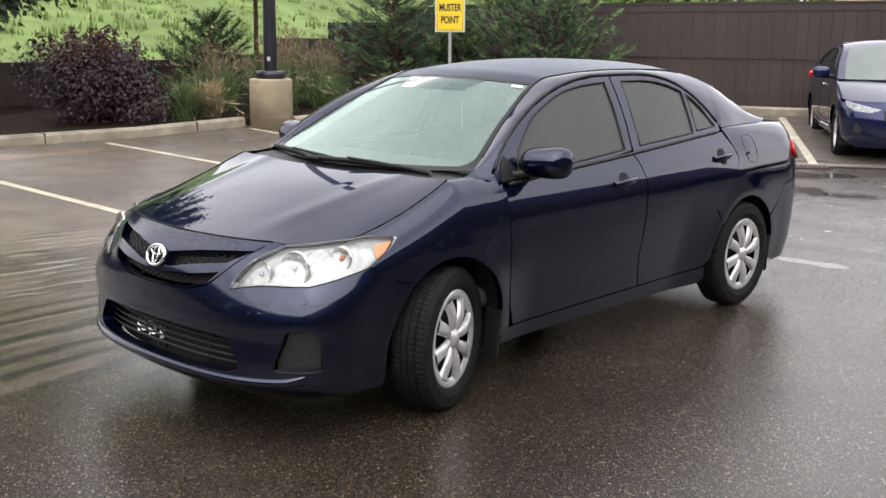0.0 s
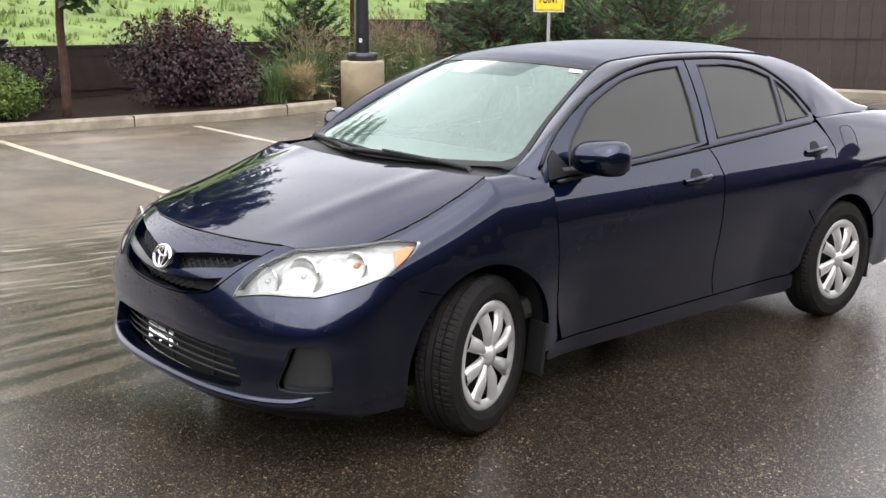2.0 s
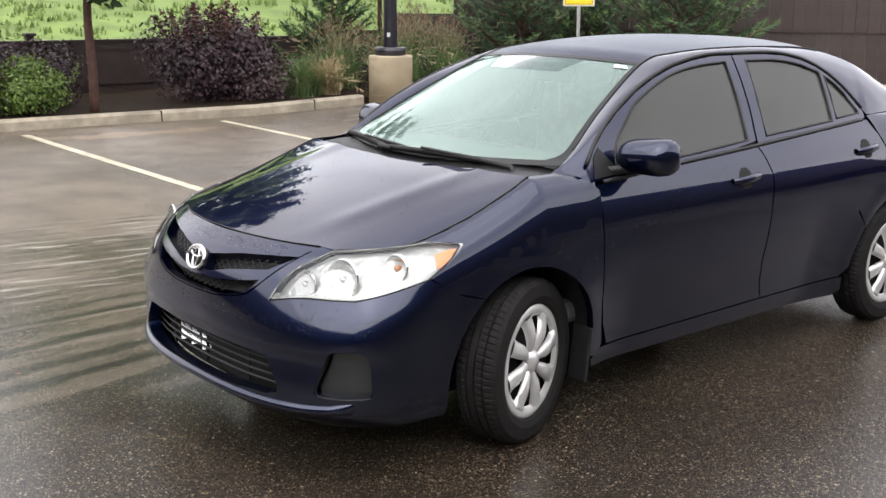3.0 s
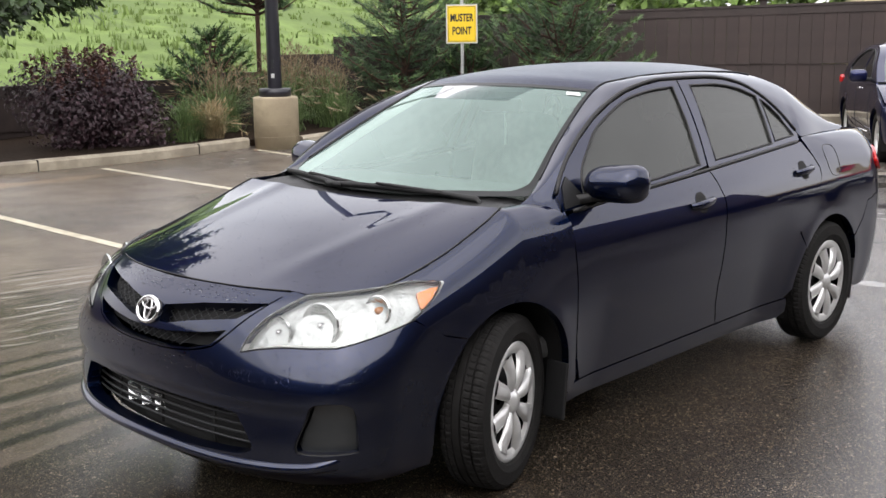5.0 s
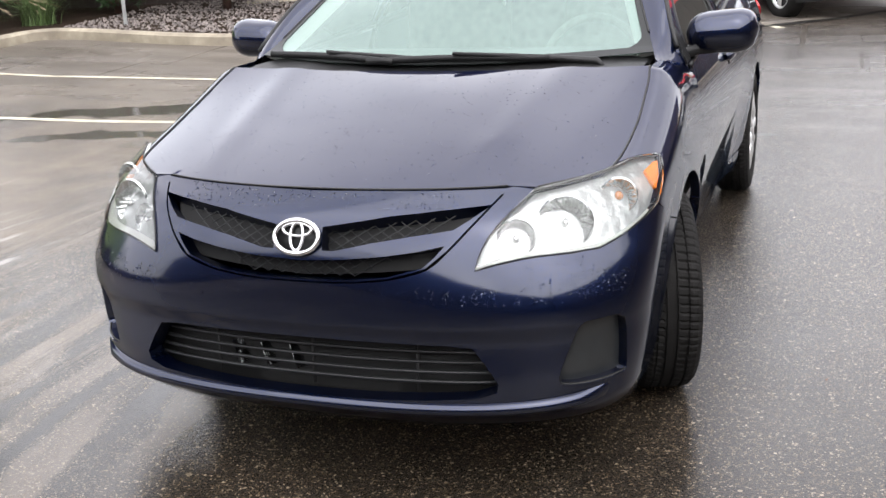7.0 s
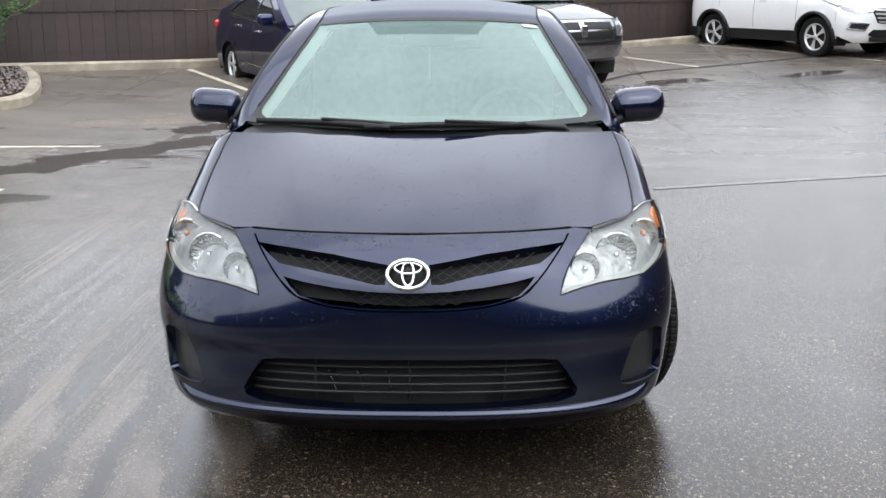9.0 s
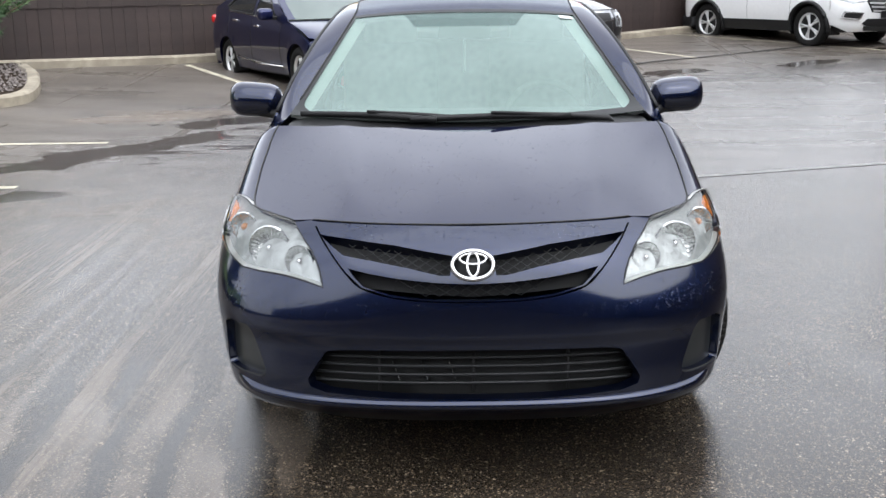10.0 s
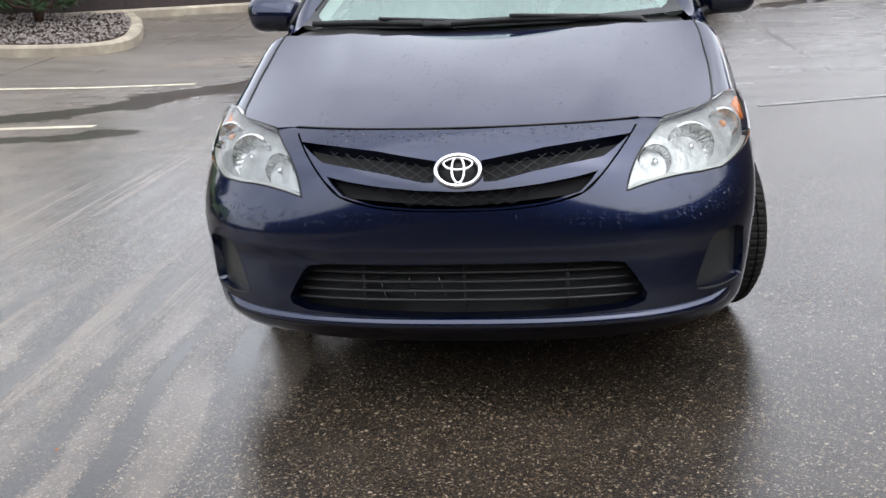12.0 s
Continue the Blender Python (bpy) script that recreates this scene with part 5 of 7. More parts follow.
tilt = Matrix.Translation((0, badge_y, 0.703)) @ pose(0, 0, 0, -22)


def oval(rx, rz, cx=0, cz=0, r=0.006):
    return tube([tilt @ Vector((cx + rx * math.cos(t * 2 * math.pi / 40), 0, cz + rz * math.sin(t * 2 * math.pi / 40))) + Vector((0, -0.005, 0.001)) for t in range(40)], r, 8, True, upright=Vector((0, 1, 0)))


disc_v, disc_f = lathe([(0.0001, -0.004), (0.058, -0.002), (0.06, 0.012)], 40, "y")
badge = link("badge", [tilt @ Vector((v[0], v[1] + 0.004, v[2] * 0.72)) for v in disc_v], disc_f, TRIM, car, "chrome oval badge on a black ground")
for o in ((0.062, 0.043, 0, 0, 0.0075), (0.04, 0.0165, 0, 0.019, 0.0045), (0.0175, 0.036, 0, 0.002, 0.0045)):
    link("badge_ring", *oval(*o), CHROME, badge)

# bonnet
hood_front = [(x, front_y(x, 0.80) + 0.004) for x in (-0.50, -0.42, -0.3, -0.15, 0.0, 0.15, 0.3, 0.42, 0.50)]
hood_side = [(0.575, 0.268), (0.66, 0.352), (0.728, 0.452), (0.748, 0.69), (0.744, 0.87), (0.74, 0.96), (0.73, 1.03)]
hood_side = [tuple(p) for p in smooth_line([(x - 0.004, y) for x, y in hood_side], 0.03)]
hood_back = [(x, hood_rear(x)) for x in [0.66 - 0.06 * i for i in range(23)]]
bonnet_outline = part_line(smooth_line(hood_front, 0.03)) + hood_side + hood_back + [(-x, y) for x, y in reversed(hood_side)]
bonnet = panel("bonnet", bonnet_outline, hood, PAINT, car, step=0.03, rim=0.02)

for s in (1, -1):
    seam = [Vector((s * (x + 0.003), y, hood_z(x, y) + 0.0005)) for x, y in hood_side]
    link("bonnet_seam", *tube(seam, 0.0032, 6), GAP, bonnet)
link("bonnet_seam", *tube([Vector((x, y - 0.003, hood_z(x, y) + 0.0005)) for x, y in smooth_line(hood_front, 0.03)], 0.0028, 6), GAP, bonnet)

# headlamps
for m in (False, True):
    out = uxs(smooth_line(lamp_inner, 0.02)) + uxs(smooth_line(lamp_lower, 0.02))[1:-1] + uys(smooth_line(lamp_lower_side, 0.02)) + uys(smooth_line(lamp_end, 0.02))[1:]
    out += uys(smooth_line(lamp_upper_side, 0.02)) + uxs(smooth_line(lamp_upper, 0.02))[1:-1]
    shrink = [(u, z) for u, z in out]
    bowl = panel("headlamp", shrink, front_in(0.032), LAMPSILVER, car, step=0.025, rim=0, mirror=m, label="clear headlamp with amber turn signal")
    panel("lamp_lens", shrink, front, LENS, bowl, step=0.02, rim=0.012, mirror=m, offset=0.009).visible_shadow = False
    walls = [[Vector(lift(u, z)) for u, z in shrink] for lift in (front, front_in(0.016), front_in(0.032))]
    if m:
        walls = [[Vector((-p.x, p.y, p.z)) for p in r] for r in walls]
    link("lamp_wall", *loft(walls, True), LAMPWHITE, bowl)
    rim_pts = [Vector(front(u, z)) + Vector((0, -0.001, 0)) for u, z in shrink]
    if m:
        rim_pts = [Vector((-p.x, p.y, p.z)) for p in rim_pts]
    link("lamp_seal", *tube(rim_pts, 0.0026, 6, True), GAP, bowl)
    s = -1 if m else 1
    for x, z, r, cuts in ((0.548, 0.688, 0.046, 20), (0.655, 0.712, 0.068, 26), (0.762, 0.748, 0.046, 20)):
        # a shallow bowl of flutes, its rim flush with the housing, and a hooded bulb
        p = Vector(front_in(0.026)(ux(x, z), z))
        aim = Vector((0.25, -1, 0.12)).normalized().to_track_quat("Z", "Y").to_matrix().to_4x4()
        rows = []
        for q in range(8):
            t = q / 7
            rows.append([p + aim @ Vector((r * max(t, 0.004) * math.cos(2 * math.pi * k / (2 * cuts)), r * max(t, 0.004) * math.sin(2 * math.pi * k / (2 * cuts)), 0.034 * t * t - 0.03 + (0.0035 if k % 2 else 0.0) * math.sin(math.pi * t))) for k in range(2 * cuts)])
        rows.append([c + (c - p).normalized() * 0.004 - aim.to_3x3() @ Vector((0, 0, 0.006)) for c in rows[-1]])
        v, f = loft(rows, True)
        thick = 1.25 if x > 0.75 else 1.0
        bulb_v, bulb_f = lathe([(0.0002, 0.008), (0.006 * thick, 0.007), (0.009 * thick, 0.002), (0.009 * thick, -0.03)], 14)
        bulb_v = [p + aim @ Vector(q) for q in bulb_v]
        if m:
            v, bulb_v = [Vector((-q.x, q.y, q.z)) for q in v], [Vector((-q.x, q.y, q.z)) for q in bulb_v]
        bowl_part = link("lamp_bowl", v, f, REFLECTOR, bowl, smooth=False)
        link("bulb", bulb_v, bulb_f, AMBERBULB if thick > 1 else CHROME, bowl_part)
    amber = uys([(0.500, 0.741), (0.510, 0.787), (0.565, 0.798), (0.59, 0.798), (0.55, 0.765), (0.512, 0.742)])
    panel("turn_signal", amber, front_in(0.016), AMBER, bowl, step=0.02, rim=0.02, mirror=m)

# front wings
wing = [(y, edge_z(y)) for y in (0.47, 0.55, 0.63, 0.71, 0.79, 0.87, 0.92, 0.97, 1.01, 1.04, 1.1, 1.16, 1.22)]
wing += [(1.27, fender_v(1.27, 0.972)), (1.318, fender_v(1.318, 0.93)), (1.316, fender_v(1.316, 0.87)), (1.313, 0.80), (1.321, 0.695), (1.33, 0.56), (1.338, 0.48), (1.36, 0.38), (1.39, 0.29), (1.38, 0.245)]
wing += arc(FRONT_AXLE, -10, 127, n=26) + [(0.70, 0.612), (0.60, 0.641), (0.472, fender_v(0.472, 0.718))]
wing += [(y, fender_v(y, z)) for y, z in ((0.52, 0.744), (0.566, 0.768), (0.618, 0.808), (0.612, 0.816), (0.56, 0.822), (0.50, 0.820))]
both("wing", wing, fender, PAINT, car, step=0.028, rim=0.03)

# doors, sills, rear quarters
front_door = [(1.326, 0.945)] + [(y, belt(y) - 0.012) for y in (1.5, 1.7, 1.9, 2.1, 2.3, 2.392)] + [(2.41, 0.985), (2.428, 0.95), (2.447, 0.885), (2.442, 0.83), (2.43, 0.765), (2.428, 0.488), (2.45, 0.38), (2.488, 0.288), (1.95, 0.284), (1.43, 0.28), (1.375, 0.38), (1.346, 0.48), (1.334, 0.6), (1.328, 0.695), (1.321, 0.80), (1.323, 0.87)]
rear_door = [(2.402, belt(2.4) - 0.012)] + [(y, belt(y) - 0.012) for y in (2.6, 2.8, 3.0, 3.2, 3.355)] + [(3.42, 0.985), (3.452, 0.922), (3.44, 0.88), (3.40, 0.835), (3.27, 0.732), (3.17, 0.628)] + arc(REAR_AXLE, 142, 176, r=0.372, n=8) + [(3.10, 0.30), (2.8, 0.289), (2.497, 0.288), (2.459, 0.38), (2.437, 0.488), (2.439, 0.765), (2.451, 0.83), (2.456, 0.885), (2.437, 0.95), (2.419, 0.985)]
doors = both("front_door", front_door, side, PAINT, car, step=0.04, rim=0.025)
both("rear_door", rear_door, side, PAINT, car, step=0.04, rim=0.025)
sill = [(1.33, 0.235), (1.395, 0.272), (1.95, 0.276), (2.49, 0.280), (2.8, 0.281), (3.13, 0.293), (3.15, 0.22), (3.10, 0.195), (1.36, 0.195)]
both("sill", sill, side, PAINT, car, step=0.04, rim=0.06)
rear_edge_z = knots([(3.3, 1.085), (3.6, 1.086), (4.0, 1.078), (4.5, 1.055)])


def quarter(y, v):
    ze = rear_edge_z(y)
    zs = ze - 0.2
    if v <= zs:
        return side(y, v)
    t = min((v - zs) / 0.2, 1) * math.pi / 2
    z = zs + 0.2 * math.sin(t)
    xs = side_x(y, zs + 0.45 * (z - zs))
    xe = knots([(3.3, 0.742), (3.45, 0.735), (3.7, 0.715), (4.0, 0.685), (4.5, 0.60)])(y)
    rolled = xe + (xs - xe) * math.cos(t) ** 1.1
    near = min(max((y - 3.36) / 0.34, 0), 1)
    near = near * near * (3 - 2 * near)
    return (side_x(y, z) * (1 - near) + rolled * near, y, z)


wing_rear = [(3.366, 1.078)] + [(y, rear_edge_z(y)) for y in (3.45, 3.6, 3.75, 3.9, 4.05, 4.2, 4.33)] + [(4.36, 0.985), (4.22, 0.965), (4.135, 0.91), (4.16, 0.855), (4.25, 0.815), (4.40, 0.795), (4.5, 0.80), (4.5, 0.765), (4.40, 0.76), (4.17, 0.733), (4.0, 0.70), (3.93, 0.60)] + arc(REAR_AXLE, 36, 142, r=0.362, n=20)[0:] + [(3.178, 0.64), (3.275, 0.74), (3.408, 0.842), (3.449, 0.885), (3.460, 0.925), (3.427, 0.99)]


def quarter_v(y, z):
    zs = rear_edge_z(y) - 0.2
    return z if z <= zs else zs + 0.2 * math.asin(min((z - zs) / 0.2, 1)) / (math.pi / 2)


wing_rear = [(y, quarter_v(y, z)) for y, z in wing_rear]
both("rear_quarter", wing_rear, quarter, PAINT, car, step=0.035, rim=0.03)
tail_lamp = [tuple(p) for p in smooth_line([(4.16, 0.9), (4.25, 0.95), (4.38, 0.965), (4.50, 0.95), (4.53, 0.895), (4.51, 0.835), (4.40, 0.818), (4.25, 0.835)], 0.03, True)]
both("tail_lamp", tail_lamp, side, REDLAMP, car, step=0.04, rim=0.03, offset=0.017)
rear_bumper = [(3.94, 0.60), (4.0, 0.695), (4.17, 0.725), (4.40, 0.755), (4.559, 0.78), (4.559, 0.30), (4.48, 0.22), (4.0, 0.205), (3.905, 0.26)] + arc(REAR_AXLE, -5, 34, r=0.362, n=8)
both("rear_bumper", rear_bumper, side, PAINT, car, step=0.04, rim=0.03)
fuel = smooth_line([(3.56, 0.995), (3.66, 0.99), (3.68, 0.93), (3.66, 0.87), (3.57, 0.88), (3.55, 0.935)], 0.02, True)
link("fuel_door", *tube([Vector(quarter(y, 0.88 + (z - 0.88) * 0.9)) for y, z in fuel], 0.0018, 6, True), GAP, car)

# roof rails with the pillars, roof, screens
inner_line = smooth_line([(0.745, 1.08, 0.985), (0.70, 1.255, 1.033), (0.597, 1.56, 1.205), (0.502, 1.915, 1.376), (0.50, 2.12, 1.413), (0.518, 2.45, 1.429), (0.52, 2.85, 1.425), (0.52, 3.2, 1.402), (0.56, 3.5, 1.328), (0.60, 3.75, 1.215), (0.62, 3.95, 1.132), (0.64, 4.10, 1.092)], 0.03)
outer_line = []
for p in inner_line:
    y = p.y + 0.10 * min(1, max(0, (1.9 - p.y) / 0.6)) - 0.16 * min(1, max(0, (p.y - 3.0) / 0.5)) + 0.05
    if y < 1.26:
        y = 1.26
    if y < 1.32:
        outer_line.append(Vector(fender(y, edge_z(y) - 0.06)) - Vector((0.006, 0, 0)))
    elif y <= 3.36:
        z = seal(y)
        outer_line.append(Vector((side_x(y, z) - 0.004, y, z)))
    else:
        t = (p.y - inner_line[-1].y) / 0.4
        outer_line.append(Vector(quarter(y, rear_edge_z(y))) + Vector((0.0, 0, 0.001)))
rail_rows = []
for a, b in zip(inner_line, outer_line):
    row = []
    mid = (a + b) / 2
    n = Vector((0.6, -0.1, 0.8)).normalized()
    bulge = 0.16 * (a - b).length * min(max((a.y - 1.12) / 0.4, 0), 1)
    for k in range(7):
        t = k / 6
        row.append(a + (b - a) * t + n * bulge * 4 * t * (1 - t) * 0.5)
    rail_rows.append(row)
for s in (1, -1):
    v, f = loft(rail_rows)
    link("roof_rail", [(s * p.x, p.y, p.z) for p in v], f, PAINT, car, out_from=(0, 2.4, 0.5))
    seal_pts = [Vector((s * (side_x(y, seal(y)) + 0.001), y, seal(y) - 0.004)) for y in [1.30 + 0.03 * i for i in range(69)] if y < 3.36]
    link("door_seal", *tube(seal_pts, 0.009, 6), GAP, car)
    ditch = [Vector((s * p.x, p.y, p.z + 0.002)) for p in inner_line if 1.3 < p.y < 3.25]
    link("roof_ditch_trim", *tube(ditch, 0.004, 6), GAP, car)


def across(i, crown, n=24):
    p = inner_line[i]
    return [Vector((p.x * (1 - 2 * k / n), p.y - crown[0] * (1 - (1 - 2 * k / n) ** 2), p.z + crown[1] * (1 - abs(1 - 2 * k / n) ** 2.3))) for k in range(n + 1)]


i0 = max(i for i, p in enumerate(inner_line) if p.y <= 1.92)
i1 = max(i for i, p in enumerate(inner_line) if p.y <= 3.22)
ib = max(i for i, p in enumerate(inner_line) if p.y <= 1.24)
roof_rows = []
for i in range(i0, i1 + 1):
    t = (i - i0) / (i1 - i0)
    roof_rows.append(across(i, (0.10 * (1 - t) ** 2 - 0.1 * t**3, 0.026 + 0.014 * math.sin(math.pi * t) + 0.012 * t)))
link("roof", *loft(roof_rows), BEADED, car, out_from=(0, 2.4, 0.5))
screen_rows = []
for i in range(ib, i0 + 1):
    t = (i - ib) / (i0 - ib)
    screen_rows.append([p + Vector((0, 0, -0.001)) for p in across(i, (0.20 - 0.10 * t, -0.012 + 0.038 * t))])
pane = link("windscreen", *loft(screen_rows), SCREEN, car, "pale green misted windscreen with raindrops", out_from=(0, 2.4, 0.5))
pane.visible_shadow = False
proud = Vector((0, -0.0015, 0.002))
for s in (1, -1):
    band = []
    for i, r in enumerate(screen_rows):
        t = i / (len(screen_rows) - 1)
        wide = 0.016 + 0.010 * (1 - t) ** 3 + 0.09 * max(0, 1 - t / 0.16) ** 2.4
        p0, k = Vector((s * r[0].x, r[0].y, r[0].z)), wide / (2 * r[0].x) * 24
        j = int(k)
        p1 = r[j].lerp(r[j + 1], k - j)
        band.append([p0 + proud, p0.lerp(Vector((s * p1.x, p1.y, p1.z)), 0.5) + proud, Vector((s * p1.x, p1.y, p1.z)) + proud])
    link("screen_border", *loft(band), FRIT, car)
link("screen_foot_border", *loft([[p + proud * 1.3 for p in r] for r in screen_rows[:2]]), FRIT, car)
link("screen_header", *loft([[p + proud * 1.3 for p in r] for r in screen_rows[-2:]]), FRIT, car)
# dark sheet drawn for the shadowy cabin round the rear-view mirror
band = []
for i, r in enumerate(screen_rows):
    t = i / (len(screen_rows) - 1)
    if t > 0.80:
        half = 0.215 + 0.07 * (t - 0.8) / 0.2
        keep = []
        for k in range(13):
            q = (1 - half * (1 - k / 6) / r[0].x) / 2 * 24
            keep.append(r[int(q)].lerp(r[int(q) + 1], q - int(q)) + proud * 0.8)
        band.append(keep)
if len(band) > 1:
    link("screen_shadow_sheet", *loft(band), SHADE, car).visible_shadow = False
back_rows = []
for i in range(i1, len(inner_line) - 1):
    t = (i - i1) / (len(inner_line) - 2 - i1)
    back_rows.append(across(i, (-0.1 + 0.13 * min(t * 2, 1), 0.038 - 0.061 * min(t * 2, 1))))
link("rear_screen", *loft(back_rows), TINT, car, out_from=(0, 2.4, 0.5))
def tail_y(x, z):
    """Where the tail's skin stands at x."""
    a = min(abs(x) / (half_width(z) * 0.985), 1)
    return 4.56 - 0.52 * (1 - (1 - a**2.4) ** (1 / 2.4))


lid_rows = []
for i in range(10):
    t = i / 9
    row = []
    for k in range(17):
        c = 1 - k / 8
        x = 0.63 * c
        y = 3.9 + (tail_y(x, 0.95) - 0.035 - 3.9) * t
        row.append(Vector((x, y, rear_edge_z(y) + 0.02 * (1 - c * c) - 0.03 * max(0, (t - 0.75) / 0.25) ** 2)))
    lid_rows.append(row)
for z in (0.985, 0.93, 0.86, 0.77):
    lid_rows.append([Vector((p.x, tail_y(p.x, z) + 0.003, z)) for p in lid_rows[9]])
link("boot_lid", *loft(lid_rows), PAINT, car, out_from=(0, 2.4, 0.5))

# door frames and side windows
front_hole = [tuple(p) for p in smooth_line([(1.455, 0.995), (1.50, 1.09), (1.60, 1.175), (1.70, 1.24), (1.95, 1.328), (2.17, 1.362), (2.378, 1.372)], 0.03)] + [(2.366, 1.22), (2.345, 1.036), (1.974, 1.012), (1.7, 0.998)]
rear_hole = [(2.530, 1.374), (2.736, 1.371), (2.85, 1.36), (2.956, 1.340), (3.078, 1.300), (3.068, 1.2), (3.052, 1.074), (2.755, 1.058), (2.488, 1.044), (2.505, 1.2)]
quarter_hole = [(3.110, 1.282), (3.17, 1.245), (3.225, 1.195), (3.305, 1.096), (3.092, 1.083), (3.102, 1.18)]
frame_front = [(1.30, 0.958)] + [(y, seal(y) - 0.014) for y in (1.30, 1.36, 1.45, 1.55, 1.7, 1.85, 2.0, 2.15, 2.3, 2.438)] + [(2.428, 1.25), (2.418, 1.15), (2.398, 1.03)] + [(y, belt(y) - 0.002) for y in (2.2, 2.0, 1.8, 1.6, 1.45)]
frame_rear = [(2.448, seal(2.44) - 0.014)] + [(y, seal(y) - 0.014) for y in (2.55, 2.7, 2.85, 2.98, 3.07, 3.15, 3.23, 3.30, 3.345)] + [(y, belt(y) - 0.002) for y in (3.345, 3.2, 3.0, 2.8, 2.6, 2.410)] + [(2.430, 1.15), (2.440, 1.25)]
both("front_door_frame", frame_front, side, PAINT, car, step=0.03, rim=0.012, holes=[front_hole])
both("rear_door_frame", frame_rear, side, PAINT, car, step=0.03, rim=0.012, holes=[rear_hole, quarter_hole])
for name, hole in (("front_side_window", front_hole), ("rear_side_window", rear_hole), ("quarter_window", quarter_hole)):
    for pane in both(name, hole, side, TINT, car, step=0.05, rim=0, offset=-0.007):
        pane.visible_shadow = False
    for s in (1, -1):
        link("window_seal", *tube([Vector((s * (side_x(y, z) - 0.002), y, z)) for y, z in hole], 0.0065, 6, True), GAP, car)
for s in (1, -1):
    strip = [Vector((s * (side_x(y, belt(y) - 0.006) + 0.003), y, belt(y) - 0.006)) for y in [1.36 + 0.05 * i for i in range(40)] if y < 3.36]
    link("waist_moulding", *tube(strip, 0.009, 6), TRIM, car)
    tri = [(1.315, 0.966), (1.44, 0.975), (1.445, 1.01), (1.385, 1.078), (1.345, 1.045)]
    panel("mirror_sail", tri, side, TRIM, car, step=0.04, rim=0.012, mirror=s < 0, offset=0.004)

# door mirrors
for s in (1, -1):
    rows = []
    for i in range(17):
        t = i / 16
        x = 0.775 + 0.24 * t
        taper_end = (1 - abs(2 * t - 1) ** 4.5) ** 0.5
        hz, hy = 0.076 * (0.9 + 0.12 * t) * max(taper_end, 0.06), 0.098 * max(taper_end, 0.06)
        ring = []
        for k in range(24):
            a = 2 * math.pi * k / 24
            c, d = math.cos(a), math.sin(a)
            back = 1.0 if c < 0 else 0.55
            ring.append(Vector((s * (x + 0.0 * d), 1.515 + 0.04 * t + back * hy * math.copysign(abs(c) ** 0.88, c), 1.043 + 0.008 * t + hz * math.copysign(abs(d) ** 0.9, d))))
        rows.append(ring)
    v, f = loft(rows, True)
    f += [tuple(range(24)), tuple(range(16 * 24, 17 * 24))]
    mirror = link("door_mirror", v, f, PAINT, car)
    link("mirror_arm", *loft([[Vector((s * x, y + dy, z + dz)) for dy, dz in ((-0.05, -0.018), (0.05, -0.018), (0.05, 0.02), (-0.05, 0.02))] for x, y, z in ((0.772, 1.44, 0.985), (0.80, 1.47, 0.99), (0.83, 1.5, 0.998), (0.88, 1.52, 1.0))], True), TRIM, mirror)
    glass_v = [(s * x, 1.566 + 0.04 * (x - 0.83) / 0.185, z) for x, z in ((0.86, 1.0), (0.98, 0.998), (0.98, 1.088), (0.86, 1.084))]
    link("mirror_glass", glass_v, [(0, 1, 2, 3)], CHROME, mirror)

# handles in their cups
for y, z in ((2.25, 0.884), (3.27, 0.928)):
    for s in (1, -1):
        x = side_x(y, z)
        rows = []
        for i in range(13):
            t = i / 12
            yy, zz = y - 0.10 + 0.2 * t, z + 0.012 * (t - 0.5)
            out = 0.012 + 0.026 * math.sin(math.pi * t) ** 0.5
            r = 0.013 + 0.006 * math.sin(math.pi * t)
            rows.append([Vector((s * (side_x(yy, zz) + out - 0.012 + 0.012 * math.cos(2 * math.pi * k / 10)), yy, zz + r * math.sin(2 * math.pi * k / 10))) for k in range(10)])
        v, f = loft(rows, True)
        handle = link("door_handle", v, f, PAINT, car)
        cup = smooth_line([(y - 0.045, z + 0.0), (y - 0.025, z + 0.04), (y + 0.025, z + 0.04), (y + 0.045, z), (y + 0.025, z - 0.04), (y - 0.025, z - 0.04)], 0.015, True)
        panel("handle_cup", [tuple(p) for p in cup], side, UNDER, handle, step=0.03, rim=0, mirror=s < 0, offset=0.0015)

# scuttle, wipers
cowl_rows = []
for i in range(25):
    x = -0.70 + 1.40 * i / 24
    y0, y1 = hood_rear(x) + 0.006, 1.255 - 0.18 * (1 - (x / 0.735) ** 2)
    z0 = hood_z(x, hood_rear(x)) - 0.014
    cowl_rows.append([Vector((x, y0, z0 - 0.01)), Vector((x, y0 + 0.02, z0)), Vector((x, (y0 + y1) / 2, z0 + 0.008)), Vector((x, y1, 1.022 - 0.028 * (x / 0.7) ** 6))])
link("scuttle_panel", *loft(cowl_rows), TRIM, car)


def screen_at(x, t):
    """A place on the windscreen: x across, t from its foot to its head."""
    k = t * (len(screen_rows) - 1)
    i = min(int(k), len(screen_rows) - 2)
    row = [a.lerp(b, k - i) for a, b in zip(screen_rows[i], screen_rows[i + 1])]
    q = (1 - x / row[0].x) / 2 * (len(row) - 1)
    j = min(max(int(q), 0), len(row) - 2)
    return row[j].lerp(row[j + 1], q - j)


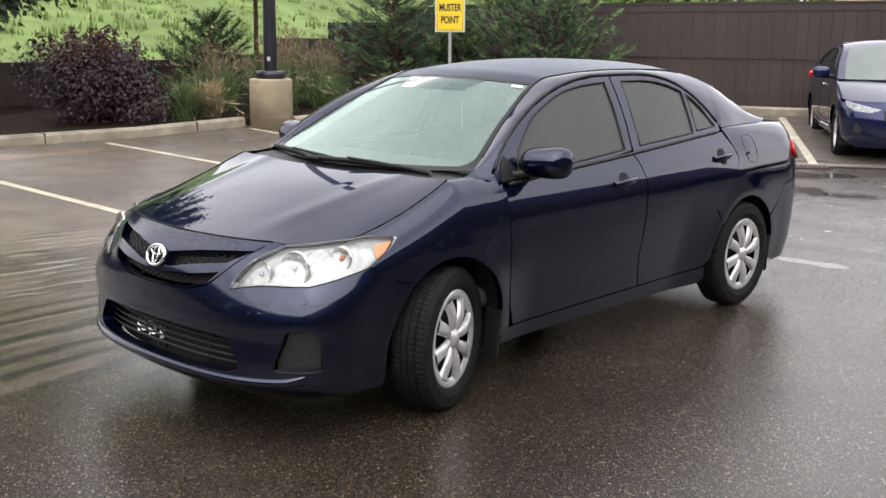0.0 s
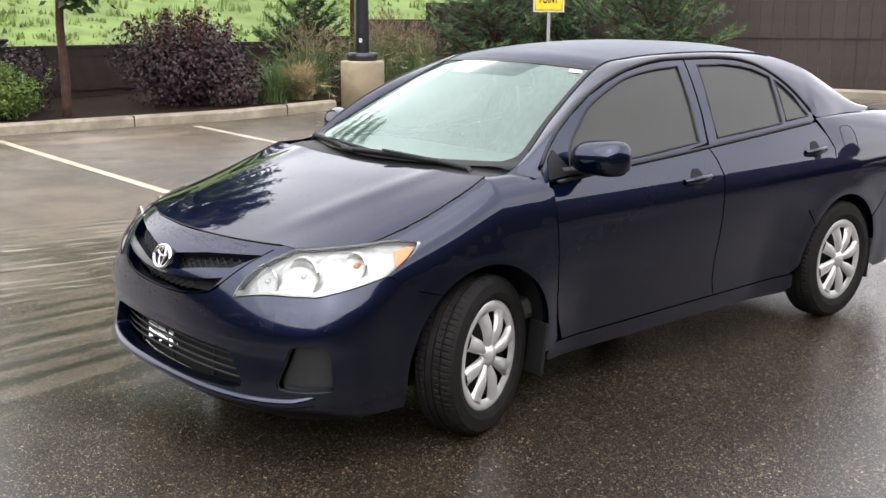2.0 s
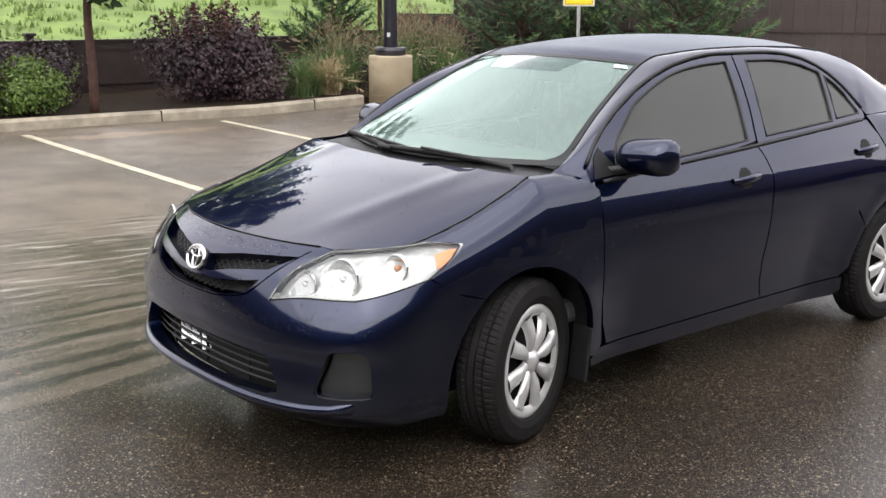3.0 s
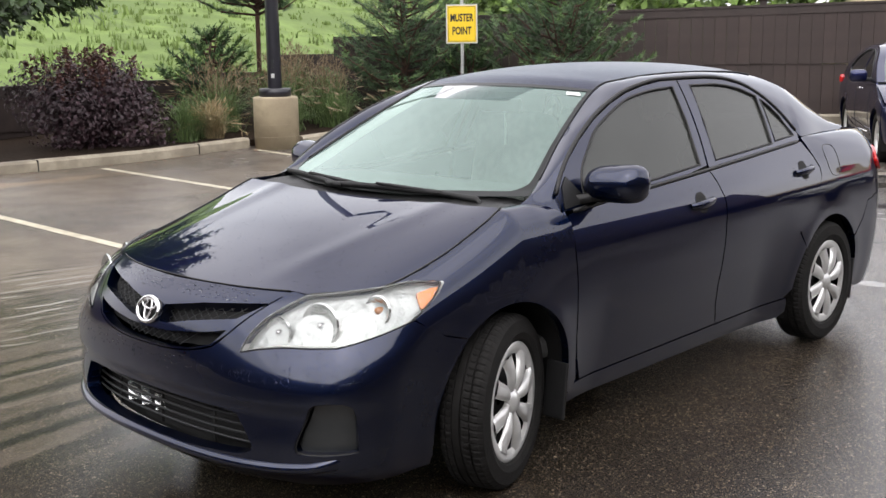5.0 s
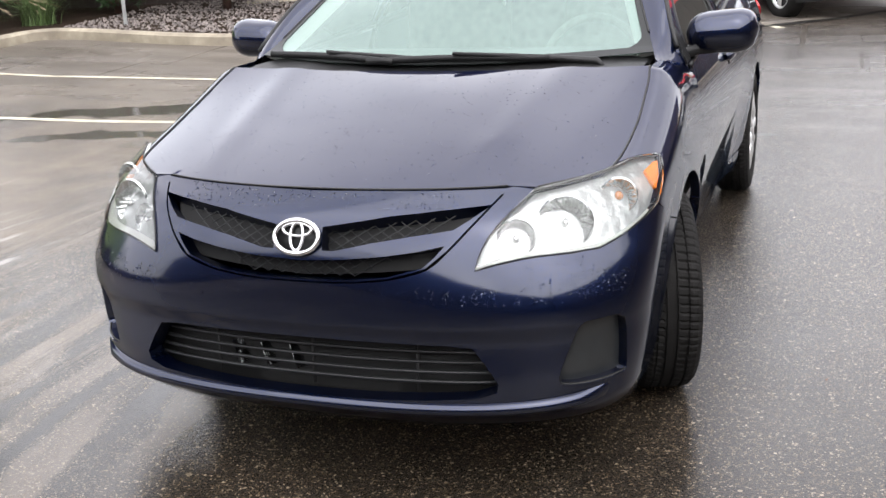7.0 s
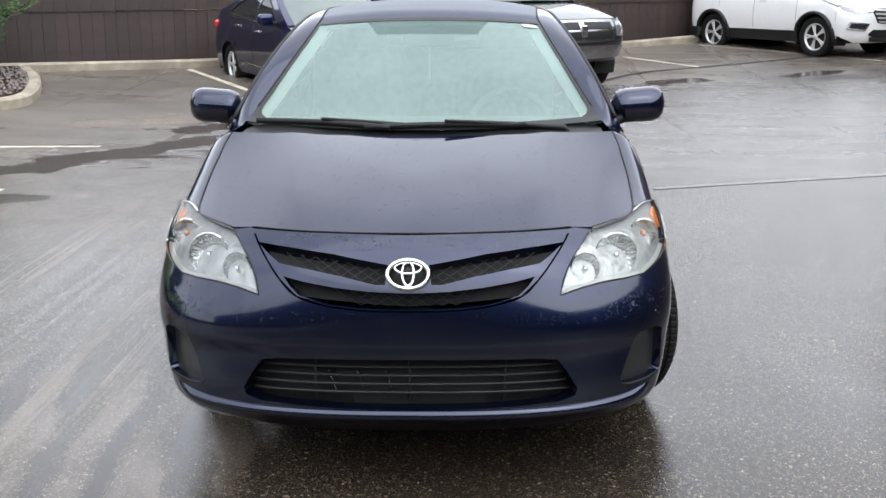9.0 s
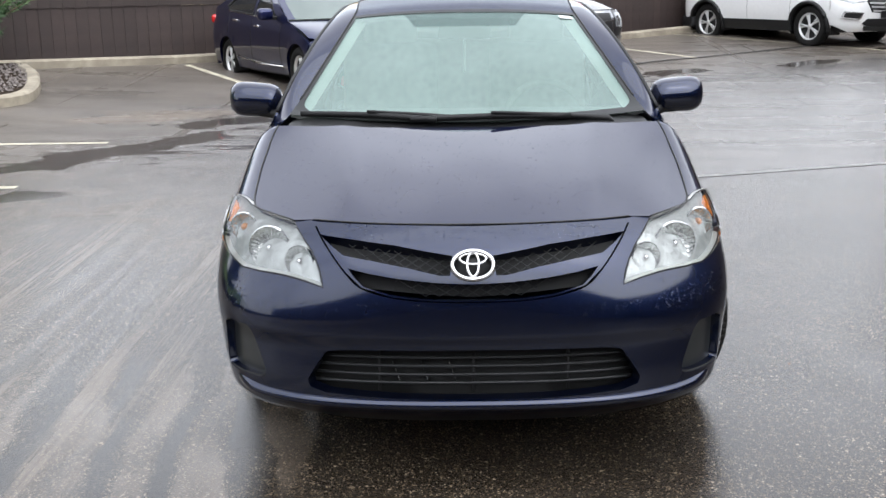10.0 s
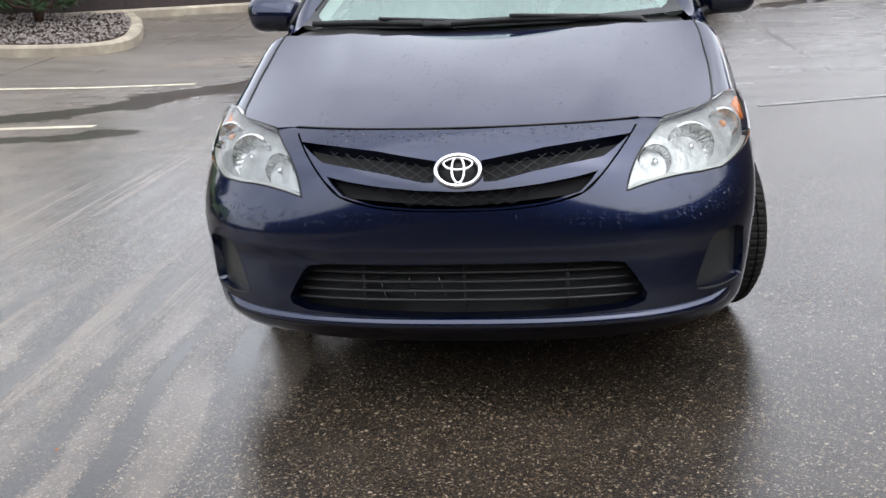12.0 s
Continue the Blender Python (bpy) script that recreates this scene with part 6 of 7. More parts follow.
for x0, x1, pivot in ((-0.66, -0.12, 0.10), (-0.22, 0.40, 0.58)):
    blade = [screen_at(x0 + (x1 - x0) * i / 12, 0.004 + 0.022 * math.sin(math.pi * i / 12)) + Vector((0, -0.010, 0.009)) for i in range(13)]
    wiper = link("wiper", *tube(blade, 0.008, 6, flat=1.6), TRIM, car)
    base = Vector((pivot, hood_rear(pivot) + 0.10, 0.985))
    mid = blade[6] + Vector((0, -0.012, 0.016))
    link("wiper_arm", *tube([base + Vector((0, 0, -0.02)), base + Vector((-0.03, 0, 0.02)), base.lerp(mid, 0.5) + Vector((0, 0, 0.012)), mid], [0.016, 0.013, 0.009, 0.006], 8), TRIM, wiper)

# wheels
def wheel(name, at, steer, s):
    m = pose(*at, 0, 0, steer)

    def placed(v):
        return [m @ Vector((s * (q[0] if q[0] > 0 else 0.72 * q[0]), q[1], q[2])) for q in v]

    tyre_prof = [(0.19, -0.075), (0.205, -0.09), (0.25, -0.102), (0.295, -0.096), (0.312, -0.08)]
    for x in (-0.052, -0.018, 0.018, 0.052):
        tyre_prof += [(0.3165, x - 0.012), (0.3165, x - 0.004), (0.309, x - 0.003), (0.309, x + 0.003), (0.3165, x + 0.004), (0.3165, x + 0.012)]
    tyre_prof += [(0.312, 0.08), (0.295, 0.096), (0.25, 0.102), (0.226, 0.094), (0.218, 0.085), (0.2, 0.07)]
    v, f = lathe([(0.02, 0.03), (0.10, 0.035), (0.17, 0.03), (0.192, 0.05), (0.192, -0.07)], 40, "x")
    root = link(name, placed(v), f, UNDER, car, "front wheel turned outwards" if steer else "")
    rows = []
    for i in range(78 * 4):
        a = 2 * math.pi * i / (78 * 4)
        cut = 0.004 if i % 4 == 0 else 0.0
        ring = []
        for r, h in tyre_prof:
            # cross grooves on the shoulders, slanting a little
            skew = a + 0.35 * h
            rr = r - cut if r > 0.305 and abs(h) > 0.026 else r
            ring.append((h, rr * math.cos(skew), rr * math.sin(skew)))
        rows.append(ring)
    rows.append(rows[0])
    v, f = loft(rows)
    link("tyre", placed(v), f, TYRE, root, smooth=False)
    v, f = lathe([(0.174, 0.078), (0.188, 0.087), (0.211, 0.089), (0.222, 0.082), (0.22, 0.06)], 64, "x")
    rim = link("wheel_cover", placed(v), f, SILVER, root, "silver eight-spoke plastic wheel cover")
    for i in range(8):
        a = 2 * math.pi * i / 8 + 0.2
        rows = []
        for k in range(9):
            t = k / 8
            r = 0.028 + 0.158 * t
            w = 0.0125 + 0.0135 * math.sin(math.pi * min(t * 0.95, 1)) ** 1.5 + 0.027 * t**4
            x = 0.078 + 0.014 * math.sin(math.pi * min(t * 1.1, 1)) + 0.008 * t
            tw = a + 0.10 * (t - 0.5)
            ring = []
            for q, d in ((-w, -0.014), (-w * 0.92, 0.0), (-w * 0.4, 0.007), (w * 0.4, 0.007), (w * 0.92, 0.0), (w, -0.014)):
                ring.append((x + d, r * math.cos(tw) - q * math.sin(tw), r * math.sin(tw) + q * math.cos(tw)))
            rows.append(ring)
        v, f = loft(rows)
        link("spoke", placed(v), f, SILVER, rim)
    v, f = lathe([(0.0003, 0.104), (0.026, 0.102), (0.034, 0.094), (0.042, 0.09), (0.05, 0.075)], 32, "x")
    link("hub_cap", placed(v), f, SILVER, rim)
    return root


STEER = 18.0
for y, steer in ((FRONT_AXLE, STEER), (REAR_AXLE, 0)):
    for s in (1, -1):
        wheel("wheel", (s * 0.762, y, AXLE_Z + 0.002), steer, s)
for y in (FRONT_AXLE, REAR_AXLE):
    for s in (1, -1):
        liner = []
        for x in (0.50, 0.80):
            liner.append([Vector((s * x, y + 0.392 * math.cos(radians(a)), AXLE_Z + 0.392 * math.sin(radians(a)))) for a in range(-20, 201, 10)])
        v, f = loft(liner)
        f.append(tuple(range(len(liner[0]))))
        link("wheel_liner", v, f, UNDER, car)
        flap_y = y + 0.352
        flap = box_bm(0.10, 0.014, 0.22, 0.006, (s * 0.80, flap_y, 0.275))
        bmesh.ops.rotate(flap, cent=(s * 0.775, flap_y, 0.4), matrix=Matrix.Rotation(radians(-8), 3, "X"), verts=flap.verts)
        part("mud_flap", flap, TRIM, car)
part("underbody", box_bm(1.30, 3.9, 0.16, 0.04, (0, 2.3, 0.26)), UNDER, car)
part("underbody_front", box_bm(1.0, 0.5, 0.2, 0.05, (0, 0.55, 0.32)), UNDER, car)

# cabin
part("cabin_floor", box_bm(1.45, 2.4, 0.1, 0.03, (0, 2.45, 0.42)), DASH, car)
dash_rows = []
for i in range(15):
    x = -0.70 + 1.4 * i / 14
    dash_rows.append([Vector((x, 1.2 - 0.1 * (1 - (x / 0.7) ** 2), 0.98)), Vector((x, 1.45, 1.0)), Vector((x, 1.66, 0.985)), Vector((x, 1.72, 0.93)), Vector((x, 1.7, 0.7)), Vector((x, 1.66, 0.5))])
link("dashboard", *loft(dash_rows), DASH, car)
ring = pose(0.37, 1.85, 0.90, 66)
link("steering_wheel", *tube([ring @ Vector((0.185 * math.cos(t * math.pi / 20), 0.185 * math.sin(t * math.pi / 20), 0)) for t in range(40)], 0.016, 8, True), CABIN, car)
link("steering_hub", *tube([ring @ Vector(q) for q in ((-0.17, 0, 0), (0, -0.01, -0.01), (0.17, 0, 0))], [0.02, 0.06, 0.02], 8), CABIN, car)
for x in (0.37, -0.37):
    seat = part("front_seat", box_bm(0.5, 0.5, 0.16, 0.06, (x, 2.1, 0.58), 3), CABIN, car, smooth=True)
    part("seat_back", box_bm(0.48, 0.15, 0.62, 0.06, (x, 2.42, 0.92), 3, (-12, 0, 0)), CABIN, seat, smooth=True)
    part("head_rest", box_bm(0.27, 0.1, 0.17, 0.045, (x, 2.5, 1.29), 3), CABIN, seat, smooth=True)
part("rear_bench", box_bm(1.3, 0.16, 0.7, 0.06, (0, 3.15, 0.86), 3, (-16, 0, 0)), CABIN, car, smooth=True)
part("rear_view_mirror", box_bm(0.24, 0.03, 0.065, 0.014, (0, 1.90, 1.30), 3), TRIM, car, smooth=True)
link("hanging_tag", *tube([(0, 1.93, 1.27), (0, 1.932, 1.2), (0, 1.93, 1.12)], 0.006, 6), LAMPWHITE, car)
lining = [[p + Vector((0, 0, -0.035)) for p in r] for r in roof_rows]
link("headlining", *loft(lining), CABIN, car)
for s in (1, -1):
    link("pillar_trim", *loft([[Vector((s * (p.x - 0.002), p.y + 0.012, p.z - 0.010)), Vector((s * (p.x - 0.04), p.y + 0.014, p.z - 0.020)), Vector((s * (p.x - 0.062), p.y + 0.05, p.z - 0.016))] for p in inner_line[ib:i0 + 1]]), LAMPWHITE, car)
sticker = [screen_at(x, t) + Vector((0, -0.003, 0.003)) for x, t in ((0.43, 0.90), (0.49, 0.90), (0.47, 0.94), (0.415, 0.94))]
link("windscreen_sticker", sticker, [(0, 1, 2, 3)], LAMPWHITE, car)
# rain drops on the paint
rng = random.Random(4)
drop_v, drop_f = [], []


def add_drop(p, n, r):
    q = n.to_track_quat("Z", "Y").to_matrix()
    k = len(drop_v)
    for rr, h in ((1.0, 0.0), (0.72, 0.2)):
        for i in range(6):
            drop_v.append(p + q @ Vector((rr * r * math.cos(i * 1.0472), rr * r * math.sin(i * 1.0472), h * r)))
    drop_v.append(p + q @ Vector((0, 0, 0.27 * r)))
    for i in range(6):
        j = (i + 1) % 6
        drop_f.extend([(k + i, k + j, k + 6 + j, k + 6 + i), (k + 6 + i, k + 6 + j, k + 12)])


for i in range(1150):
    z = rng.choice((rng.uniform(0.53, 0.64), rng.uniform(0.545, 0.60), rng.uniform(0.762, 0.796)))
    u = rng.uniform(-0.75, 0.75) if z < 0.7 else rng.uniform(-0.27, 0.27)
    if z > 0.59 and z < 0.7 and abs(u) < 0.42:
        continue
    p = Vector(front(u, z))
    n = (Vector(front(u + 0.01, z)) - p).cross(Vector(front(u, z + 0.01)) - p).normalized()
    n = -n if n.y > 0 else n
    add_drop(p, n, rng.uniform(0.0012, 0.0032))
for i in range(900):
    x, y = rng.uniform(-0.7, 0.7), rng.uniform(0.2, 0.95)
    if y > front_y(x, 0.8) + 0.03:
        add_drop(Vector(hood(x, y)), Vector((0, -0.2, 1)).normalized(), rng.uniform(0.001, 0.0026))
for i in range(420):
    y, z = rng.uniform(0.62, 4.0), rng.uniform(0.74, 0.95)
    if math.hypot(y - FRONT_AXLE, z - AXLE_Z) > 0.4 and math.hypot(y - REAR_AXLE, z - AXLE_Z) > 0.4 and z < belt(max(y, 1.2)) - 0.03:
        lift = Vector(fender(y, fender_v(y, min(z, edge_z(y) - 0.01)))) if y < 1.3 else Vector(side(y, z))
        add_drop(lift, Vector((1, 0, 0.2)).normalized(), rng.uniform(0.001, 0.0026))
link("rain", drop_v, drop_f, DROP, car, "small rain drops on the paint", kind="stuff")


# ---- parked vehicles by the fence ----
def parked(name, label, category, at, paint, length, wide, heights, axles, wheel_r, glass_line, belt_line, hood_at, screen_top, roof_end, windows, lamps, bed_from=None, cladding=None, steer=0):
    """A vehicle with its nose at its origin, facing -y. heights: sill, bonnet front, bonnet rear; glass_line and belt_line along y."""
    root = thing(name, label, category, at, NORTH_TURN)
    sill_z, front_z, rear_z = heights
    seal_f, belt_f = knots(glass_line), knots(belt_line)
    zb = belt_f(hood_at + 0.4)
    top = max(z for _, z in glass_line)
    wide_f = knots([(sill_z - 0.08, 0.91), (sill_z + 0.12, 0.965), (zb * 0.62, 1.0), (zb - 0.14, 0.985), (zb, 0.945), (zb + 0.5 * (top - zb), 0.86), (top, 0.72)])
    nose_f = knots([(sill_z - 0.08, 0.10), (sill_z + 0.05, 0.02), (0.5 * (sill_z + front_z), 0.0), (front_z - 0.12, 0.035), (front_z, 0.13)])

    def sx(y, z):
        q = min(max((y - nose_f(z)) / 0.55, 0), 1)
        r = min(max((length - y) / 0.5, 0), 1)
        lip = sum(0.014 * math.exp(-(((math.hypot(y - a, z - wheel_r) - wheel_r * 1.17) / 0.05) ** 2)) for a in axles)
        return wide / 2 * wide_f(z) * (1 - (1 - q) ** 2.4) ** (1 / 2.4) * (1 - (1 - r) ** 3) ** (1 / 3) + lip * q

    def skin(y, z):
        return (sx(y, z), y, z)

    def fy(x, z):
        return nose_f(z) + 0.55 * (1 - (1 - min(abs(x) / (wide / 2 * wide_f(z)), 1) ** 2.4) ** (1 / 2.4))

    def face(u, z):
        a = min(abs(u) / 0.6, math.pi / 2)
        return (math.copysign(wide / 2 * wide_f(z) * math.sin(a) ** (2 / 2.4), u), nose_f(z) + 0.55 * (1 - max(math.cos(a), 0) ** (2 / 2.4)), z)

    def fu(x, z):
        return math.copysign(0.6 * math.asin(min(abs(x) / (wide / 2 * wide_f(z)), 1) ** 1.2), x)

    def ring(axle, r, lo, hi, n=16):
        return [(axle + r * math.cos(radians(lo + (hi - lo) * i / n)), wheel_r + r * math.sin(radians(lo + (hi - lo) * i / n))) for i in range(n + 1)]

    R = wheel_r * 1.17
    drop = math.degrees(math.asin(min(max((sill_z - wheel_r) / R, -1), 1)))
    flank_top = [(y, rear_z - 0.03 - (rear_z - front_z) * max(0, 1 - (y - 0.5) / (hood_at - 0.5)) if y < hood_at else belt_f(y)) for y in [0.5 + (length - 0.56) * i / 24 for i in range(25)]]
    if bed_from:
        flank_top = [(y, z) for y, z in flank_top]
    flank = flank_top + [(length - 0.05, sill_z + 0.1)] + ring(axles[1], R, drop, 180 - drop) + ring(axles[0], R, drop, 180 - drop) + [(0.5, sill_z + 0.02)]
    mid_c = (0, length / 2, 0.6)
    both("flank", flank, skin, paint, root, step=0.09, rim=0.04, centre=mid_c)
    face_half = [(fu(x, front_z), front_z) for x in (0, 0.3, 0.6, 0.8)] + [(fu(wide / 2 * 0.985, z), z) for z in (front_z - 0.05, sill_z + 0.1)] + [(fu(x, sill_z - 0.05), sill_z - 0.05) for x in (0.7, 0.4, 0.0)]
    bumper_ob = panel("front_bumper", mirrored(face_half), face, paint, root, step=0.06, rim=0.04, centre=mid_c)
    for order, (kind_name, material, pts, mirror_it) in enumerate(lamps):
        if mirror_it:
            for ob in both(kind_name, [(fu(x, z), z) for x, z in pts], face, material, root, step=0.05, rim=0.02, offset=0.004 + 0.004 * order, centre=mid_c):
                pass
        else:
            half = [(fu(x, z), z) for x, z in pts]
            panel(kind_name, mirrored(half), face, material, bumper_ob, step=0.06, rim=0.02, offset=0.004 + 0.004 * order, centre=mid_c)

    def bonnet_z(x, y):
        q = (y - fy(x, front_z)) / max(hood_at - fy(x, front_z), 0.1)
        return front_z + (rear_z - front_z) * q * (1 + 0.45 * (1 - q)) - 0.03 * (x / (wide / 2)) ** 4

    hood_line = [(x, fy(x, front_z) + 0.005) for x in [-0.42 * wide + 0.084 * wide * i for i in range(11)]] + [(0.474 * wide, 0.55), (0.474 * wide, hood_at + 0.06)] + [(0.3 * wide, hood_at - 0.03), (0, hood_at - 0.08), (-0.3 * wide, hood_at - 0.03), (-0.474 * wide, hood_at + 0.06), (-0.474 * wide, 0.55)]
    panel("bonnet", hood_line, lambda x, y: (x, y, bonnet_z(x, y)), paint, root, step=0.09, rim=0.03, centre=mid_c)
    # glasshouse
    y0, y1 = glass_line[0][0], glass_line[-1][0]
    ys = [y0 + (y1 - y0) * i / 48 for i in range(49)]
    rows = {"windscreen": [], "roof": [], "rear_screen": []}
    for y in ys:
        z = seal_f(y)
        x = sx(y, z) - 0.004
        t = min(max((y - y0) / (screen_top - y0), 0), 1)
        crown = 0.01 + 0.05 * t
        row = [Vector((x * (1 - k / 9), y - 0.16 * (1 - t) * (1 - (1 - k / 9) ** 2), z + crown * (1 - abs(1 - k / 9) ** 2.2))) for k in range(19)]
        for key, ok in (("windscreen", y <= screen_top + 0.03), ("roof", screen_top - 0.03 <= y <= roof_end + 0.03), ("rear_screen", y >= roof_end - 0.03)):
            if ok:
                rows[key].append(row)
    link("roof", *loft(rows["roof"]), paint, root, out_from=mid_c)
    for key, material in (("windscreen", CARGLASS), ("rear_screen", TINT)):
        if len(rows[key]) > 1:
            link(key, *loft([r[1:-1] for r in rows[key]]), material, root, out_from=mid_c).visible_shadow = False
            for a, b in ((0, 2), (17, 19)):
                link("pillar", *loft([[p + Vector((0, 0, 0.004)) for p in r[a:b]] for r in rows[key]]), paint, root)
    outline = [(y, seal_f(y) - 0.006) for y in ys] + [(y, belt_f(y)) for y in reversed(ys)]
    both("window_frame", outline, skin, paint, root, step=0.08, rim=0.02, holes=windows, centre=mid_c)
    for hole in windows:
        for ob in both("side_window", hole, skin, CARTINT, root, step=0.1, rim=0, offset=-0.006, centre=mid_c):
            ob.visible_shadow = False
        for s in (1, -1):
            link("window_seal", *tube([Vector((s * sx(y, z), y, z)) for y, z in hole], 0.012, 6, True), GAP, root)
    # back
    def back_y(x, z):
        a = min(abs(x) / (wide / 2 * wide_f(z)), 1)
        return length - 0.5 * (1 - (1 - a**3) ** (1 / 3))

    zt = belt_f(length) - 0.005
    link("tail", *loft([[(wide / 2 * wide_f(z) * 0.965 * (1 - k / 8), back_y(wide / 2 * wide_f(z) * 0.965 * (1 - k / 8), z), z) for k in range(17)] for z in (sill_z - 0.02, sill_z + 0.15, 0.6, zt - 0.15, zt)]), paint, root, out_from=mid_c)
    if not bed_from:
        deck = [[Vector((sx(y, belt_f(y)) * (1 - k / 6), y, belt_f(y) + 0.02 * (1 - (1 - k / 6) ** 2))) for k in range(13)] for y in [y1 - 0.25 + (length - 0.06 - y1 + 0.25) * i / 5 for i in range(6)]]
        link("tail_deck", *loft(deck), paint, root)
    for s in (1, -1):
        for y, z in ((hood_at + 1.15, belt_f(hood_at + 1.1) - 0.12), (hood_at + 2.05, belt_f(hood_at + 2) - 0.1)):
            part("door_handle", box_bm(0.03, 0.19, 0.03, 0.01, (s * (sx(y, z) + 0.012), y, z)), CHROME if name != "suv" else paint, root)
        my = hood_at + 0.5
        m_ob = part("door_mirror", box_bm(0.22, 0.13, 0.16 if name != "pickup" else 0.24, 0.05, (s * (wide / 2 + 0.10), my, belt_f(my) + 0.09), 3), paint if name != "pickup" else TRIM, root, smooth=True)
        part("mirror_arm", box_bm(0.16, 0.06, 0.05, 0.015, (s * (wide / 2 - 0.02), my, belt_f(my) + 0.04)), TRIM, m_ob)
        for y in (hood_at + 0.28, hood_at + 1.38, hood_at + 2.35):
            if y < length - 1.0:
                zs = [sill_z + 0.06 + (belt_f(y) - sill_z - 0.1) * i / 8 for i in range(9)]
                zs = [z for z in zs if all(math.hypot(y - a, z - wheel_r) > R + 0.02 for a in axles)]
                if len(zs) > 1:
                    link("door_gap", *tube([Vector((s * (sx(y, z) + 0.0005), y, z)) for z in zs], 0.004, 4), GAP, root)
        if cladding:
            clad = [(axles[0] + R * 0.98, sill_z + 0.14), (axles[1] - R * 0.98, sill_z + 0.14), (axles[1] - R * 1.0, sill_z - 0.06), (axles[0] + R * 1.0, sill_z - 0.06)]
            panel("sill_cladding", clad, skin, cladding, root, step=0.08, rim=0.03, mirror=s < 0, offset=0.012, centre=mid_c)
            for a in axles:
                pts = [Vector((s * (sx(y, z) + 0.004), y, z)) for y, z in ring(a, R + 0.01, -14, 194, 24)]
                link("arch_cladding", *tube(pts, 0.055, 6, flat=0.6), cladding, root)
    for a in axles:
        for s in (1, -1):
            turn = steer if a == axles[0] else 0
            m = pose(s * (wide / 2 - 0.125), a, wheel_r + 0.003, 0, 0, turn)

            def put(q):
                return [m @ Vector((s * w[0], w[1], w[2])) for w in q]

            k = wheel_r / 0.3165
            prof = [(0.2 * k, -0.09), (0.25 * k, -0.11), (0.295 * k, -0.104), (0.3165 * k, -0.08), (0.3165 * k, 0.08), (0.295 * k, 0.104), (0.25 * k, 0.108), (0.222 * k, 0.095), (0.21 * k, 0.08)]
            v, f = lathe([(0.02, 0.02), (0.2 * k, 0.02), (0.21 * k, 0.06)], 32, "x")
            hub = link("wheel", put(v), f, UNDER, root)
            v, f = lathe(prof, 44, "x")
            link("tyre", put(v), f, TYRE, hub)
            v, f = lathe([(0.188 * k, 0.05), (0.2 * k, 0.083), (0.218 * k, 0.083), (0.222 * k, 0.06)], 44, "x")
            rim = link("rim", put(v), f, SILVER, hub)
            for i in range(5):
                for da in (-0.13, 0.13):
                    b = 2 * math.pi * i / 5 + da
                    rows2 = []
                    for t in (0, 0.35, 0.7, 1.0):
                        r, w, x = k * (0.03 + 0.165 * t), k * (0.012 + 0.004 * t), 0.072 - 0.012 * t
                        bb = b - da * 0.6 * (1 - t)
                        rows2.append([(x + dd, r * math.cos(bb) - w * q * math.sin(bb), r * math.sin(bb) + w * q * math.cos(bb)) for q, dd in ((-1, -0.02), (-0.8, 0), (0.8, 0), (1, -0.02))])
                    v, f = loft(rows2)
                    link("spoke", put(v), f, SILVER, rim)
            v, f = lathe([(0.0003, 0.085), (0.03 * k, 0.083), (0.045 * k, 0.07)], 24, "x")
            link("hub_cap", put(v), f, SILVER, rim)
            liner = [[Vector((s * x, a + R * 1.02 * math.cos(radians(g)), wheel_r + R * 1.02 * math.sin(radians(g)))) for g in range(-20, 201, 20)] for x in (wide / 2 - 0.4, wide / 2 - 0.03)]
            v, f = loft(liner)
            f.append(tuple(range(len(liner[0]))))
            link("wheel_liner", v, f, UNDER, root)
    part("underbody", box_bm(wide * 0.78, length * 0.86, 0.25, 0.05, (0, length / 2, sill_z + 0.06)), UNDER, root)
    part("cabin", box_bm(wide * 0.6, max((roof_end - screen_top) * 0.8, 0.8), zb * 0.35, 0.08, (0, (screen_top + roof_end) / 2, zb - 0.12)), DASH, root)
    return root


BLUE2 = mat("dark_blue_paint", (0.006, 0.010, 0.058), 0.36, metal=0.8, spec=0.3, vary=0.05, scale=30, coat=1.0)
CHARCOAL = mat("charcoal_paint", (0.010, 0.0105, 0.012), 0.4, metal=0.0, spec=0.15, vary=0.05, scale=30, coat=1.0)
WHITE = mat("white_car_paint", (0.74, 0.74, 0.73), 0.3, vary=0.03, scale=20, coat=1.0)

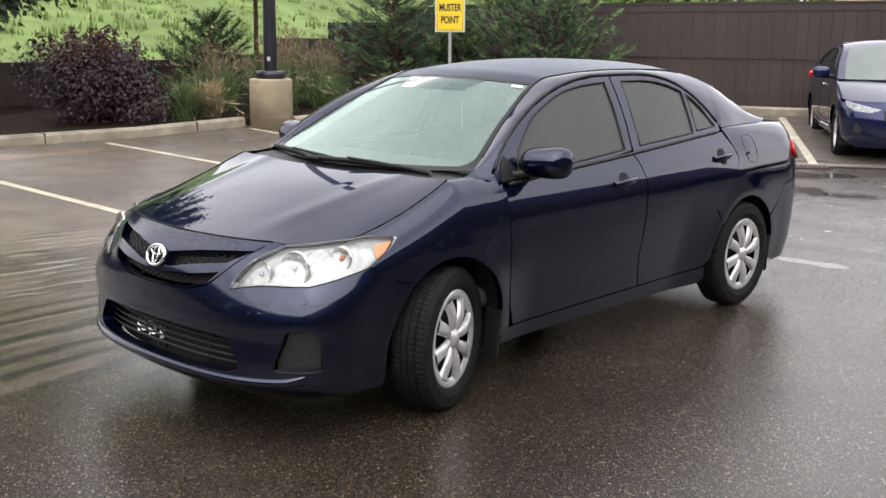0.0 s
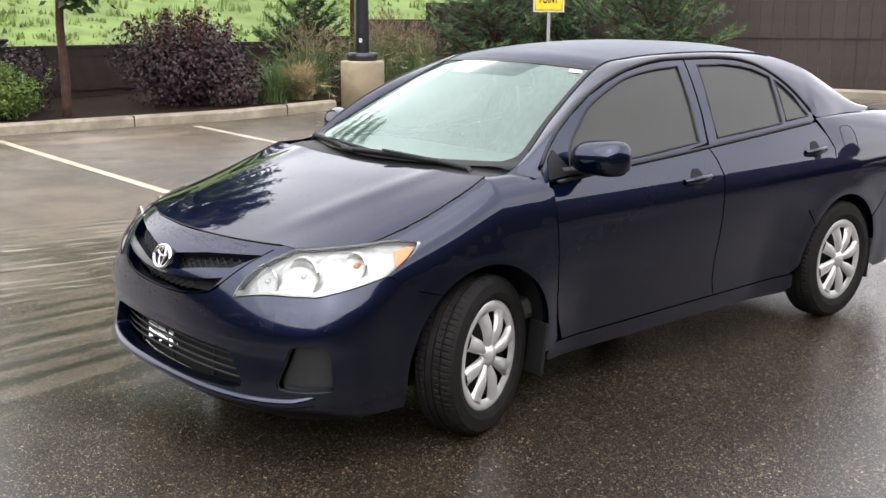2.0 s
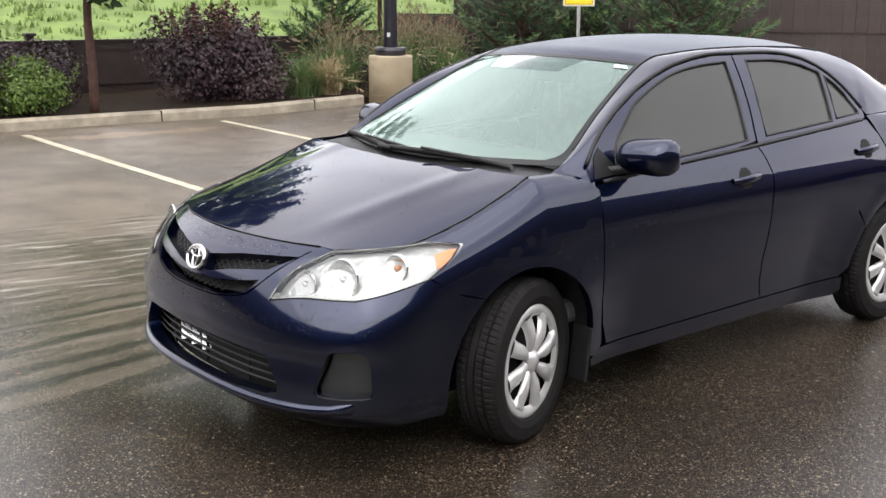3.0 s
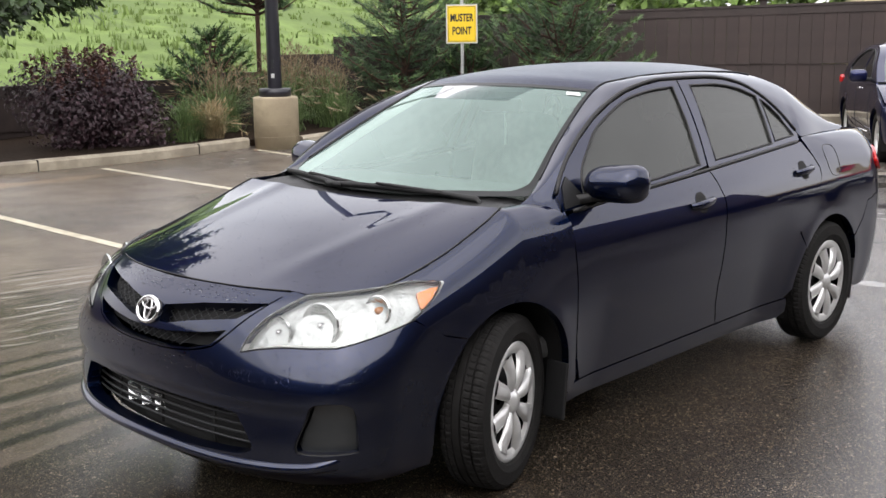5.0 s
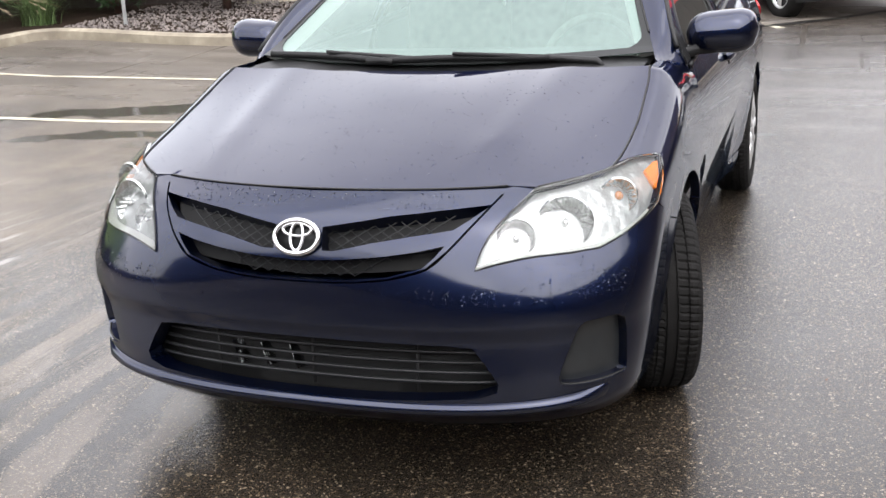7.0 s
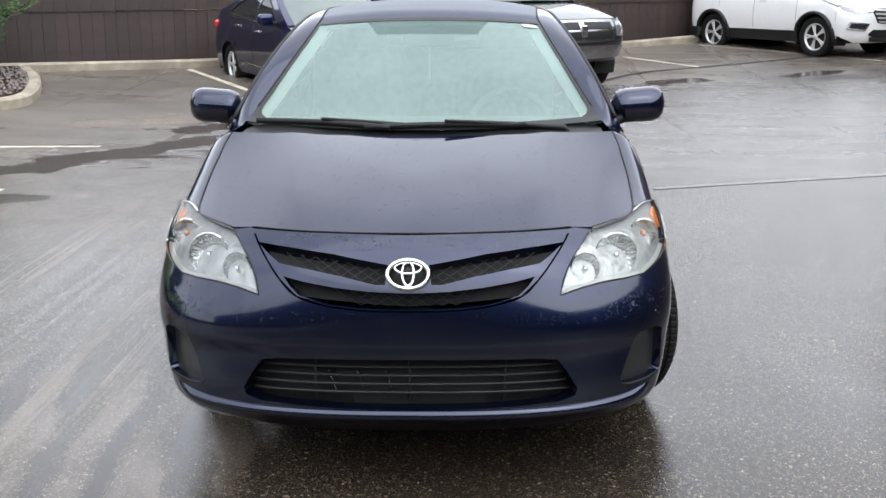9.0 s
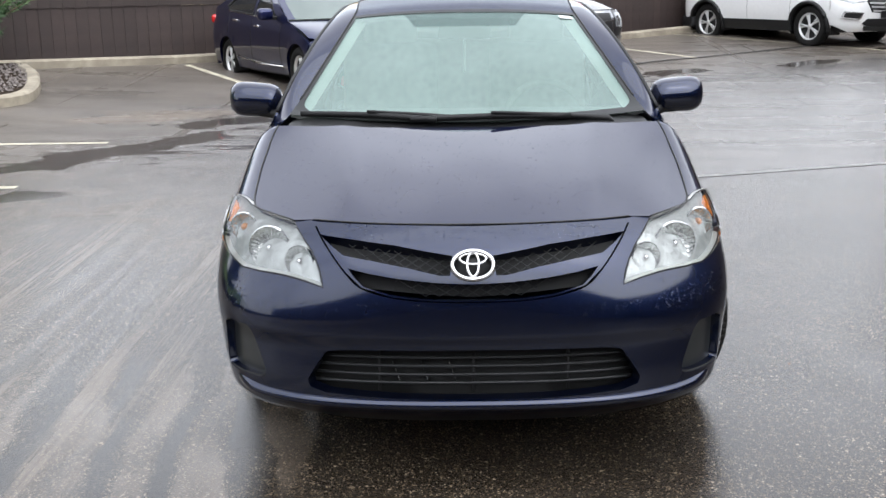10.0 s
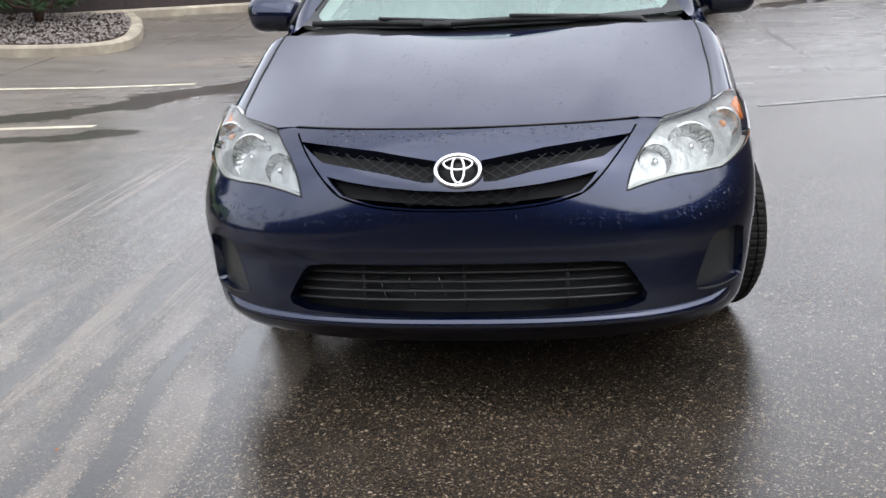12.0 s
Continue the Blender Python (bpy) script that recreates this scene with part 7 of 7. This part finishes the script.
CARLAMP = mat("car_lamp_glass", (0.24, 0.25, 0.26), 0.14, metal=0.5, vary=0.5, scale=25, coat=1.0)
hatch = parked(
    "hatch_sedan", "dark blue parked sedan, backed up to the fence", "car", lot(1.27, 0.3), BLUE2, 4.57, 1.80, (0.24, 0.76, 0.98), (0.87, 3.57), 0.318,
    [(1.25, 0.985), (1.7, 1.2), (2.05, 1.36), (2.4, 1.43), (2.8, 1.44), (3.2, 1.40), (3.6, 1.30), (4.0, 1.17), (4.3, 1.085)],
    [(0.9, 0.90), (1.3, 0.94), (2.4, 1.0), (3.6, 1.045), (4.57, 1.05)], 1.18, 2.1, 3.3,
    [[(1.68, 1.0), (1.95, 1.2), (2.2, 1.325), (2.48, 1.375), (2.5, 1.02)], [(2.57, 1.03), (2.56, 1.38), (2.9, 1.375), (3.2, 1.33), (3.45, 1.25), (3.7, 1.13), (3.62, 1.075)]],
    [("headlamp", CARLAMP, [(0.44, 0.665), (0.62, 0.705), (0.83, 0.765), (0.82, 0.69), (0.74, 0.64), (0.56, 0.625)], True), ("grille", TRIM, [(0, 0.66), (0.3, 0.67), (0.43, 0.655), (0.40, 0.52), (0.28, 0.40), (0, 0.40)], False), ("fog_lamp", FOGGREY, [(0.64, 0.40), (0.72, 0.50), (0.74, 0.40), (0.70, 0.36)], True)]
    + [("grille_bar", DIMCHROME, [(0, z), (0.36 - (0.6 - z) * 0.3, z + 0.004), (0.36 - (0.6 - z) * 0.3, z - 0.002), (0, z - 0.006)], False) for z in (0.61, 0.565, 0.52, 0.475)],
)
for s in (1, -1):
    part("tail_lamp", box_bm(0.10, 0.30, 0.13, 0.04, (s * 0.80, 4.33, 0.93), 3, (0, 0, s * 24)), REDLAMP, hatch, smooth=True)
    link("sill_strip", *tube([(s * 0.905, 1.35, 0.36), (s * 0.912, 2.2, 0.35), (s * 0.905, 3.1, 0.42)], 0.01, 6), CHROME, hatch)
    link("window_trim", *tube([Vector((s * 0.835, y, z)) for y, z in ((1.7, 0.985), (2.5, 1.01), (3.55, 1.062))], 0.008, 6), CHROME, hatch)
part("roof_fin", box_bm(0.03, 0.16, 0.06, 0.012, (0, 3.1, 1.475), 2), BLUE2, hatch)

truck = parked(
    "pickup", "dark charcoal pickup truck parked by the fence", "pickup truck", lot(4.22, -0.05), CHARCOAL, 5.6, 2.0, (0.5, 1.05, 1.26), (0.98, 4.4), 0.395,
    [(1.5, 1.28), (1.9, 1.58), (2.25, 1.85), (2.6, 1.91), (3.2, 1.92), (3.6, 1.88), (3.75, 1.6), (3.8, 1.36)],
    [(1.2, 1.16), (1.7, 1.2), (3.7, 1.25), (3.85, 1.44), (5.6, 1.46)], 1.42, 2.3, 3.6,
    [[(1.95, 1.27), (2.12, 1.5), (2.4, 1.79), (2.8, 1.83), (2.81, 1.28)], [(2.92, 1.28), (2.92, 1.83), (3.42, 1.81), (3.58, 1.55), (3.62, 1.30)]],
    [("headlamp", CARLAMP, [(0.66, 0.80), (0.68, 1.0), (0.95, 0.99), (0.95, 0.78)], True), ("grille", DIMCHROME, [(0, 1.035), (0.62, 1.03), (0.6, 0.74), (0, 0.72)], False), ("grille_slot", TRIM, [(0.05, 1.0), (0.56, 0.995), (0.555, 0.90), (0.05, 0.90)], True), ("grille_slot", TRIM, [(0.05, 0.87), (0.555, 0.87), (0.55, 0.775), (0.05, 0.765)], True), ("chrome_bumper", DIMCHROME, [(0, 0.68), (0.7, 0.68), (0.94, 0.66), (0.93, 0.52), (0, 0.5)], False)],
    bed_from=4.0,
)
part("bed_floor", box_bm(1.6, 1.75, 0.05, 0.01, (0, 4.7, 0.95)), TRIM, truck)
part("cab_back", box_bm(1.66, 0.05, 0.7, 0.02, (0, 3.78, 1.2)), CHARCOAL, truck)
part("tailgate", box_bm(1.7, 0.07, 0.55, 0.025, (0, 5.52, 1.2)), CHARCOAL, truck)
part("bed_cover_roll", box_bm(1.72, 0.2, 0.09, 0.04, (0, 5.42, 1.5), 3), TRIM, truck, smooth=True)
for s in (1, -1):
    link("bed_rail", *tube([(s * 0.93, 3.86, 1.455), (s * 0.93, 4.7, 1.465), (s * 0.90, 5.5, 1.47)], 0.035, 8), TRIM, truck)
    link("running_board", *tube([(s * 0.98, 1.55, 0.42), (s * 1.0, 2.6, 0.42), (s * 0.98, 3.75, 0.42)], 0.045, 8), CHROME, truck)
part("badge", box_bm(0.1, 0.03, 0.16, 0.012, (0, -0.015, 0.885)), CHROME, truck)

suv = parked(
    "suv", "white parked sport utility vehicle with black cladding", "car", lot(12.0, 1.0), WHITE, 4.58, 1.88, (0.34, 0.97, 1.16), (0.98, 3.66), 0.375,
    [(1.25, 1.17), (1.6, 1.42), (1.95, 1.62), (2.35, 1.715), (2.9, 1.735), (3.5, 1.715), (3.98, 1.665), (4.12, 1.54), (4.28, 1.36), (4.4, 1.24)],
    [(0.9, 1.06), (1.3, 1.11), (2.4, 1.155), (3.3, 1.22), (4.0, 1.30), (4.58, 1.22)], 1.16, 2.0, 3.95,
    [[(1.62, 1.165), (1.86, 1.41), (2.12, 1.58), (2.46, 1.635), (2.48, 1.185)], [(2.55, 1.19), (2.54, 1.64), (3.22, 1.63), (3.38, 1.255)], [(3.45, 1.29), (3.3, 1.625), (3.7, 1.60), (3.94, 1.52), (3.8, 1.44)]],
    [("headlamp", CARLAMP, [(0.46, 0.83), (0.62, 0.895), (0.90, 0.955), (0.89, 0.87), (0.72, 0.80)], True), ("grille", TRIM, [(0, 0.90), (0.36, 0.90), (0.46, 0.84), (0.36, 0.64), (0, 0.62)], False)]
    + [("grille_bar", SILVER, [(0, z), (0.42 - abs(z - 0.83) * 0.5, z + 0.012), (0.42 - abs(z - 0.83) * 0.5, z - 0.018), (0, z - 0.035)], False) for z in (0.88, 0.81, 0.74, 0.67)]
    + [("lower_intake", TRIM, [(0, 0.52), (0.45, 0.53), (0.55, 0.44), (0.4, 0.38), (0, 0.38)], False), ("skid_plate", FOGGREY, [(0, 0.375), (0.5, 0.40), (0.48, 0.33), (0, 0.31)], False), ("fog_lamp_surround", CHROME, [(0.54, 0.64), (0.84, 0.67), (0.86, 0.55), (0.60, 0.52)], True), ("fog_lamp", TRIM, [(0.57, 0.625), (0.82, 0.65), (0.835, 0.565), (0.62, 0.54)], True)],
    cladding=TRIM,
)
for s in (1, -1):
    part("tail_lamp", box_bm(0.16, 0.34, 0.14, 0.05, (s * 0.80, 4.32, 1.13), 3, (0, 0, s * 28)), REDLAMP, suv, smooth=True)
    link("roof_rail", *tube([(s * 0.66, 2.1, 1.70), (s * 0.655, 2.35, 1.755), (s * 0.64, 3.0, 1.775), (s * 0.63, 3.7, 1.735), (s * 0.63, 3.85, 1.70)], 0.018, 8), TRIM, suv)
part("roof_spoiler", box_bm(1.16, 0.3, 0.05, 0.02, (0, 4.06, 1.69), 3, (-6, 0, 0)), WHITE, suv, smooth=True)
part("rear_cladding", box_bm(1.5, 0.14, 0.26, 0.05, (0, 4.52, 0.40), 3), TRIM, suv, smooth=True)
for s in (1, -1):
    part("corner_cladding", box_bm(0.16, 0.5, 0.22, 0.05, (s * 0.84, 4.24, 0.38), 3, (0, 0, s * 18)), TRIM, suv, smooth=True)
part("plate_bracket", box_bm(0.32, 0.02, 0.13, 0.008, (0, -0.03, 0.60)), TRIM, suv)
part("badge", box_bm(0.17, 0.02, 0.09, 0.02, (0, -0.02, 0.775)), CHROME, suv)
part("roof_fin", box_bm(0.03, 0.16, 0.06, 0.012, (0, 3.7, 1.80), 2), WHITE, suv)
